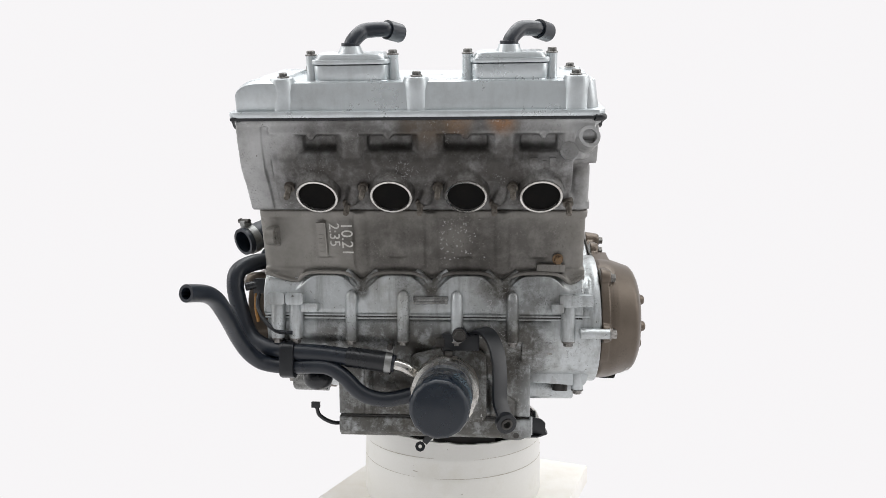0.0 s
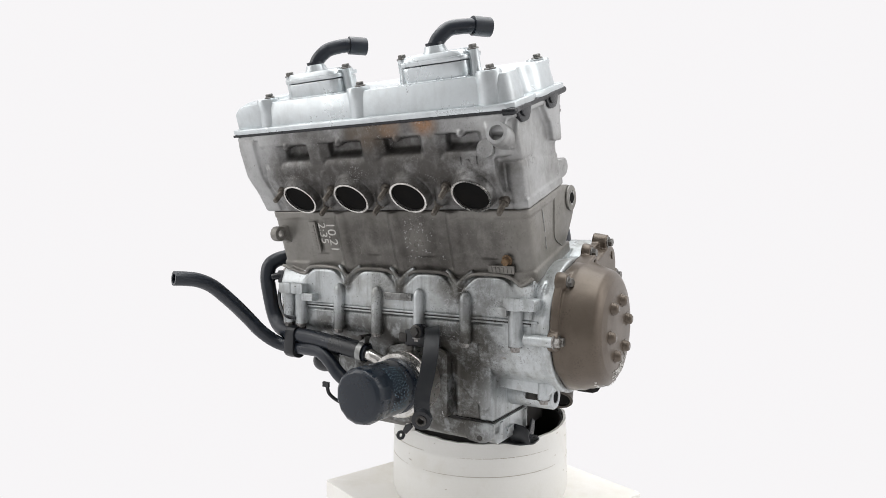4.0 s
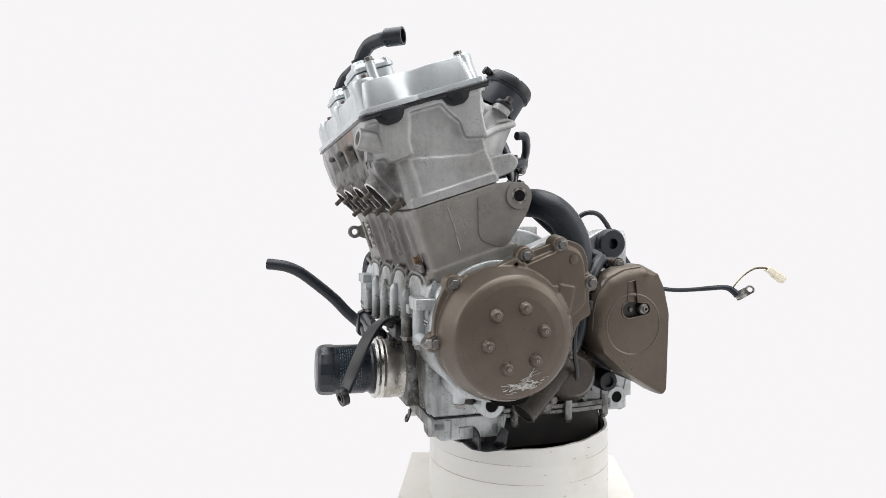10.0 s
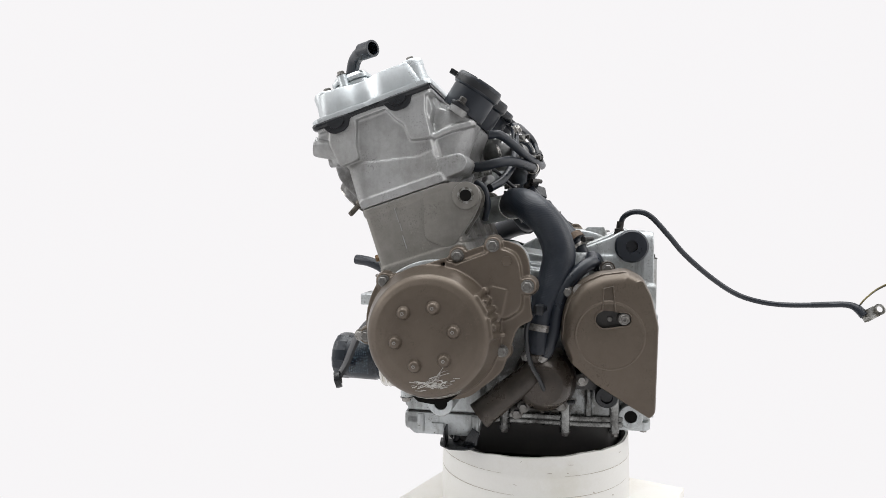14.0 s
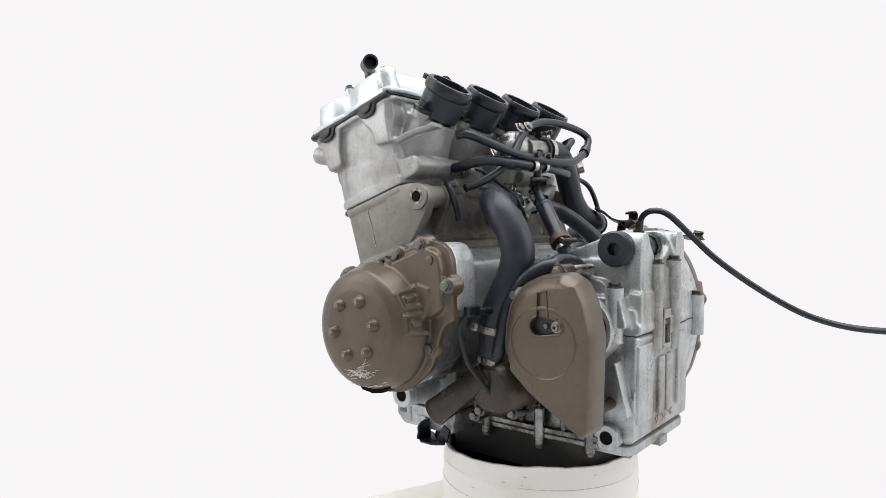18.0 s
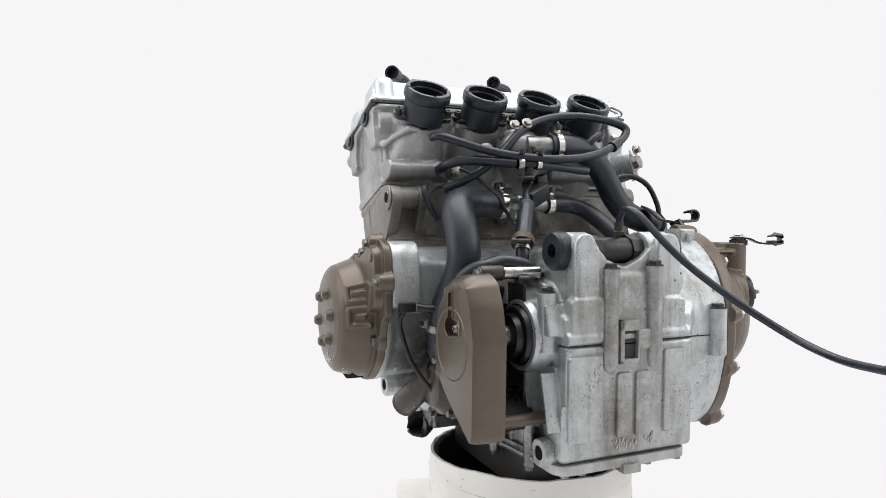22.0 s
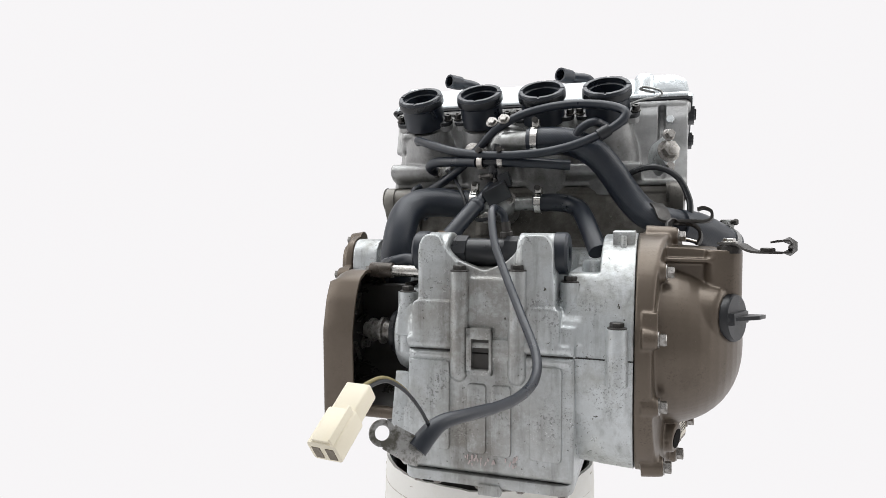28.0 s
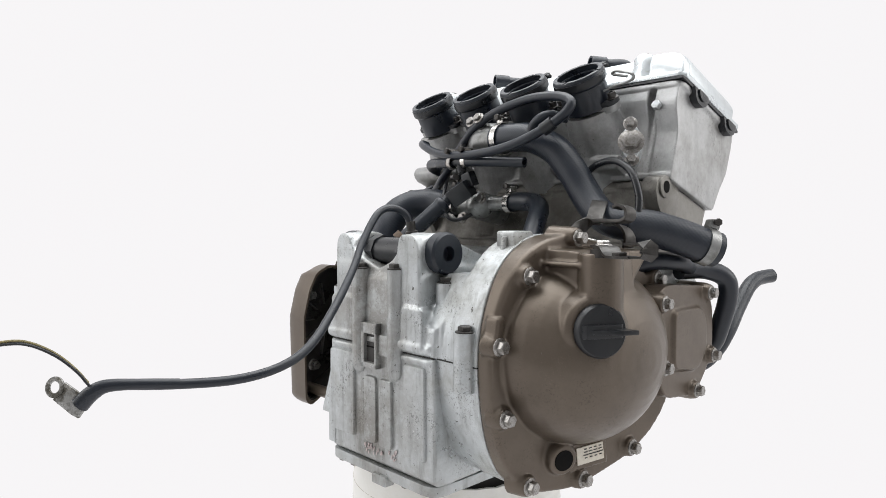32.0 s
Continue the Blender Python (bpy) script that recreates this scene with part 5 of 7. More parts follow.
    def scrape(y, z, ang, ln, w):
        r_ = math.hypot(y + 0.0305, z - 0.0555)
        if r_ > 0.070:
            return
        x = float(np.interp(r_, [0, 0.030, 0.050, 0.063, 0.070], [0.2268, 0.2264, 0.2253, 0.2226, 0.2192])) + 0.0003
        box(bm, (0, 0, 0), (0.0005, ln, w), Matrix.Translation((x, y, z)) @ Matrix.Rotation(radians(ang), 4, "X"))
    for i in range(90):
        y = rng.gauss(-0.024, 0.015)
        scrape(y, -0.001 + rng.gauss(0, 0.0028) + (y + 0.026) * 0.12, rng.gauss(10, 14), rng.uniform(0.002, 0.010), rng.uniform(0.0002, 0.0008))
    for i in range(16):
        k = rng.uniform(0, 1)
        scrape(-0.034 + 0.030 * k, 0.000 + 0.016 * k + rng.gauss(0, 0.002), rng.gauss(30, 6), rng.uniform(0.006, 0.014), rng.uniform(0.00015, 0.0004))
    for k in range(8):
        scrape(-0.020 + 0.0024 * k, 0.004 + 0.0036 * k, 56 + rng.gauss(0, 2), 0.0062, 0.0004)
    # scuffed lower bevel
    for i in range(70):
        a0, r0 = radians(rng.gauss(-90, 13)), rng.uniform(0.0742, 0.0785)
        a1, r1 = a0 + radians(rng.uniform(1.0, 5.0)), r0 + rng.uniform(0.0004, 0.0014)
        quad = []
        for a, r_ in ((a0, r0), (a1, r0 + 0.0003), (a1, r1), (a0, r1 - 0.0002)):
            x = 0.2140 - (r_ - 0.0752) * 2.85 + 0.0003
            quad.append(bm.verts.new((x, -0.0305 + (r_ + 0.0003) * math.cos(a), 0.0555 + (r_ + 0.0003) * math.sin(a))))
        bm.faces.new(quad)
    tagged(part("scraping", bm, CHALK, cover, "pale bare-metal scrape marks"), kind="stuff")
    # cable grommet
    bm = B()
    box(bm, (0.150, 0.100, 0.083), (0.022, 0.010, 0.012))
    part("grommet", bm, BLACK, cover, bevel=0.002)


def build_sprocket_cover():
    out = rounded([(0.1255, 0.040), (0.1275, 0.070), (0.1345, 0.095), (0.1515, 0.1175), (0.176, 0.1290), (0.208, 0.1335), (0.2285, 0.1235), (0.2405, 0.100), (0.2495, 0.062), (0.2470, -0.0500), (0.2385, -0.0585), (0.169, -0.0165), (0.138, 0.010)], 0.006, 4)
    inn = shrunk(out, 0.955)
    bm = B()
    n = len(out)

    def ring(pts, x):
        return [(x, p[0], p[1]) for p in pts]
    def eased(k):
        """The outline drawn in by k along its rounded front and top, hardly at all along the straight rear."""
        q = []
        for i in range(n):
            a, b = Vector(out[i - 1]), Vector(out[(i + 1) % n])
            nrm = Vector(((b - a).y, -(b - a).x)).normalized()
            if nrm.dot(Vector(out[i]) - Vector((0.19, 0.05))) < 0:
                nrm = -nrm
            q.append(tuple(Vector(out[i]) - nrm * k * (0.18 + max(0.0, nrm.dot(Vector((-0.62, 0.78)))))))
        return q
    loft(bm, [ring(inn, 0.118), ring(inn, 0.0865), ring(out, 0.0865), ring(out, 0.1085), ring(eased(0.003), 0.1160), ring(eased(0.008), 0.1218), ring(eased(0.013), 0.1258), ring(eased(0.018), 0.1272)], cap=False)
    lo = [bm.verts.new(p) for p in ring(inn, 0.1179)]
    bm.faces.new(lo)
    # outer face with the teardrop opening for the release rod and the channel above it
    slot = [(0.1815 + 0.0122 * math.cos(radians(q)), 0.0690 + 0.0120 * math.sin(radians(q))) for q in range(105, 286, 15)]
    slot += [(0.2058 + 0.0094 * math.cos(radians(q)), 0.0702 + 0.0090 * math.sin(radians(q))) for q in range(-75, 76, 15)]
    slot += [(0.1945, 0.0797), (0.1915, 0.1120), (0.1795, 0.1090)]
    edges = []
    for pts in (eased(0.018), slot):
        vs = [bm.verts.new(p) for p in ring(pts, 0.1272)]
        edges += [bm.edges.new((vs[i - 1], vs[i])) for i in range(len(vs))]
    bmesh.ops.triangle_fill(bm, use_beauty=True, use_dissolve=False, edges=edges)
    loft(bm, [ring(slot, 0.1272), ring(slot, 0.1182)], cap=False)
    prism(bm, [(0.1780, 0.0806), (0.1950, 0.0797), (0.1918, 0.1123), (0.1792, 0.1093)], 0.1182, 0.1246, "x")
    bmesh.ops.remove_doubles(bm, verts=bm.verts, dist=0.0002)
    cover = part("sprocket_cover", bm, BRONZE, engine, "brown painted sprocket cover, open behind")
    # shallow floor, coloured dark for the shade of a deeper opening
    bm = B()
    prism(bm, slot[:-3], 0.1180, 0.1186, "x")
    part("opening", bm, SUMP, cover, "teardrop opening, closed by a floor in the dark of its shade")
    bm = B()
    loft(bm, [ring(shrunk(inn, 0.99), 0.1172), ring(shrunk(inn, 0.99), 0.1165)])
    loft(bm, [ring(shrunk(inn, 0.985), 0.117), ring(shrunk(inn, 0.985), 0.0870), ring(shrunk(inn, 0.997), 0.0870), ring(shrunk(inn, 0.997), 0.117)], cap=False)
    part("oily_inside", bm, SUMP, cover, "black oily inside of the cover")
    bm = B()
    lathe(bm, [(0.0400, 0.1262), (0.0412, 0.1274), (0.0428, 0.1280), (0.0444, 0.1274), (0.0456, 0.1262)], Matrix.Translation((0, 0.1880, 0.0485)) @ SIDE, 56, closed=True)
    part("pressed_ring", bm, BRONZE, cover, "pressed round bead")
    bm = B()
    edge = [(0.1274, p[0], p[1]) for p in slot]
    tube(bm, edge + edge[:2], 0.0012, 8, 1)
    part("slot_bead", bm, BRONZE, cover, "rounded slot edge")
    bm = B()
    lathe(bm, [(0.0086, 0.1172), (0.0084, 0.1252), (0, 0.1252)], Matrix.Translation((0, 0.2056, 0.0702)) @ SIDE, 22)
    part("bolt_boss", bm, DARKSTEEL, cover)
    bm = B()
    lathe(bm, [(0.0074, 0.1250), (0.0070, 0.1264), (0, 0.1264)], Matrix.Translation((0, 0.2056, 0.0702)) @ SIDE, 22)
    part("washer", bm, STEEL, cover)
    bolt((0.1262, 0.2056, 0.0702), (1, 0, 0), cover, 0.0042, 0.005, "socket", mat=STEEL)
    bolt((0.1175, 0.188, 0.069), (1, 0, 0), cover, 0.0036, 0.004, "plain", mat=BOLTGREY, name="rod_end")
    for x, y, z in ((0.0895, 0.1865, 0.1315), (0.104, 0.1345, 0.1010)):
        bm = B()
        rod(bm, (x - 0.030, y, z), (x, y, z), 0.0098, n=18)
        part("bolt_boss", bm, OILYBROWN, cover, bevel=0.001)
        bolt((x, y, z), (1, 0, 0), cover, 0.0058, 0.007, mat=BOLTGREY)
    # gear case bolts and the black round plug seen under the cover
    for y, z in ((0.1397, -0.0245), (0.1548, -0.0253)):
        bm = B()
        rod(bm, (0.030, y, z), (0.062, y, z), 0.0090, n=16)
        boss = part("bolt_boss", bm, ALU, engine, "cast bolt boss")
        bolt((0.062, y, z), (1, 0, 0), boss, 0.0062, 0.007, mat=STEEL)
    # inside: bolts, ribs, standoffs
    for y, z in ((0.150, 0.105), (0.155, 0.03), (0.22, 0.09), (0.215, -0.01)):
        bolt((0.117, y, z), (-1, 0, 0), cover, 0.0062, 0.010)
    for a in range(0, 360, 40):
        bm = B()
        box(bm, (0, 0.036, 0), (0.006, 0.030, 0.0016), Matrix.Translation((0.1145, 0.195, 0.055)) @ Matrix.Rotation(radians(a), 4, "X"))
        part("inner_rib", bm, BOLTGREY, cover)
    for y, z, a, b in ((0.1865, 0.1315, 0.085, 0.060), (0.224, -0.040, 0.118, 0.016)):
        bm = B()
        rod(bm, (a, y, z), (b, y, z), 0.0075, n=16)
        part("standoff", bm, BRONZE, cover, "brown cast standoff")
    bm = B()
    rod(bm, (0.077, 0.184, 0.131), (0.010, 0.190, 0.131), 0.0078, n=16)
    box(bm, (0.04, 0.187, 0.1335), (0.075, 0.012, 0.005))
    part("standoff", bm, BRIGHT, cover, "bright silver standoff")
    bm = B()
    prism(bm, rounded([(0.132, 0.035), (0.139, 0.096), (0.153, 0.113), (0.160, 0.110), (0.150, 0.022), (0.172, -0.008), (0.225, -0.040), (0.222, -0.0455), (0.169, -0.0140), (0.141, 0.012)], 0.003), 0.030, 0.1165, "x")
    span(bm, 0.0345, 0.0375, 0.13, 0.203, -0.045, 0.118)
    part("chain_guard", bm, SUMP, engine, "oily black chain guard wall", bevel=0.002)
    # gearbox output
    sh = Matrix.Translation((0, 0.190, 0.055)) @ SIDE
    bm = B()
    lathe(bm, [(0.048, 0.0), (0.046, 0.032), (0.043, 0.0385), (0.038, 0.0390), (0.0365, 0.034), (0.0, 0.034)], sh, 48)
    part("bearing_housing", bm, ALU, engine, "silver ringed bearing housing")
    bm = B()
    lathe(bm, [(0.0362, 0.03), (0.0362, 0.042), (0.034, 0.045), (0.027, 0.046), (0.026, 0.054), (0.020, 0.055), (0.0, 0.055)], sh, 40)
    part("oil_seal", bm, BLACK, engine, "glossy black shaft seal")
    bm = B()
    lathe(bm, [(0.0125, 0.05), (0.0125, 0.068), (0.017, 0.069), (0.017, 0.073), (0.0125, 0.074), (0.0125, 0.082), (0.015, 0.083), (0.015, 0.088), (0.010, 0.089), (0.0095, 0.096), (0, 0.096)], sh, 24)
    part("output_shaft", bm, STEEL, engine, "bright splined output shaft with nuts")


def build_clutch_cover():
    out = rounded(CLUTCH_OUT, 0.02)
    bm = B()
    def face(y):
        """The outer face of the flange slants away from the case towards the front."""
        return -0.2555 - 0.19 * (0.2535 - y)
    rim = rounded(shrunk(CLUTCH_OUT, 0.985), 0.02)
    loft(bm, [[(-0.2386, *p) for p in out], [(face(p[0]) + 0.004, *p) for p in out], [(face(p[0]), *p) for p in rim]])
    m = Matrix.Translation((0, 0.126, 0.0555)) @ SIDE @ Matrix.Diagonal((1.00, 0.90, 1, 1))
    dome = [(0.0, -0.354)]
    for a in range(84, -1, -7):
        dome.append((0.113 * math.cos(radians(a)) ** 0.88, -0.252 - 0.102 * math.sin(radians(a)) ** 0.88))
    lathe(bm, dome + [(0.1165, -0.2535), (0.122, -0.249)], m, 80)
    # wall with a ledge that carries the upright release shaft post
    prism(bm, [(-0.245, 0.167), (-0.327, 0.1635), (-0.334, 0.120), (-0.300, 0.070), (-0.245, 0.070)], 0.118, 0.1825, "y")
    prism(bm, [(-0.245, 0.167), (-0.327, 0.1635), (-0.300, 0.120), (-0.245, 0.120)], 0.080, 0.122, "y", top=[(-0.245, 0.167), (-0.315, 0.1635), (-0.325, 0.120), (-0.245, 0.120)])
    rod(bm, (-0.327, 0.172, 0.085), (-0.327, 0.172, 0.1635), 0.0215, n=36)
    rod(bm, (-0.328, 0.160, 0.030), (-0.327, 0.172, 0.088), 0.010, 0.0213, 30)
    prism(bm, rounded([(-0.266, 0.1495), (-0.337, 0.1490), (-0.337, 0.1535), (-0.266, 0.1540)], 0.001), 0.180, 0.1915, "y")
    fc, fd = v3(-0.3350, 0.188, 0.0905), v3(-0.88, 0.47, 0.05).normalized()
    lathe(bm, [(0.043, -0.045), (0.038, -0.018), (0.0340, -0.004), (0.0295, 0.000), (0.0, 0.000)], Matrix.Translation(fc) @ axes(fd), 40)
    flange = [(y, z, face(y) - 0.0055) for y, z in ((0.2100, 0.1393), (0.2468, 0.0720), (0.2385, -0.0005), (0.1450, 0.1770), (0.2080, -0.0745), (0.1340, -0.0825), (0.0590, -0.0620), (0.020, 0.128))]
    for y, z, x in flange:
        lathe(bm, [(0.0132, -0.246), (0.0116, x + 0.006), (0.0102, x), (0.0, x)][::-1], Matrix.Translation((0, y, z)) @ SIDE, 22)
    prism(bm, rounded([(0.240, 0.078), (0.2525, 0.078), (0.2490, 0.100), (0.238, 0.100)], 0.002), -0.246, -0.262, "x")
    lathe(bm, [(0.022, -0.026), (0.0175, -0.004), (0.0155, 0.0), (0.0, 0.0)], Matrix.Translation((-0.2835, 0.1695, -0.0535)) @ axes((-0.93, 0.33, -0.1)), 30)
    pad = Matrix.Translation((-0.2890, 0.1300, -0.0540)) @ Matrix.Rotation(radians(-16), 4, "Z") @ Matrix.Rotation(radians(4), 4, "Y") @ Matrix.Rotation(radians(-4), 4, "X")
    box(bm, (0.016, 0.002, 0.000), (0.0300, 0.052, 0.030), pad)
    cover = cast(part("clutch_cover", bm, BRONZE, engine, "brown painted domed clutch cover"), 0.0016, 3)
    # filler neck and cap
    c, d = fc, fd
    m = Matrix.Translation(c) @ axes(d)
    bm = B()
    lathe(bm, [(0.0262, -0.001), (0.0262, 0.006), (0.0243, 0.0085), (0.0, 0.0085)], m, 36)
    cap = part("oil_filler_cap", bm, BLACK, cover, "black plastic oil filler cap")
    bm = B()
    h = v3(0, 0, 1).cross(d).normalized()
    t_ = h.cross(d).normalized()
    mm = Matrix((( h.x, t_.x, d.x, c.x), (h.y, t_.y, d.y, c.y), (h.z, t_.z, d.z, c.z), (0, 0, 0, 1)))
    prism(bm, [(-0.024, 0.008), (0.024, 0.008), (0.027, 0.028), (0.010, 0.028), (-0.006, 0.017)], -0.0022, 0.0022, "y", mm)
    prism(bm, [(-0.022, 0.008), (0.022, 0.008), (0.018, 0.013), (-0.018, 0.013)], -0.0065, 0.0065, "y", mm)
    part("grip", bm, BLACK, cap, "raised cap grip", bevel=0.001)
    # bolts on bosses
    for y, z, x in flange:
        bolt((x + 0.0004, y, z), (-1, 0, 0), cover, 0.0068, 0.009)
    # drain boss with a dark opening, label
    m = Matrix.Translation((-0.2835, 0.1695, -0.0535)) @ axes((-0.93, 0.33, -0.1))
    bm = B()
    lathe(bm, [(0.0112, 0.0006), (0.0108, -0.0095), (0, -0.0095)], m, 26)
    part("well", bm, VOID, cover, "dark plug well")
    bm = B()
    m = Matrix.Translation((-0.2890, 0.1300, -0.0540)) @ Matrix.Rotation(radians(-16), 4, "Z") @ Matrix.Rotation(radians(4), 4, "Y") @ Matrix.Rotation(radians(-4), 4, "X")
    box(bm, (0.0005, 0, 0), (0.0022, 0.0360, 0.0180), m)
    lab = part("paper_label", bm, PAPER, cover, "yellowed label with unreadable small print")
    bm = B()
    for r in range(4):
        for k in range(4):
            w = 0.005 + 0.002 * ((r * 7 + k * 3) % 3)
            box(bm, (-0.0008, -0.0136 + k * 0.0067, 0.0062 - r * 0.0031), (0.0006, w * 0.7, 0.0010), m)
    part("print_bars", bm, DARKSTEEL, lab)
    # release arm
    bm = B()
    rod(bm, (-0.334, 0.180, 0.160), (-0.334, 0.180, 0.1675), 0.0125, n=24)
    rod(bm, (-0.334, 0.180, 0.1675), (-0.334, 0.180, 0.1690), 0.0100, n=24)
    arm = part("release_arm", bm, DARKSTEEL, engine, "dark plated clutch release arm")
    side = v3(0.55, 0.80, 0.0).normalized()
    bm = B()
    strip(bm, curve_points([v3(-0.326, 0.175, 0.1705), v3(-0.336, 0.181, 0.1705), v3(-0.345, 0.188, 0.1695), v3(-0.352, 0.194, 0.1650), v3(-0.359, 0.200, 0.1628), v3(-0.368, 0.206, 0.1625), v3(-0.380, 0.205, 0.1625)], 5), 0.0095, side, 0.0012)
    part("lever", bm, DARKSTEEL, arm, "wavy dark lever plate")
    bm = B()
    strip(bm, [v3(-0.376, 0.205, 0.1625), v3(-0.388, 0.2018, 0.1625), v3(-0.3915, 0.2005, 0.1632), v3(-0.3930, 0.2000, 0.1655), v3(-0.3930, 0.2000, 0.1715), v3(-0.3910, 0.2006, 0.1742), v3(-0.386, 0.2022, 0.1748), v3(-0.374, 0.205, 0.1735)], 0.0085, side, 0.0010)
    part("clevis", bm, DARKSTEEL, arm, "bent plated clevis")
    bolt((-0.334, 0.180, 0.1712), (0, 0, 1), arm, 0.0066, 0.005, mat=BRIGHT)
    bolt((-0.3685, 0.2075, 0.1636), (0, 0, 1), arm, 0.0072, 0.0036, "plain", mat=DARKSTEEL, name="rivet")


PULSE_BOLTS = ((0.050, 0.104), (-0.062, 0.108), (-0.074, 0.030), (-0.030, -0.006), (0.047, 0.032))


def build_pulse_cover():
    bm = B()
    out = rounded([(0.060, 0.112), (0.036, 0.124), (-0.062, 0.116), (-0.080, 0.090), (-0.083, 0.035), (-0.062, 0.008), (-0.036, -0.014), (0.034, -0.006), (0.060, 0.028)], 0.012)
    prism(bm, out, -0.325, -0.285, "x")
    prism(bm, shrunk(out, 0.95), -0.286, -0.24, "x")
    inner = rounded(shrunk([(0.035, 0.10), (-0.045, 0.10), (-0.062, 0.075), (-0.062, 0.035), (-0.035, 0.01), (0.035, 0.02)], 0.9), 0.012)
    prism(bm, inner, -0.324, -0.3305, "x", top=shrunk(inner, 0.9))
    for y, z in PULSE_BOLTS:
        lathe(bm, [(0.0130, -0.29), (0.0118, -0.324), (0.0098, -0.331), (0, -0.331)][::-1], Matrix.Translation((0, y, z)) @ SIDE, 18)
    cov = cast(part("pulse_cover", bm, BRONZE, engine, "brown painted pulse coil cover"), 0.0014, 3)
    for y, z in PULSE_BOLTS:
        bolt((-0.3306, y, z), (-1, 0, 0), cov, 0.0064, 0.008)


build_generator_cover()
build_sprocket_cover()
build_clutch_cover()
build_pulse_cover()


# ---------------------------------------------------------------- intake and cooling
def braided(name):
    """Black hose rubber with a woven imprint."""
    m = surface(name, (0.0095, 0.0140, 0.0225), (0.021, 0.026, 0.034), 0.42, 0.0, stain=25, grain_bump=0.15)
    nt = m.node_tree
    bsdf = nt.nodes["Principled BSDF"]
    co = nt.nodes.new("ShaderNodeTexCoord").outputs["Object"]
    heights = []
    for turn in (0.62, -0.62):
        mp = nt.nodes.new("ShaderNodeMapping")
        mp.inputs["Rotation"].default_value = (0.35, turn, turn * 0.7)
        lnk(nt, co, mp.inputs["Vector"])
        w = nt.nodes.new("ShaderNodeTexWave")
        w.inputs["Scale"].default_value, w.inputs["Distortion"].default_value = 120, 0.6
        lnk(nt, mp.outputs[0], w.inputs["Vector"])
        heights.append(w.outputs["Fac"])
    b = nt.nodes.new("ShaderNodeBump")
    b.inputs["Strength"].default_value, b.inputs["Distance"].default_value = 0.22, 0.0006
    lnk(nt, mix(nt, 0.5, heights[0], heights[1]), b.inputs["Height"])
    lnk(nt, b.outputs["Normal"], bsdf.inputs["Normal"])
    return m


WOVEN = braided("woven_imprint_hose")
COOLER = surface("warm_plated_steel", (0.60, 0.575, 0.54), (0.30, 0.27, 0.24), 0.30, 0.9, stain=40)
PIPE = surface("cloudy_alloy_pipe", (0.30, 0.305, 0.30), (0.14, 0.14, 0.13), 0.38, 0.8, stain=40)


def clamp(p, d, r, parent, mat=None, wide=0.009):
    """Worm-drive hose clamp round the point p, with its screw housing."""
    m = Matrix.Translation(p) @ axes(d)
    bm = B()
    lathe(bm, [(r, -wide / 2), (r + 0.0014, -wide / 2), (r + 0.0014, wide / 2), (r, wide / 2)], m, 30, closed=True)
    cl = part("hose_clamp", bm, mat or BRIGHT, parent, "bright steel hose clamp")
    bm = B()
    up = (m.inverted().to_3x3() @ v3(0, 0, 1))
    a = math.atan2(up.y, up.x)
    mm = m @ Matrix.Rotation(a, 4, "Z")
    box(bm, (r + 0.0052, 0, 0), (0.0085, 0.012, wide * 1.05), mm)
    part("screw_housing", bm, mat or BRIGHT, cl, bevel=0.0008)
    bm = B()
    rod(bm, mm @ v3(r + 0.0085, -0.011, 0), mm @ v3(r + 0.0085, 0.009, 0), 0.0034, n=10)
    rod(bm, mm @ v3(r + 0.0085, 0.008, 0), mm @ v3(r + 0.0085, 0.0125, 0), 0.0044, n=6)
    part("screw", bm, DARKSTEEL, cl, bevel=0.0005)
    return cl


def hose(name, pts, r, mat, label, parent=None, **k):
    bm = B()
    tube(bm, pts, r, k.pop("n", 18), k.pop("per", 7), **k)
    return part(name, bm, mat, parent or engine, label)


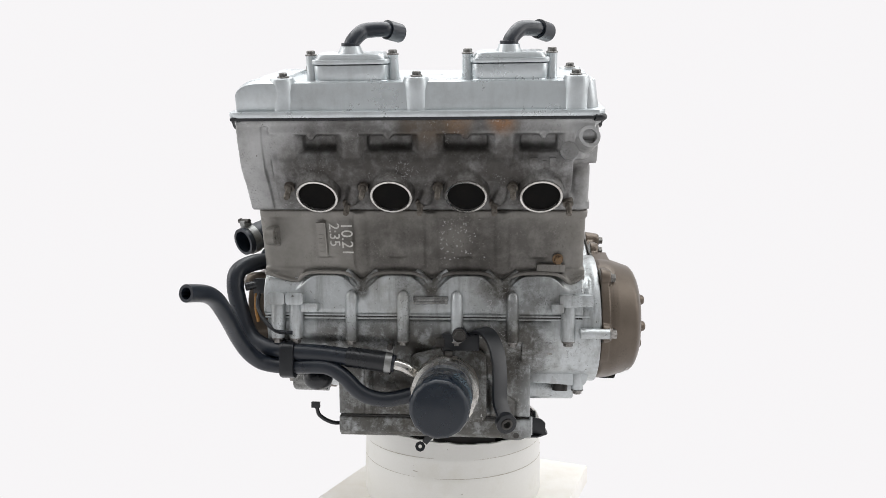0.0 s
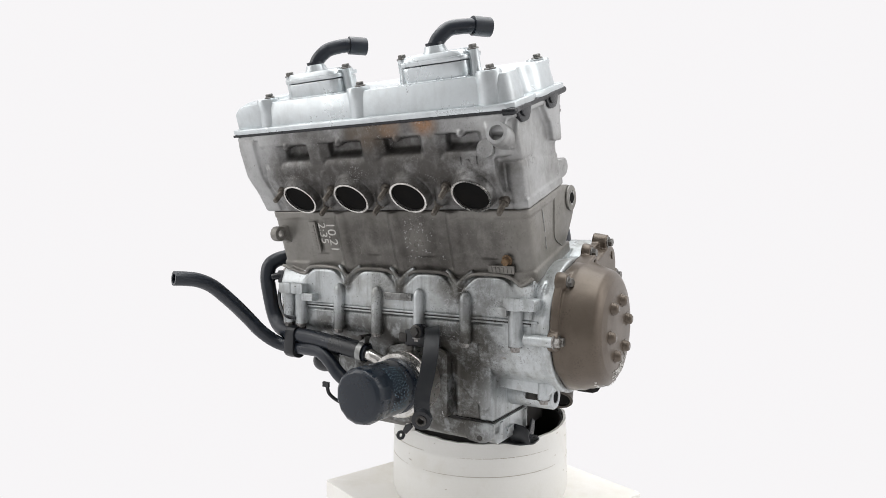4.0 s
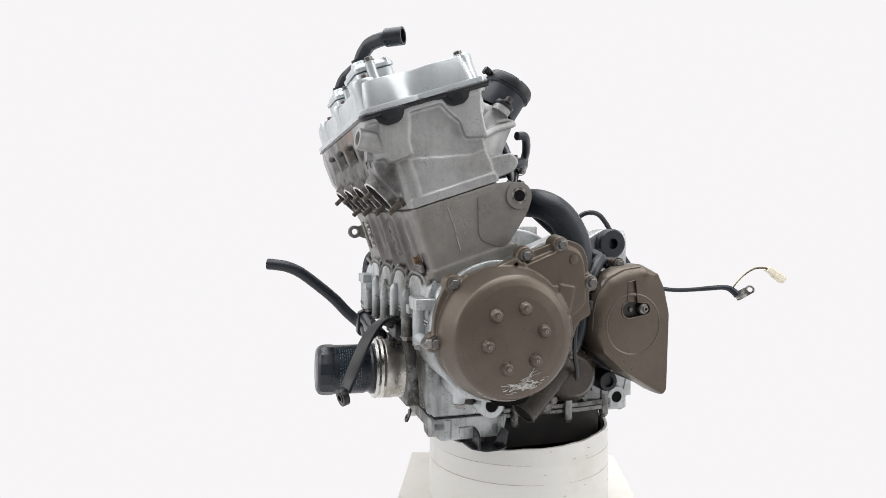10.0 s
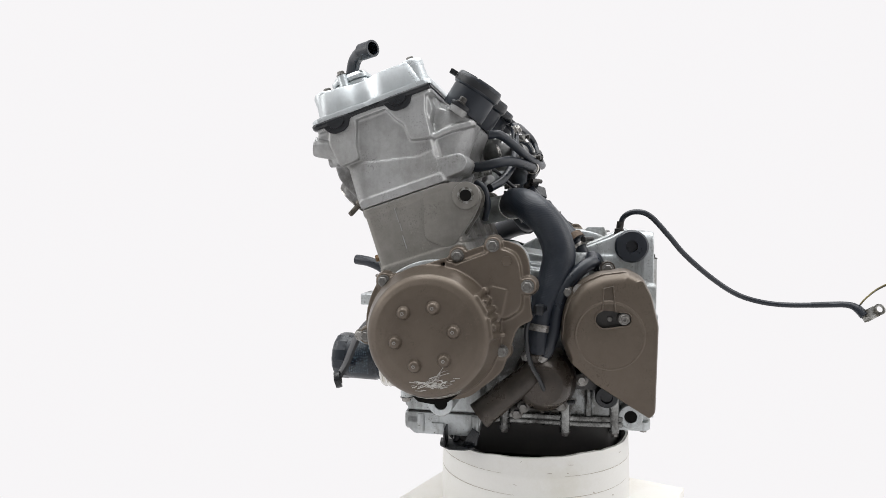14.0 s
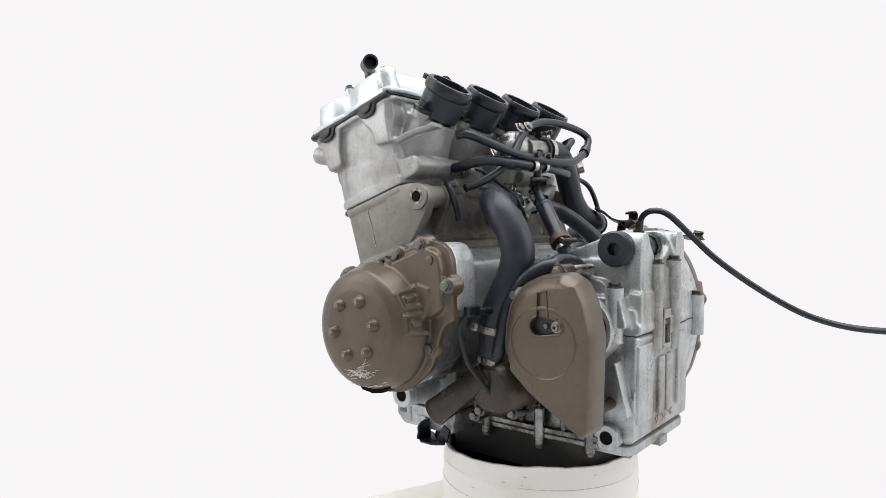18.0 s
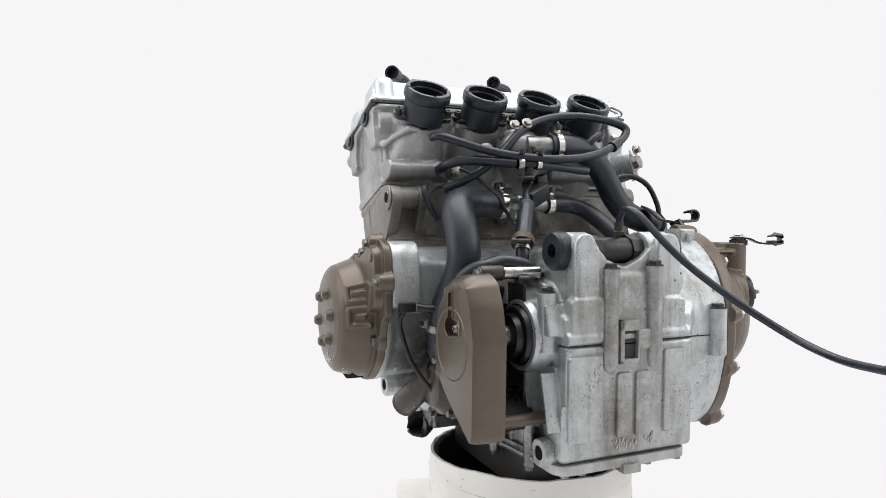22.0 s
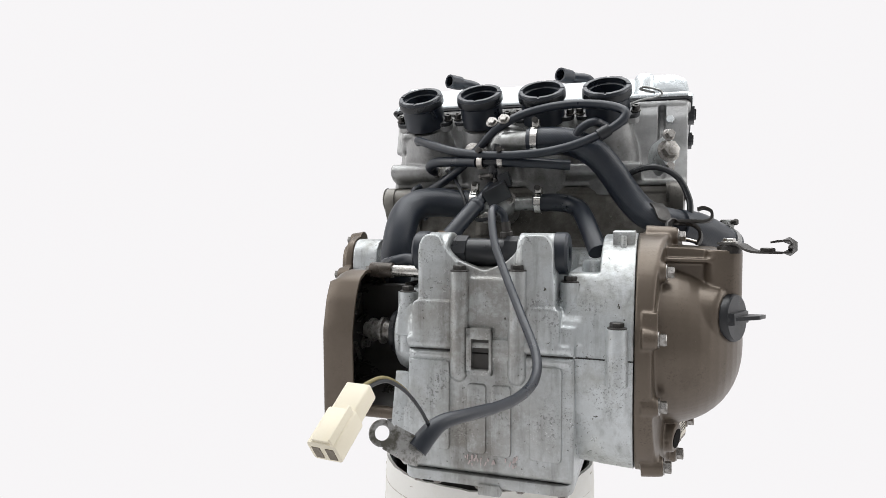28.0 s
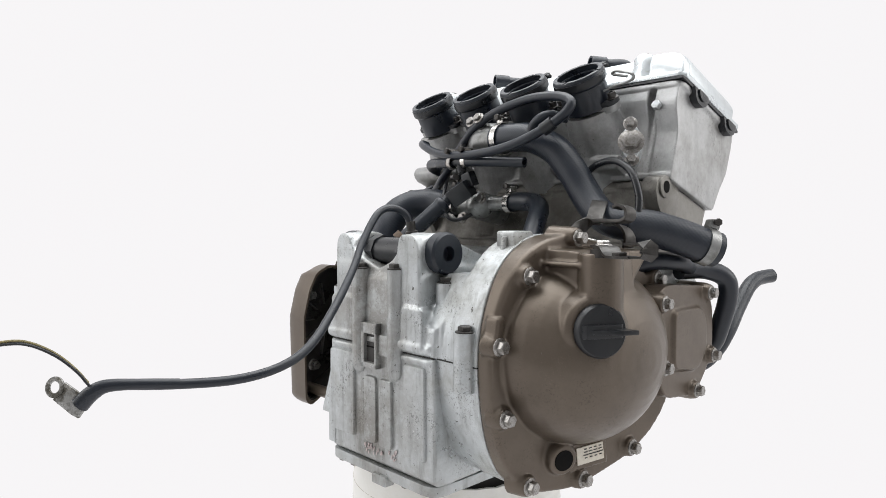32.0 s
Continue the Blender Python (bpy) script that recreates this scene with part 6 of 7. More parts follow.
def build_boots():
    for i, x in enumerate(BOOTS):
        c = v3(x, 0.0155, 0.381)
        m = Matrix.Translation(c) @ axes(BOOT_DIR)
        bm = B()
        lathe(bm, [(0.0305, -0.046), (0.0306, -0.038), (0.0308, -0.024), (0.0306, -0.0155), (0.0322, -0.0142), (0.0330, -0.0128), (0.0330, -0.0005), (0.0322, 0.0006),
                   (0.0285, 0.0006), (0.0280, -0.006), (0.0255, -0.0075), (0.0255, -0.014), (0.0240, -0.026), (0.0235, -0.044)], m, 40)
        boot = part("intake_boot", bm, RUBBER, engine, "black moulded rubber intake boot")
        bm = B()
        prism(bm, rounded([(-0.044, -0.013), (0.044, -0.013), (0.044, 0.013), (-0.044, 0.013)], 0.012), -0.0445, -0.0385, "z", m)
        part("flange", bm, BLACK, boot, bevel=0.001)
        for s in (-1, 1):
            q = m @ v3(s * 0.0385, 0, -0.0385)
            bolt(q, BOOT_DIR, boot, 0.0052, 0.008, "socket", mat=DARKSTEEL)
        bm = B()
        lathe(bm, [(0.0242, -0.027), (0.0236, -0.043), (0, -0.043)], m, 30)
        part("throat", bm, VOID, boot, "dark intake throat")
        # worn lip, then the clamp band
        for k in range(4):
            bm = B()
            a = [radians(k * 90 + 3 + 84 * j / 10) for j in range(11)]
            pts = [(0.0268 * math.cos(q), 0.0268 * math.sin(q)) for q in a] + [(0.0322 * math.cos(q), 0.0322 * math.sin(q)) for q in a[::-1]]
            prism(bm, pts, 0.0003, 0.0016, "z", m)
            part("lip_segment", bm, WORNRUBBER, boot, "worn flat lip segment", bevel=0.0004)
        bm = B()
        lathe(bm, [(0.0328, -0.012), (0.0341, -0.012), (0.0341, -0.003), (0.0328, -0.003)], m, 36, closed=True)
        mm = m @ Matrix.Rotation(radians(100 if i < 2 else 70), 4, "Z")
        if i >= 2 or i == 0:
            box(bm, (0.0393, 0, -0.0065), (0.010, 0.008, 0.007), mm)
            rod(bm, mm @ v3(0.0393, -0.010, -0.0065), mm @ v3(0.0393, 0.006, -0.0065), 0.003, n=10)
        part("clamp_band", bm, BLACK, boot, "black clamp band", bevel=0.0004)
    # bent wire clip by the last boot
    bm = B()
    tube(bm, [(-0.220, 0.005, 0.357), (-0.234, 0.003, 0.3615), (-0.250, 0.002, 0.3640), (-0.2600, 0.003, 0.3675), (-0.2585, 0.005, 0.3725), (-0.247, 0.006, 0.3765), (-0.2365, 0.0065, 0.3785), (-0.2325, 0.006, 0.3760), (-0.240, 0.005, 0.3735), (-0.252, 0.004, 0.3705)], 0.0017, 8, 6)
    part("wire_clip", bm, PIPE, engine, "bent grey wire clip")


def build_cooling():
    # thermostat housing between the intake stubs
    bm = B()
    ball(bm, (-0.052, 0.030, 0.302), (0.036, 0.030, 0.030), seg=20)
    rod(bm, (-0.050, 0.022, 0.300), (-0.048, 0.050, 0.313), 0.026, 0.019, 24)
    rod(bm, (-0.052, 0.050, 0.303), (-0.094, 0.0565, 0.303), 0.0155, n=22)
    part_ = part("thermostat_housing", bm, PIPE, engine, "cloudy alloy thermostat housing")
    for x, y, z in ((-0.034, 0.050, 0.333), (-0.052, 0.054, 0.336), (-0.066, 0.046, 0.286), (-0.034, 0.048, 0.280)):
        bolt((x, y, z), (0, 0.85, 0.5), part_, 0.0062, 0.006, mat=STEEL if z > 0.3 else DARKSTEEL)
    h = hose("radiator_hose", [(-0.088, 0.0565, 0.303), (-0.114, 0.0580, 0.3035), (-0.146, 0.0540, 0.3005), (-0.178, 0.0480, 0.284), (-0.200, 0.0445, 0.258), (-0.218, 0.043, 0.231),
                               (-0.238, 0.047, 0.208), (-0.258, 0.054, 0.197), (-0.276, 0.056, 0.192), (-0.296, 0.044, 0.188)], 0.0188, WOVEN, "thick black woven-imprint radiator hose", n=24)
    clamp(v3(-0.0987, 0.0580, 0.303), (-1, 0.06, 0), 0.0197, h)
    # elbow at the corner
    bm = B()
    tube(bm, [(-0.283, 0.056, 0.190), (-0.306, 0.034, 0.186), (-0.328, 0.008, 0.176), (-0.343, -0.012, 0.167), (-0.352, -0.025, 0.162)], 0.0205, 26, 6, hollow=0.0165, depth=0.02)
    b2 = part("hose_end", bm, WOVEN, h, "open ribbed hose end")
    clamp(v3(-0.3445, -0.0142, 0.1660), (-0.55, -0.78, -0.33), 0.0207, b2, mat=PIPE, wide=0.012)
    # sheet bracket holding it
    bm = B()
    # foot at the cover bolt, plate over the hose, curled hook
    strip(bm, curve_points([v3(-0.2765, 0.146, 0.1800), v3(-0.2735, 0.136, 0.1830), v3(-0.272, 0.126, 0.1880), v3(-0.277, 0.114, 0.1935), v3(-0.296, 0.110, 0.1945), v3(-0.3135, 0.110, 0.1945), v3(-0.3200, 0.109, 0.1985),
                        v3(-0.3195, 0.109, 0.2065), v3(-0.3110, 0.109, 0.2105), v3(-0.3040, 0.109, 0.2085)], 5), 0.0085, v3(0.1, 1, 0.1))
    strip(bm, curve_points([v3(-0.283, 0.104, 0.1930), v3(-0.296, 0.099, 0.1915), v3(-0.306, 0.094, 0.1850), v3(-0.309, 0.090, 0.1750), v3(-0.306, 0.088, 0.1660)], 4), 0.0075, v3(0.2, 1, 0.3))
    strip(bm, curve_points([v3(-0.276, 0.112, 0.1925), v3(-0.268, 0.096, 0.196), v3(-0.262, 0.080, 0.2090), v3(-0.256, 0.066, 0.2170)], 4), 0.0090, v3(1, 0.3, 0.2))
    bracket = part("hose_bracket", bm, DARKSTEEL, engine, "bent dark sheet hose bracket", bevel=0.0004)
    bm = B()
    tube(bm, [(-0.281, 0.140, 0.1760), (-0.292, 0.132, 0.1740), (-0.302, 0.122, 0.1710)], 0.0016, 8, 4)
    part("wire_tail", bm, BRIGHT, bracket, "thin bright wire tail")
    # right-hand hose to the pump
    h = hose("pump_hose", [(-0.004, 0.052, 0.2185), (0.016, 0.054, 0.2190), (0.040, 0.060, 0.2210), (0.064, 0.0745, 0.2180), (0.0765, 0.0930, 0.2060), (0.0790, 0.1110, 0.1840), (0.0800, 0.1220, 0.1550), (0.083, 0.1195, 0.128),
                           (0.092, 0.109, 0.098), (0.100, 0.099, 0.070), (0.1045, 0.0955, 0.018)], 0.0195, WOVEN, "thick black woven-imprint pump hose", n=24,
             radii=[0.0195, 0.0198, 0.0205, 0.0212, 0.0215, 0.0218, 0.0222, 0.0222, 0.0208, 0.0180, 0.0145])
    clamp(v3(-0.0098, 0.0515, 0.2180), (1, 0.05, 0.03), 0.0198, h)
    clamp(v3(0.1030, 0.0965, 0.0530), (0.1, -0.15, -1), 0.0166, h, mat=STEEL)
    bm = B()
    rod(bm, (0.004, 0.052, 0.218), (-0.045, 0.046, 0.218), 0.0152, n=22)
    rod(bm, (-0.040, 0.046, 0.217), (-0.045, 0.00, 0.208), 0.020, n=20)
    ball(bm, (-0.046, 0.045, 0.217), (0.024, 0.020, 0.019))
    w = part("water_outlet", bm, PIPE, engine, "alloy water outlet elbow")
    bolt((-0.062, 0.058, 0.226), (0, 1, 0.1), w, 0.006, 0.006)
    bolt((-0.030, 0.062, 0.199), (0, 1, 0.1), w, 0.006, 0.006)
    h = hose("bypass_hose", [(-0.092, 0.0400, 0.2190), (-0.116, 0.0385, 0.2205), (-0.140, 0.0410, 0.2180), (-0.157, 0.0520, 0.2100), (-0.168, 0.0720, 0.1950), (-0.178, 0.0930, 0.1760), (-0.188, 0.110, 0.156)], 0.0125, RUBBER, "black rubber bypass hose")
    clamp(v3(-0.0995, 0.0400, 0.2192), (-1, 0.05, 0), 0.0130, h)
    bm = B()
    rod(bm, (-0.050, 0.045, 0.218), (-0.096, 0.040, 0.219), 0.0098, n=18)
    part("hose_nipple", bm, PIPE, w)
    # ignition pick-up block
    bm = B()
    box(bm, (0, 0, 0), (0.034, 0.020, 0.024), Matrix.Translation((-0.050, 0.086, 0.232)) @ pose(0, 0, 0, -20, 28, 8))
    box(bm, (0, 0, 0), (0.016, 0.014, 0.020), Matrix.Translation((-0.060, 0.080, 0.250)) @ pose(0, 0, 0, -10, 18, 0))
    part("plug_block", bm, BLACK, engine, "black plastic connector block", bevel=0.0018)


def build_small_hoses():
    hose("vacuum_hose", [(0.0855, 0.026, 0.312), (0.080, 0.040, 0.3125), (0.055, 0.054, 0.304), (0.020, 0.068, 0.293), (-0.020, 0.080, 0.2855), (-0.066, 0.088, 0.2825), (-0.115, 0.090, 0.285),
                         (-0.155, 0.086, 0.294), (-0.190, 0.079, 0.309), (-0.2100, 0.074, 0.322), (-0.2170, 0.070, 0.334), (-0.2050, 0.064, 0.343), (-0.180, 0.056, 0.3495), (-0.145, 0.050, 0.3525),
                         (-0.105, 0.0455, 0.3495), (-0.070, 0.048, 0.3395), (-0.040, 0.052, 0.322), (-0.015, 0.054, 0.296), (0.010, 0.050, 0.272), (0.040, 0.040, 0.252), (0.066, 0.026, 0.240)],
         0.0060, RUBBER, "thin black looping vacuum hose", n=12, per=6)
    bm = B()
    lathe(bm, [(0.0085, -0.008), (0.0085, 0.008)], Matrix.Translation((-0.190, 0.079, 0.309)) @ axes((-0.8, -0.2, 0.5)), 14)
    part("hose_joiner", bm, BLACK, engine)
    h = hose("breather_hose", [(0.064, -0.006, 0.2690), (0.066, 0.014, 0.2700), (0.064, 0.034, 0.2750), (0.046, 0.052, 0.2790), (0.012, 0.068, 0.2775), (-0.020, 0.079, 0.2750)], 0.0071, RUBBER, "black rubber breather hose", n=14)
    clamp(v3(-0.027, 0.0798, 0.2745), (-1, 0.2, 0), 0.0078, h, mat=COOLER, wide=0.008)
    h = hose("breather_hose", [(-0.050, 0.083, 0.2745), (-0.075, 0.081, 0.2735), (-0.110, 0.076, 0.2715), (-0.130, 0.0725, 0.2700), (-0.1465, 0.0695, 0.2690)], 0.0068, RUBBER, "short black rubber breather hose with a cut end", n=14, hollow=0.004, depth=0.01)
    clamp(v3(-0.054, 0.0812, 0.275), (-1, 0, 0), 0.0074, h, mat=COOLER, wide=0.007)
    bm = B()
    rod(bm, (-0.022, 0.078, 0.275), (-0.058, 0.081, 0.275), 0.0068, n=14)
    rod(bm, (-0.042, 0.080, 0.268), (-0.0475, 0.0790, 0.299), 0.0050, n=12)
    rod(bm, (-0.042, 0.080, 0.275), (-0.0440, 0.0740, 0.246), 0.0060, n=12)
    part("tee_joint", bm, BLACK, engine, "black plastic tee joint")
    h = hose("drain_tube", [(-0.0455, 0.0715, 0.2520), (-0.0420, 0.0760, 0.2430), (-0.0340, 0.0870, 0.2300), (-0.0245, 0.1005, 0.2140)], 0.0074, RUBBER, "black drain tube", n=14)
    clamp(v3(-0.0435, 0.0740, 0.2465), (0.3, 0.4, -0.8), 0.0079, h, mat=DARKSTEEL, wide=0.006)
    bm = B()
    rod(bm, (-0.0255, 0.0990, 0.2160), (0.0030, 0.1400, 0.1710), 0.0110, n=20)
    rod(bm, (0.0030, 0.1400, 0.1710), (0.0075, 0.1465, 0.1640), 0.0132, n=20)
    lathe(bm, [(0.0075, -0.004), (0.0102, -0.003), (0.0118, 0.0), (0.0118, 0.004), (0.0110, 0.006)], Matrix.Translation((-0.0262, 0.0980, 0.2171)) @ axes((0.43, 0.61, -0.67)), 20)
    v = part("check_valve", bm, RUBBER, engine, "fat black check valve")
    bm = B()
    lathe(bm, [(0.0134, -0.005), (0.0150, -0.005), (0.0150, 0.005), (0.0134, 0.005)], Matrix.Translation((0.0052, 0.1432, 0.1676)) @ axes((0.43, 0.61, -0.67)), 20, closed=True)
    part("rusty_band", bm, surface("rusty_brown_band", (0.11, 0.075, 0.05), (0.06, 0.045, 0.035), 0.6, 0.4, stain=120), v, "rusty brown band")
    hose("drain_tube", [(0.0065, 0.1450, 0.1655), (0.0100, 0.1510, 0.1570), (0.0130, 0.1560, 0.1450), (0.0145, 0.1590, 0.1300)], 0.0088, RUBBER, "black drain tube", n=14)
    clamp(v3(0.0098, 0.1505, 0.1580), (0.4, 0.6, -0.9), 0.0090, v, mat=COOLER, wide=0.005)
    # left-hand loop, thin leads
    hose("cable", [(-0.205, 0.030, 0.246), (-0.228, 0.034, 0.262), (-0.256, 0.038, 0.266), (-0.282, 0.044, 0.252), (-0.296, 0.050, 0.224), (-0.298, 0.054, 0.204)], 0.0042, BLACK, "thin black cable", n=10)
    hose("cable", [(0.0460, 0.020, 0.2680), (0.0354, 0.030, 0.2665), (0.0200, 0.046, 0.2520), (0.0030, 0.068, 0.2300), (-0.0080, 0.0760, 0.2060), (-0.0200, 0.0740, 0.1960), (-0.0340, 0.0660, 0.1980), (-0.0440, 0.056, 0.2050)], 0.0026, BLACK, "thin black cable", n=10)
    hose("cable", [(0.088, 0.010, 0.247), (0.095, 0.022, 0.238), (0.088, 0.026, 0.216), (0.0735, 0.0205, 0.197)], 0.0046, RUBBER, "short black tube", n=10)
    hose("cable", [(-0.190, 0.040, 0.322), (-0.176, 0.062, 0.326), (-0.158, 0.066, 0.316), (-0.150, 0.062, 0.300)], 0.0058, RUBBER, "short black tube", n=12)
    hose("overflow_tube", [(0.002, 0.178, 0.126), (0.022, 0.174, 0.139), (0.048, 0.167, 0.1435), (0.070, 0.168, 0.1385), (0.082, 0.158, 0.1345), (0.0925, 0.1435, 0.1225), (0.0985, 0.130, 0.103), (0.1035, 0.1215, 0.0811), (0.1065, 0.1165, 0.050), (0.1070, 0.111, 0.030), (0.105, 0.104, 0.014), (0.103, 0.097, 0.003)], 0.0092, RUBBER, "black overflow tube", n=14)
    for x, y, z in ((0.0640, 0.000, 0.268), (0.0477, 0.0215, 0.2672)):
        bm = B()
        rod(bm, (x, y - 0.02, z - 0.006), (x, y + 0.004, z + 0.001), 0.0078, n=14)
        part("hose_nipple", bm, PIPE_WORN, engine, "worn alloy hose nipple", bevel=0.001)


def build_pump():
    bm = B()
    m = Matrix.Translation((0, 0.104, -0.022)) @ SIDE
    lathe(bm, [(0.043, 0.05), (0.043, 0.088), (0.040, 0.094), (0.036, 0.108), (0.026, 0.118), (0.0, 0.120)], m, 40)
    rod(bm, (0.098, 0.098, -0.012), (0.1045, 0.0945, 0.020), 0.0120, n=20)
    rod(bm, (0.106, 0.094, -0.004), (0.124, 0.024, -0.062), 0.0165, 0.0185, 26)
    pump = part("water_pump", bm, OILYBROWN, engine, "brown cast water pump", bevel=0.001)
    bm = B()
    d = v3(0.018, -0.070, -0.058).normalized()
    m = Matrix.Translation((0.1245, 0.022, -0.0637)) @ axes(d)
    lathe(bm, [(0.0185, -0.004), (0.0190, 0.002), (0.0150, 0.002), (0.0145, -0.02), (0, -0.02)], m, 28)
    part("open_nozzle", bm, OILYBROWN, pump, "open pump nozzle")
    bm = B()
    lathe(bm, [(0.0148, 0.0005), (0.0143, -0.019), (0, -0.019)], m, 24)
    part("nozzle_bore", bm, VOID, pump)
    clamp(v3(0.1045, 0.1015, 0.0135), (-0.1, -0.4, -0.9), 0.0095, pump, mat=STEEL, wide=0.008)
    for y, z in ((0.077, -0.057), (0.068, -0.066), (0.128, -0.052), (0.082, 0.012)):
        bm = B()
        rod(bm, (0.06, y, z), (0.098, y, z), 0.0085, n=14)
        part("bolt_boss", bm, OILYBROWN if y < 0.09 else ALU, pump)
        bolt((0.098, y, z), (1, 0, 0), pump, 0.0060, 0.008, mat=BOLTGREY)
    bm = B()
    m = Matrix.Translation((0, 0.1885, -0.0480)) @ SIDE
    lathe(bm, [(0.0155, 0.02), (0.0155, 0.060), (0.0140, 0.063), (0.0085, 0.063), (0.0080, 0.058), (0, 0.058)], m, 28)
    part("rubber_plug", bm, BLACK, engine, "round black rubber plug")
    # harness from the generator
    hose("wire_harness", [(0.135, 0.096, 0.082), (0.118, 0.102, 0.080), (0.096, 0.108, 0.082), (0.075, 0.112, 0.086)], 0.0058, BLACK, "black taped wire harness", n=10)
    hose("wire_harness", [(0.150, 0.093, 0.079), (0.1545, 0.086, 0.066), (0.1520, 0.084, 0.048), (0.1423, 0.0884, 0.015), (0.128, 0.100, -0.012), (0.104, 0.1116, -0.044), (0.095, 0.122, -0.0505), (0.086, 0.145, -0.050)], 0.0032, BLACK, "thin black wire", n=8)
    for k, col in enumerate(((0.55, 0.42, 0.05), (0.50, 0.50, 0.45), (0.03, 0.20, 0.14))):
        bm = B()
        tube(bm, [(0.150, 0.099, 0.083 - 0.003 * k), (0.142, 0.101, 0.082 - 0.002 * k), (0.134, 0.099, 0.080)], 0.0014, 6, 4)
        part("coloured_lead", bm, surface("lead_insulation_" + "abc"[k], col, tuple(c * 0.7 for c in col), 0.45, stain=80, grain_bump=0), engine, "thin coloured lead")


build_boots()
build_cooling()
build_small_hoses()
build_pump()


# ---------------------------------------------------------------- front: oil filter, cooler hoses, brackets
def build_filter():
    ax = Matrix.Translation((-0.039, 0, -0.033)) @ axes((-0.012, -1, 0.030))
    bm = B()
    lathe(bm, [(0.047, 0.085), (0.047, 0.104), (0.0445, 0.108), (0.0435, 0.124), (0.0445, 0.126), (0.0440, 0.138), (0.041, 0.141), (0.0, 0.141)], ax, 44)
    cooler = part("oil_cooler", bm, COOLER, engine, "dull silver ring-shaped oil cooler")
    bm = B()
    for h in (0.143, 0.1505):
        lathe(bm, [(0.036, h - 0.0037), (0.0430, h - 0.0037), (0.0448, h), (0.0430, h + 0.0037), (0.036, h + 0.0037)], ax, 44, closed=True)
    part("chrome_ring", bm, BRIGHT, cooler, "bright double chrome ring")
    bm = B()
    lathe(bm, [(0.0, 0.150), (0.0375, 0.152), (0.0375, 0.158), (0.0345, 0.161), (0.0345, 0.165), (0.0362, 0.168), (0.0362, 0.2265), (0.0350, 0.2325), (0.0310, 0.2365), (0.0150, 0.238), (0.0, 0.2382)], ax, 44)
    filt = part("oil_filter", bm, FILTER, engine, "glossy black spin-on oil filter")
    bm = B()
    lathe(bm, [(0.0300, 0.2120), (0.0371, 0.2140), (0.0371, 0.2270), (0.0352, 0.2340), (0.0310, 0.2374), (0.0150, 0.2388), (0, 0.2390)], ax, 15)
    part("fluted_end", bm, FILTER, filt, "fluted black filter end", bevel=0.0010, sharp=20)
    rng = random.Random(3)
    bm = B()
    for row in range(10):
        h = 0.176 + row * 0.0033
        a = radians(-36)
        while a < radians(64):
            w = rng.uniform(0.03, 0.14)
            if rng.random() < 0.85:
                am = a + w / 2
                mm = ax @ Matrix.Rotation(am, 4, "Z") @ Matrix.Translation((0.0363, 0, h))
                box(bm, (0, 0, 0), (0.0005, w * 0.028 * 0.8, 0.0010), mm)
            a += w + 0.03
    tagged(part("label_print", bm, LABELINK, filt, "pale blue unreadable label print"), kind="stuff")
    # mounting pad and small fittings
    bm = B()
    prism(bm, rounded([(-0.090, -0.078), (0.014, -0.078), (0.014, 0.018), (-0.03, 0.026), (-0.090, 0.014)], 0.012), -0.112, -0.09, "y")
    part("filter_pad", bm, ALU, engine, "cast filter mounting pad", bevel=0.002)
    bm = B()
    rod(bm, (-0.040, -0.118, 0.016), (-0.047, -0.126, 0.032), 0.004, n=10)
    box(bm, (-0.048, -0.127, 0.033), (0.012, 0.004, 0.012))
    box(bm, (-0.036, -0.128, 0.018), (0.010, 0.004, 0.008))
    part("cooler_catch", bm, DARKSTEEL, cooler, "small oily catch", bevel=0.0006)


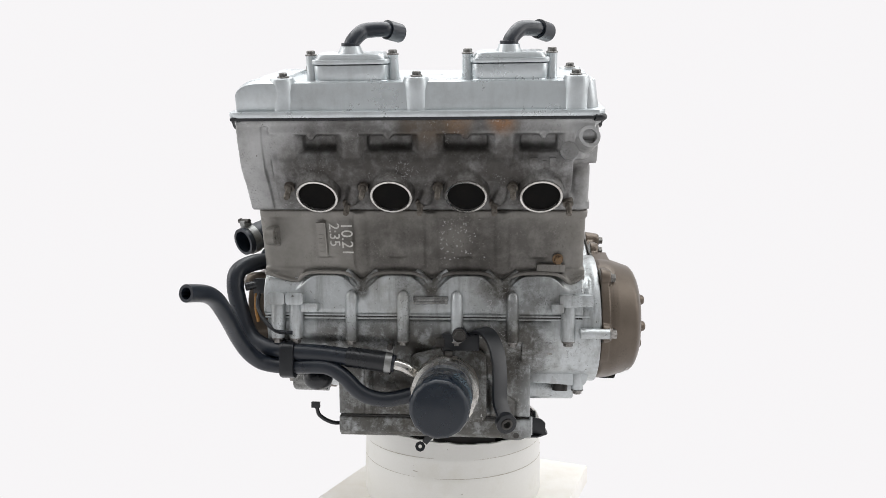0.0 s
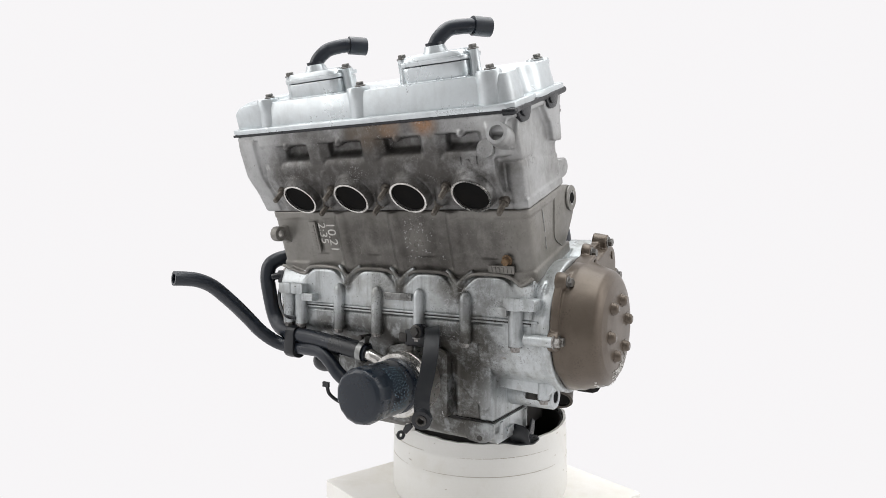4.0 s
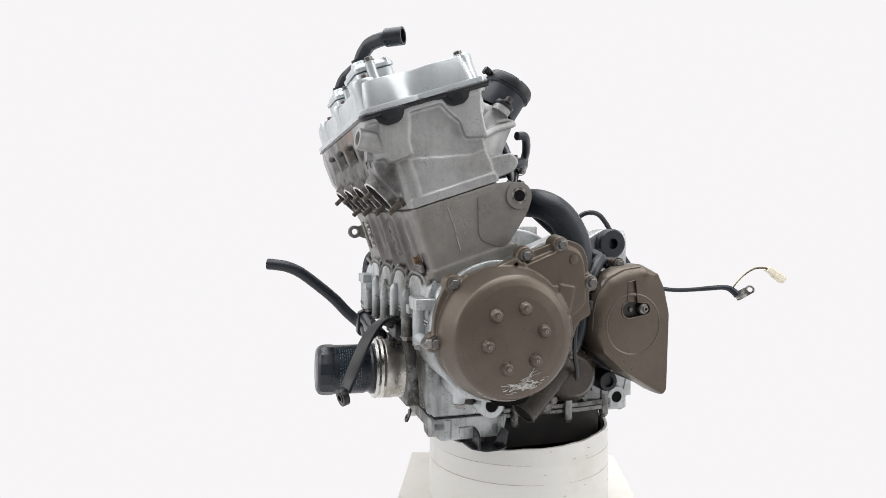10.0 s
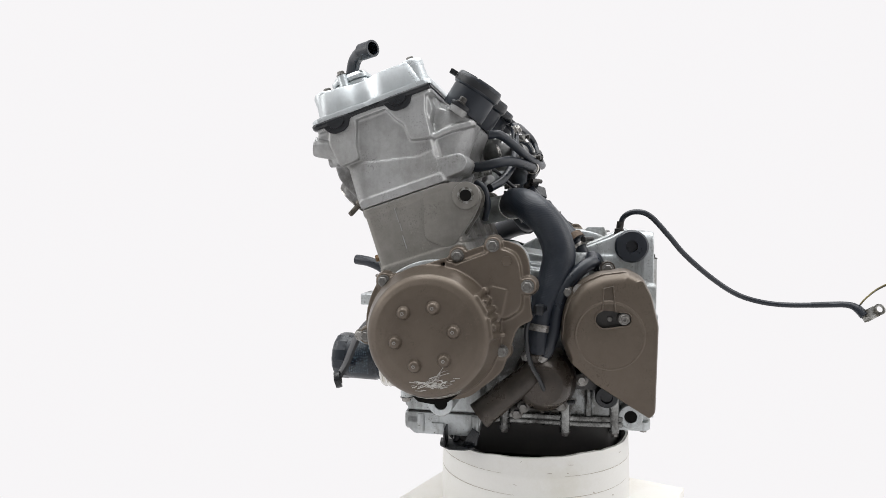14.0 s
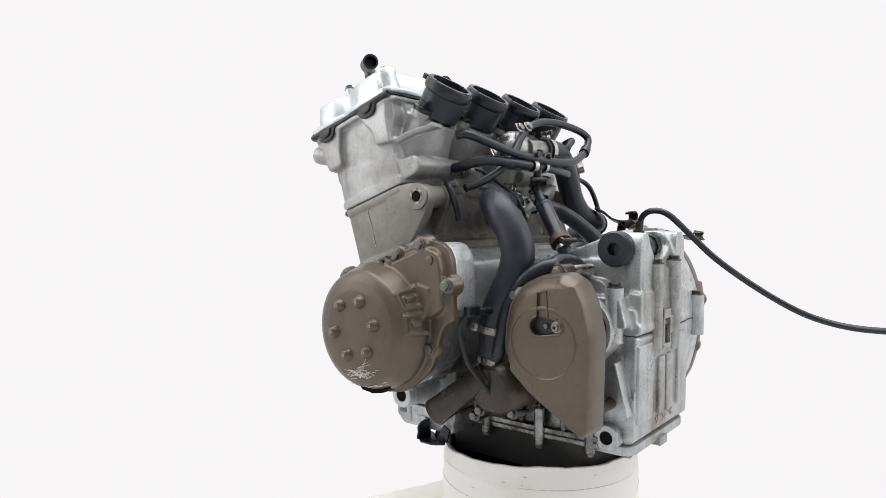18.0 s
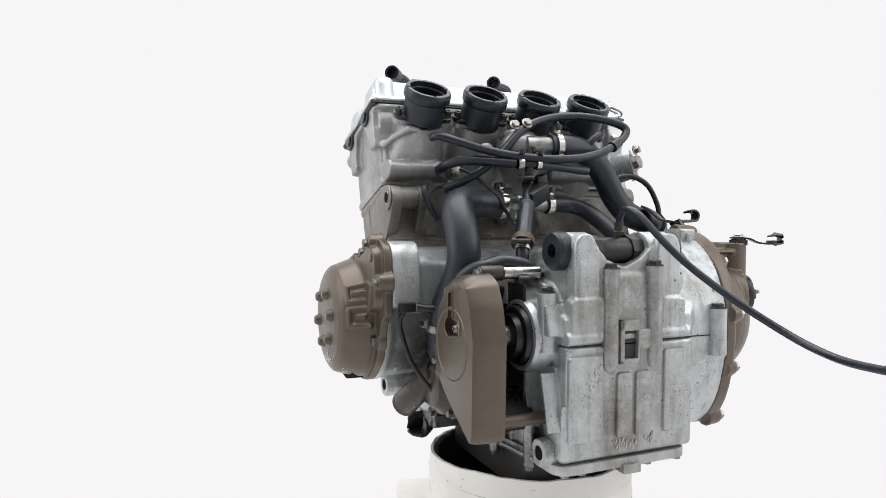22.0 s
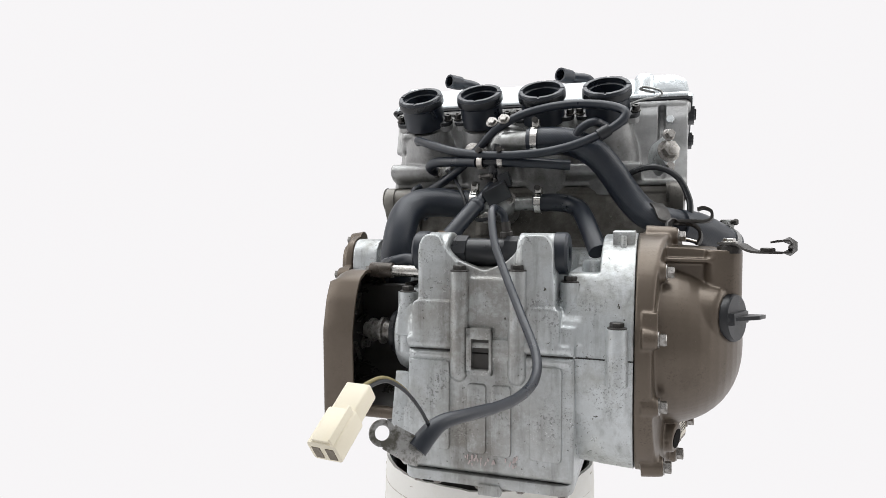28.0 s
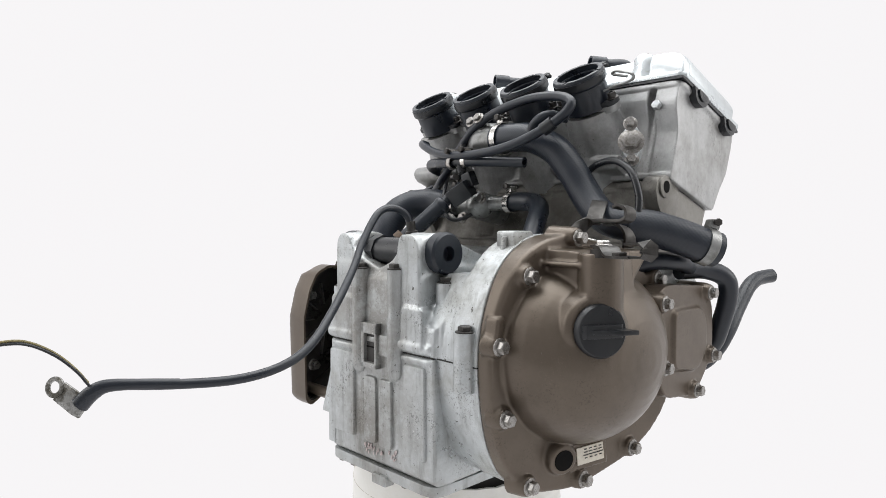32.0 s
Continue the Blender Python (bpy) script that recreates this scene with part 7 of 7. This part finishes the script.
def build_front_hoses():
    hose("cooler_hose", [(-0.0720, -0.1180, -0.0360), (-0.1154, -0.1260, -0.0450), (-0.1411, -0.1320, -0.0408), (-0.1580, -0.1350, -0.0305), (-0.1762, -0.1350, -0.0126), (-0.1980, -0.1330, -0.0012), (-0.2295, -0.1300, -0.0008), (-0.2617, -0.1260, -0.0022), (-0.2878, -0.1330, 0.0043), (-0.2995, -0.1530, 0.0225), (-0.3050, -0.1750, 0.0466), (-0.3045, -0.2050, 0.0729), (-0.3045, -0.2380, 0.0985), (-0.3060, -0.2620, 0.1095), (-0.3100, -0.2800, 0.1130), (-0.3155, -0.2960, 0.1145)],
             0.0102, RUBBER, "black rubber oil cooler hose with a free end", n=18, hollow=0.0068, depth=0.02)
    h2 = hose("cooler_hose", [(-0.300, -0.040, 0.135), (-0.316, -0.076, 0.1345), (-0.3315, -0.098, 0.1245), (-0.3335, -0.1055, 0.1030), (-0.3255, -0.1074, 0.070), (-0.313, -0.109, 0.0375), (-0.290, -0.1160, 0.0225),
                              (-0.250, -0.126, 0.018), (-0.210, -0.128, 0.016), (-0.170, -0.130, 0.012), (-0.140, -0.130, 0.009), (-0.108, -0.130, 0.004)], 0.0118, RUBBER, "black rubber oil cooler hose", n=18)
    bm = B()
    rod(bm, (-0.172, -0.130, 0.0125), (-0.118, -0.130, 0.006), 0.0138, n=20)
    part("sleeve", bm, BLACK, h2, "thick black hose sleeve")
    clamp(v3(-0.116, -0.130, 0.0055), (1, 0, -0.12), 0.0140, h2, mat=PIPE)
    bm = B()
    tube(bm, [(-0.116, -0.130, 0.005), (-0.098, -0.130, 0.001), (-0.086, -0.126, -0.006), (-0.076, -0.118, -0.014)], 0.0085, 14, 5)
    part("metal_pipe", bm, BRIGHT, engine, "bright bent metal pipe")
    # band that ties the two hoses
    bm = B()
    prism(bm, rounded([(-0.112, 0.034), (-0.140, 0.030), (-0.143, -0.012), (-0.124, -0.020), (-0.108, -0.010)], 0.008), -0.262, -0.243, "x")
    part("rubber_band", bm, BLACK, engine, "wide black rubber band", bevel=0.002)
    # strap bracket
    pts = [v3(-0.004, -0.124, 0.046), v3(0.008, -0.140, 0.052), v3(0.019, -0.157, 0.047), v3(0.0275, -0.174, 0.028), v3(0.0300, -0.187, 0.002), v3(0.0300, -0.198, -0.024), v3(0.0355, -0.207, -0.042)]
    bm = B()
    strip(bm, curve_points(pts, 5), 0.0098, v3(0.72, 0.62, 0.20).normalized(), 0.0024)
    nrm = v3(0.30, -0.93, -0.2).normalized()
    m = Matrix.Translation((0.037, -0.209, -0.048)) @ axes(nrm)
    lathe(bm, [(0.0125, -0.0045), (0.0125, 0.0045), (0.0055, 0.0045), (0.0055, -0.0045)], m, 24, closed=True)
    strap = part("strap_bracket", bm, BLACK, engine, "bent black strap bracket with an eye", bevel=0.0006)
    bm = B()
    lathe(bm, [(0.0070, 0.0055), (0.0070, -0.0055), (0.0045, -0.0055), (0.0045, 0.0055)], m, 18, closed=True)
    part("bushing", bm, DARKSTEEL, strap)
    bm = B()
    rod(bm, (-0.022, -0.118, 0.044), (-0.022, -0.134, 0.044), 0.010, n=18)
    span(bm, -0.045, 0.004, -0.128, -0.112, 0.022, 0.044)
    part("bracket_foot", bm, BLACK, strap, "oily black bracket foot", bevel=0.002)
    bolt((-0.022, -0.134, 0.044), (0, -1, 0), strap, 0.0066, 0.006, mat=DARKSTEEL)
    # round black switch under the left corner
    bm = B()
    ball(bm, (-0.222, -0.090, -0.026), (0.021, 0.020, 0.017), seg=20)
    rod(bm, (-0.222, -0.080, -0.02), (-0.222, -0.06, 0.01), 0.016, n=20)
    part("oil_switch", bm, BLACK, engine, "black rubber-booted oil switch")
    bolt((-0.250, -0.085, -0.012), (0, -0.6, -0.8), engine, 0.0075, 0.010, mat=DARKSTEEL)
    # side plug wires at the left end
    bm = B()
    box(bm, (-0.300, -0.100, 0.104), (0.016, 0.016, 0.020))
    rod(bm, (-0.286, -0.095, 0.110), (-0.318, -0.110, 0.103), 0.006, n=10)
    part("pulse_plug", bm, BLACK, engine, "black wire plug", bevel=0.0015)
    hose("cable", [(-0.300, -0.105, 0.096), (-0.300, -0.112, 0.078), (-0.288, -0.122, 0.060), (-0.268, -0.130, 0.046), (-0.246, -0.130, 0.044)], 0.0028, BLACK, "thin black lead", n=8)
    hose("cable", [(-0.306, -0.100, 0.094), (-0.304, -0.108, 0.076), (-0.300, -0.110, 0.055)], 0.0024, surface("orange_lead", (0.45, 0.22, 0.06), (0.3, 0.15, 0.05), 0.5, stain=90, grain_bump=0), "orange lead", n=8)
    hose("cable", [(-0.280, 0.052, 0.140), (-0.300, 0.020, 0.148), (-0.312, -0.020, 0.146), (-0.306, -0.055, 0.136)], 0.0105, RUBBER, "black rubber tube", n=14)


def build_sensor_lead():
    bm = B()
    lathe(bm, [(0.0075, 0), (0.0075, 0.010), (0.0055, 0.011), (0.0055, 0.022)], Matrix.Translation((-0.094, 0.212, 0.172)) @ axes((0.05, 0.12, 1)), 16)
    part("neutral_switch", bm, DARKSTEEL, engine, "dark gear position switch")
    lead = hose("sensor_lead", [(-0.093, 0.213, 0.186), (-0.091, 0.220, 0.202), (-0.086, 0.236, 0.209), (-0.087, 0.258, 0.203), (-0.098, 0.288, 0.172), (-0.115, 0.314, 0.143), (-0.140, 0.355, 0.108), (-0.162, 0.396, 0.080),
                                (-0.168, 0.430, 0.066), (-0.163, 0.470, 0.060), (-0.150, 0.520, 0.062), (-0.134, 0.562, 0.066)], 0.0042, RUBBER, "long black sheathed sensor lead", n=12)
    bm = B()
    tube(bm, [(-0.152, 0.514, 0.062), (-0.142, 0.545, 0.065), (-0.133, 0.563, 0.065), (-0.127, 0.572, 0.060), (-0.121, 0.579, 0.051)], 0.005, 16, 5, radii=[0.0042, 0.0044, 0.0052, 0.0064, 0.0070])
    part("heat_shrink", bm, RUBBER, lead, "black shrink sleeve")
    # ring terminal
    d = v3(0.62, 0.60, -0.2).normalized()
    c = v3(-0.103, 0.592, 0.0635)
    m = Matrix.Translation((-0.112, 0.585, 0.054)) @ axes((-0.2, 0.9, 0.35))
    bm = B()
    nrm = v3(-0.55, 0.80, 0.2).normalized()
    mm = Matrix.Translation(c) @ axes(nrm)
    lathe(bm, [(0.0084, -0.0009), (0.0084, 0.0009), (0.0046, 0.0009), (0.0046, -0.0009)], mm, 26, closed=True)
    tail = v3(-0.120, 0.580, 0.050)
    sidev = nrm.cross((tail - c).normalized()).normalized()
    q = [c + (tail - c).normalized() * 0.005 + sidev * 0.0082, tail + sidev * 0.0086, tail + (tail - c).normalized() * 0.006 + sidev * 0.0075, tail + (tail - c).normalized() * 0.006 - sidev * 0.0075, tail - sidev * 0.0086, c + (tail - c).normalized() * 0.005 - sidev * 0.0082]
    loft(bm, [[p + nrm * 0.0012 for p in q], [p - nrm * 0.0012 for p in q]])
    part("ring_terminal", bm, PIPE_WORN, lead, "grey metal ring terminal", bevel=0.0004)
    hose("terminal_lead", [(-0.127, 0.574, 0.066), (-0.124, 0.582, 0.078), (-0.120, 0.596, 0.092), (-0.116, 0.614, 0.102), (-0.113, 0.632, 0.103), (-0.112, 0.642, 0.101)], 0.0012, BLACK, "thin dark lead", parent=lead, n=8)
    hose("terminal_lead", [(-0.1265, 0.5745, 0.068), (-0.1225, 0.583, 0.0805), (-0.1185, 0.597, 0.0945), (-0.1145, 0.615, 0.1042), (-0.1115, 0.633, 0.1045), (-0.1105, 0.642, 0.102)], 0.0011,
         surface("olive_lead_insulation", (0.24, 0.20, 0.08), (0.12, 0.10, 0.05), 0.45, stain=90, grain_bump=0), "thin olive lead", parent=lead, n=8)
    # two-pin connector
    a, b = v3(-0.112, 0.640, 0.103), v3(-0.107, 0.678, 0.076)
    d = (b - a).normalized()
    side = d.cross(v3(0, 0, 1)).normalized()
    up = side.cross(d)
    m = Matrix(((side.x, up.x, d.x, a.x), (side.y, up.y, d.y, a.y), (side.z, up.z, d.z, a.z), (0, 0, 0, 1))) @ Matrix.Diagonal((0.84, 0.90, 0.92, 1))
    bm = B()
    prism(bm, rounded([(-0.009, -0.006), (0.009, -0.006), (0.009, 0.006), (-0.009, 0.006)], 0.0015), 0.0, 0.022, "z", m)
    out = rounded([(-0.0105, -0.0075), (0.0105, -0.0075), (0.0105, 0.0075), (-0.0105, 0.0075)], 0.003)
    prism(bm, out, 0.020, 0.045, "z", m)
    con = part("connector", bm, CREAM, engine, "cream plastic two-pin connector", bevel=0.0008)
    bm = B()
    for q in (-1, 1):
        box(bm, (q * 0.0048, -0.0008, 0.0446), (0.0058, 0.0090, 0.0014), m)
    part("socket_holes", bm, surface("shaded_connector_socket", (0.20, 0.17, 0.13), (0.13, 0.11, 0.08), 0.6, stain=60), con, "two dark socket holes")
    bm = B()
    box(bm, (-0.0085, 0.0098, 0.033), (0.0016, 0.0062, 0.024), m)
    box(bm, (0, 0.0080, 0.036), (0.013, 0.0022, 0.016), m)
    part("latch", bm, CREAM, con, "thin connector latch", bevel=0.0005)


build_filter()
build_front_hoses()
build_sensor_lead()


# ---------------------------------------------------------------- motion
def motions():
    rows = [(i * 0.2, Matrix.Translation((0, 0, LIFT)) @ pose(0, 0, 0, 0, 0, TURN_START + TURN_RATE * i * 0.2)) for i in range(161)]
    for ob in (board, bucket, engine):
        walk(ob, rows)


motions()
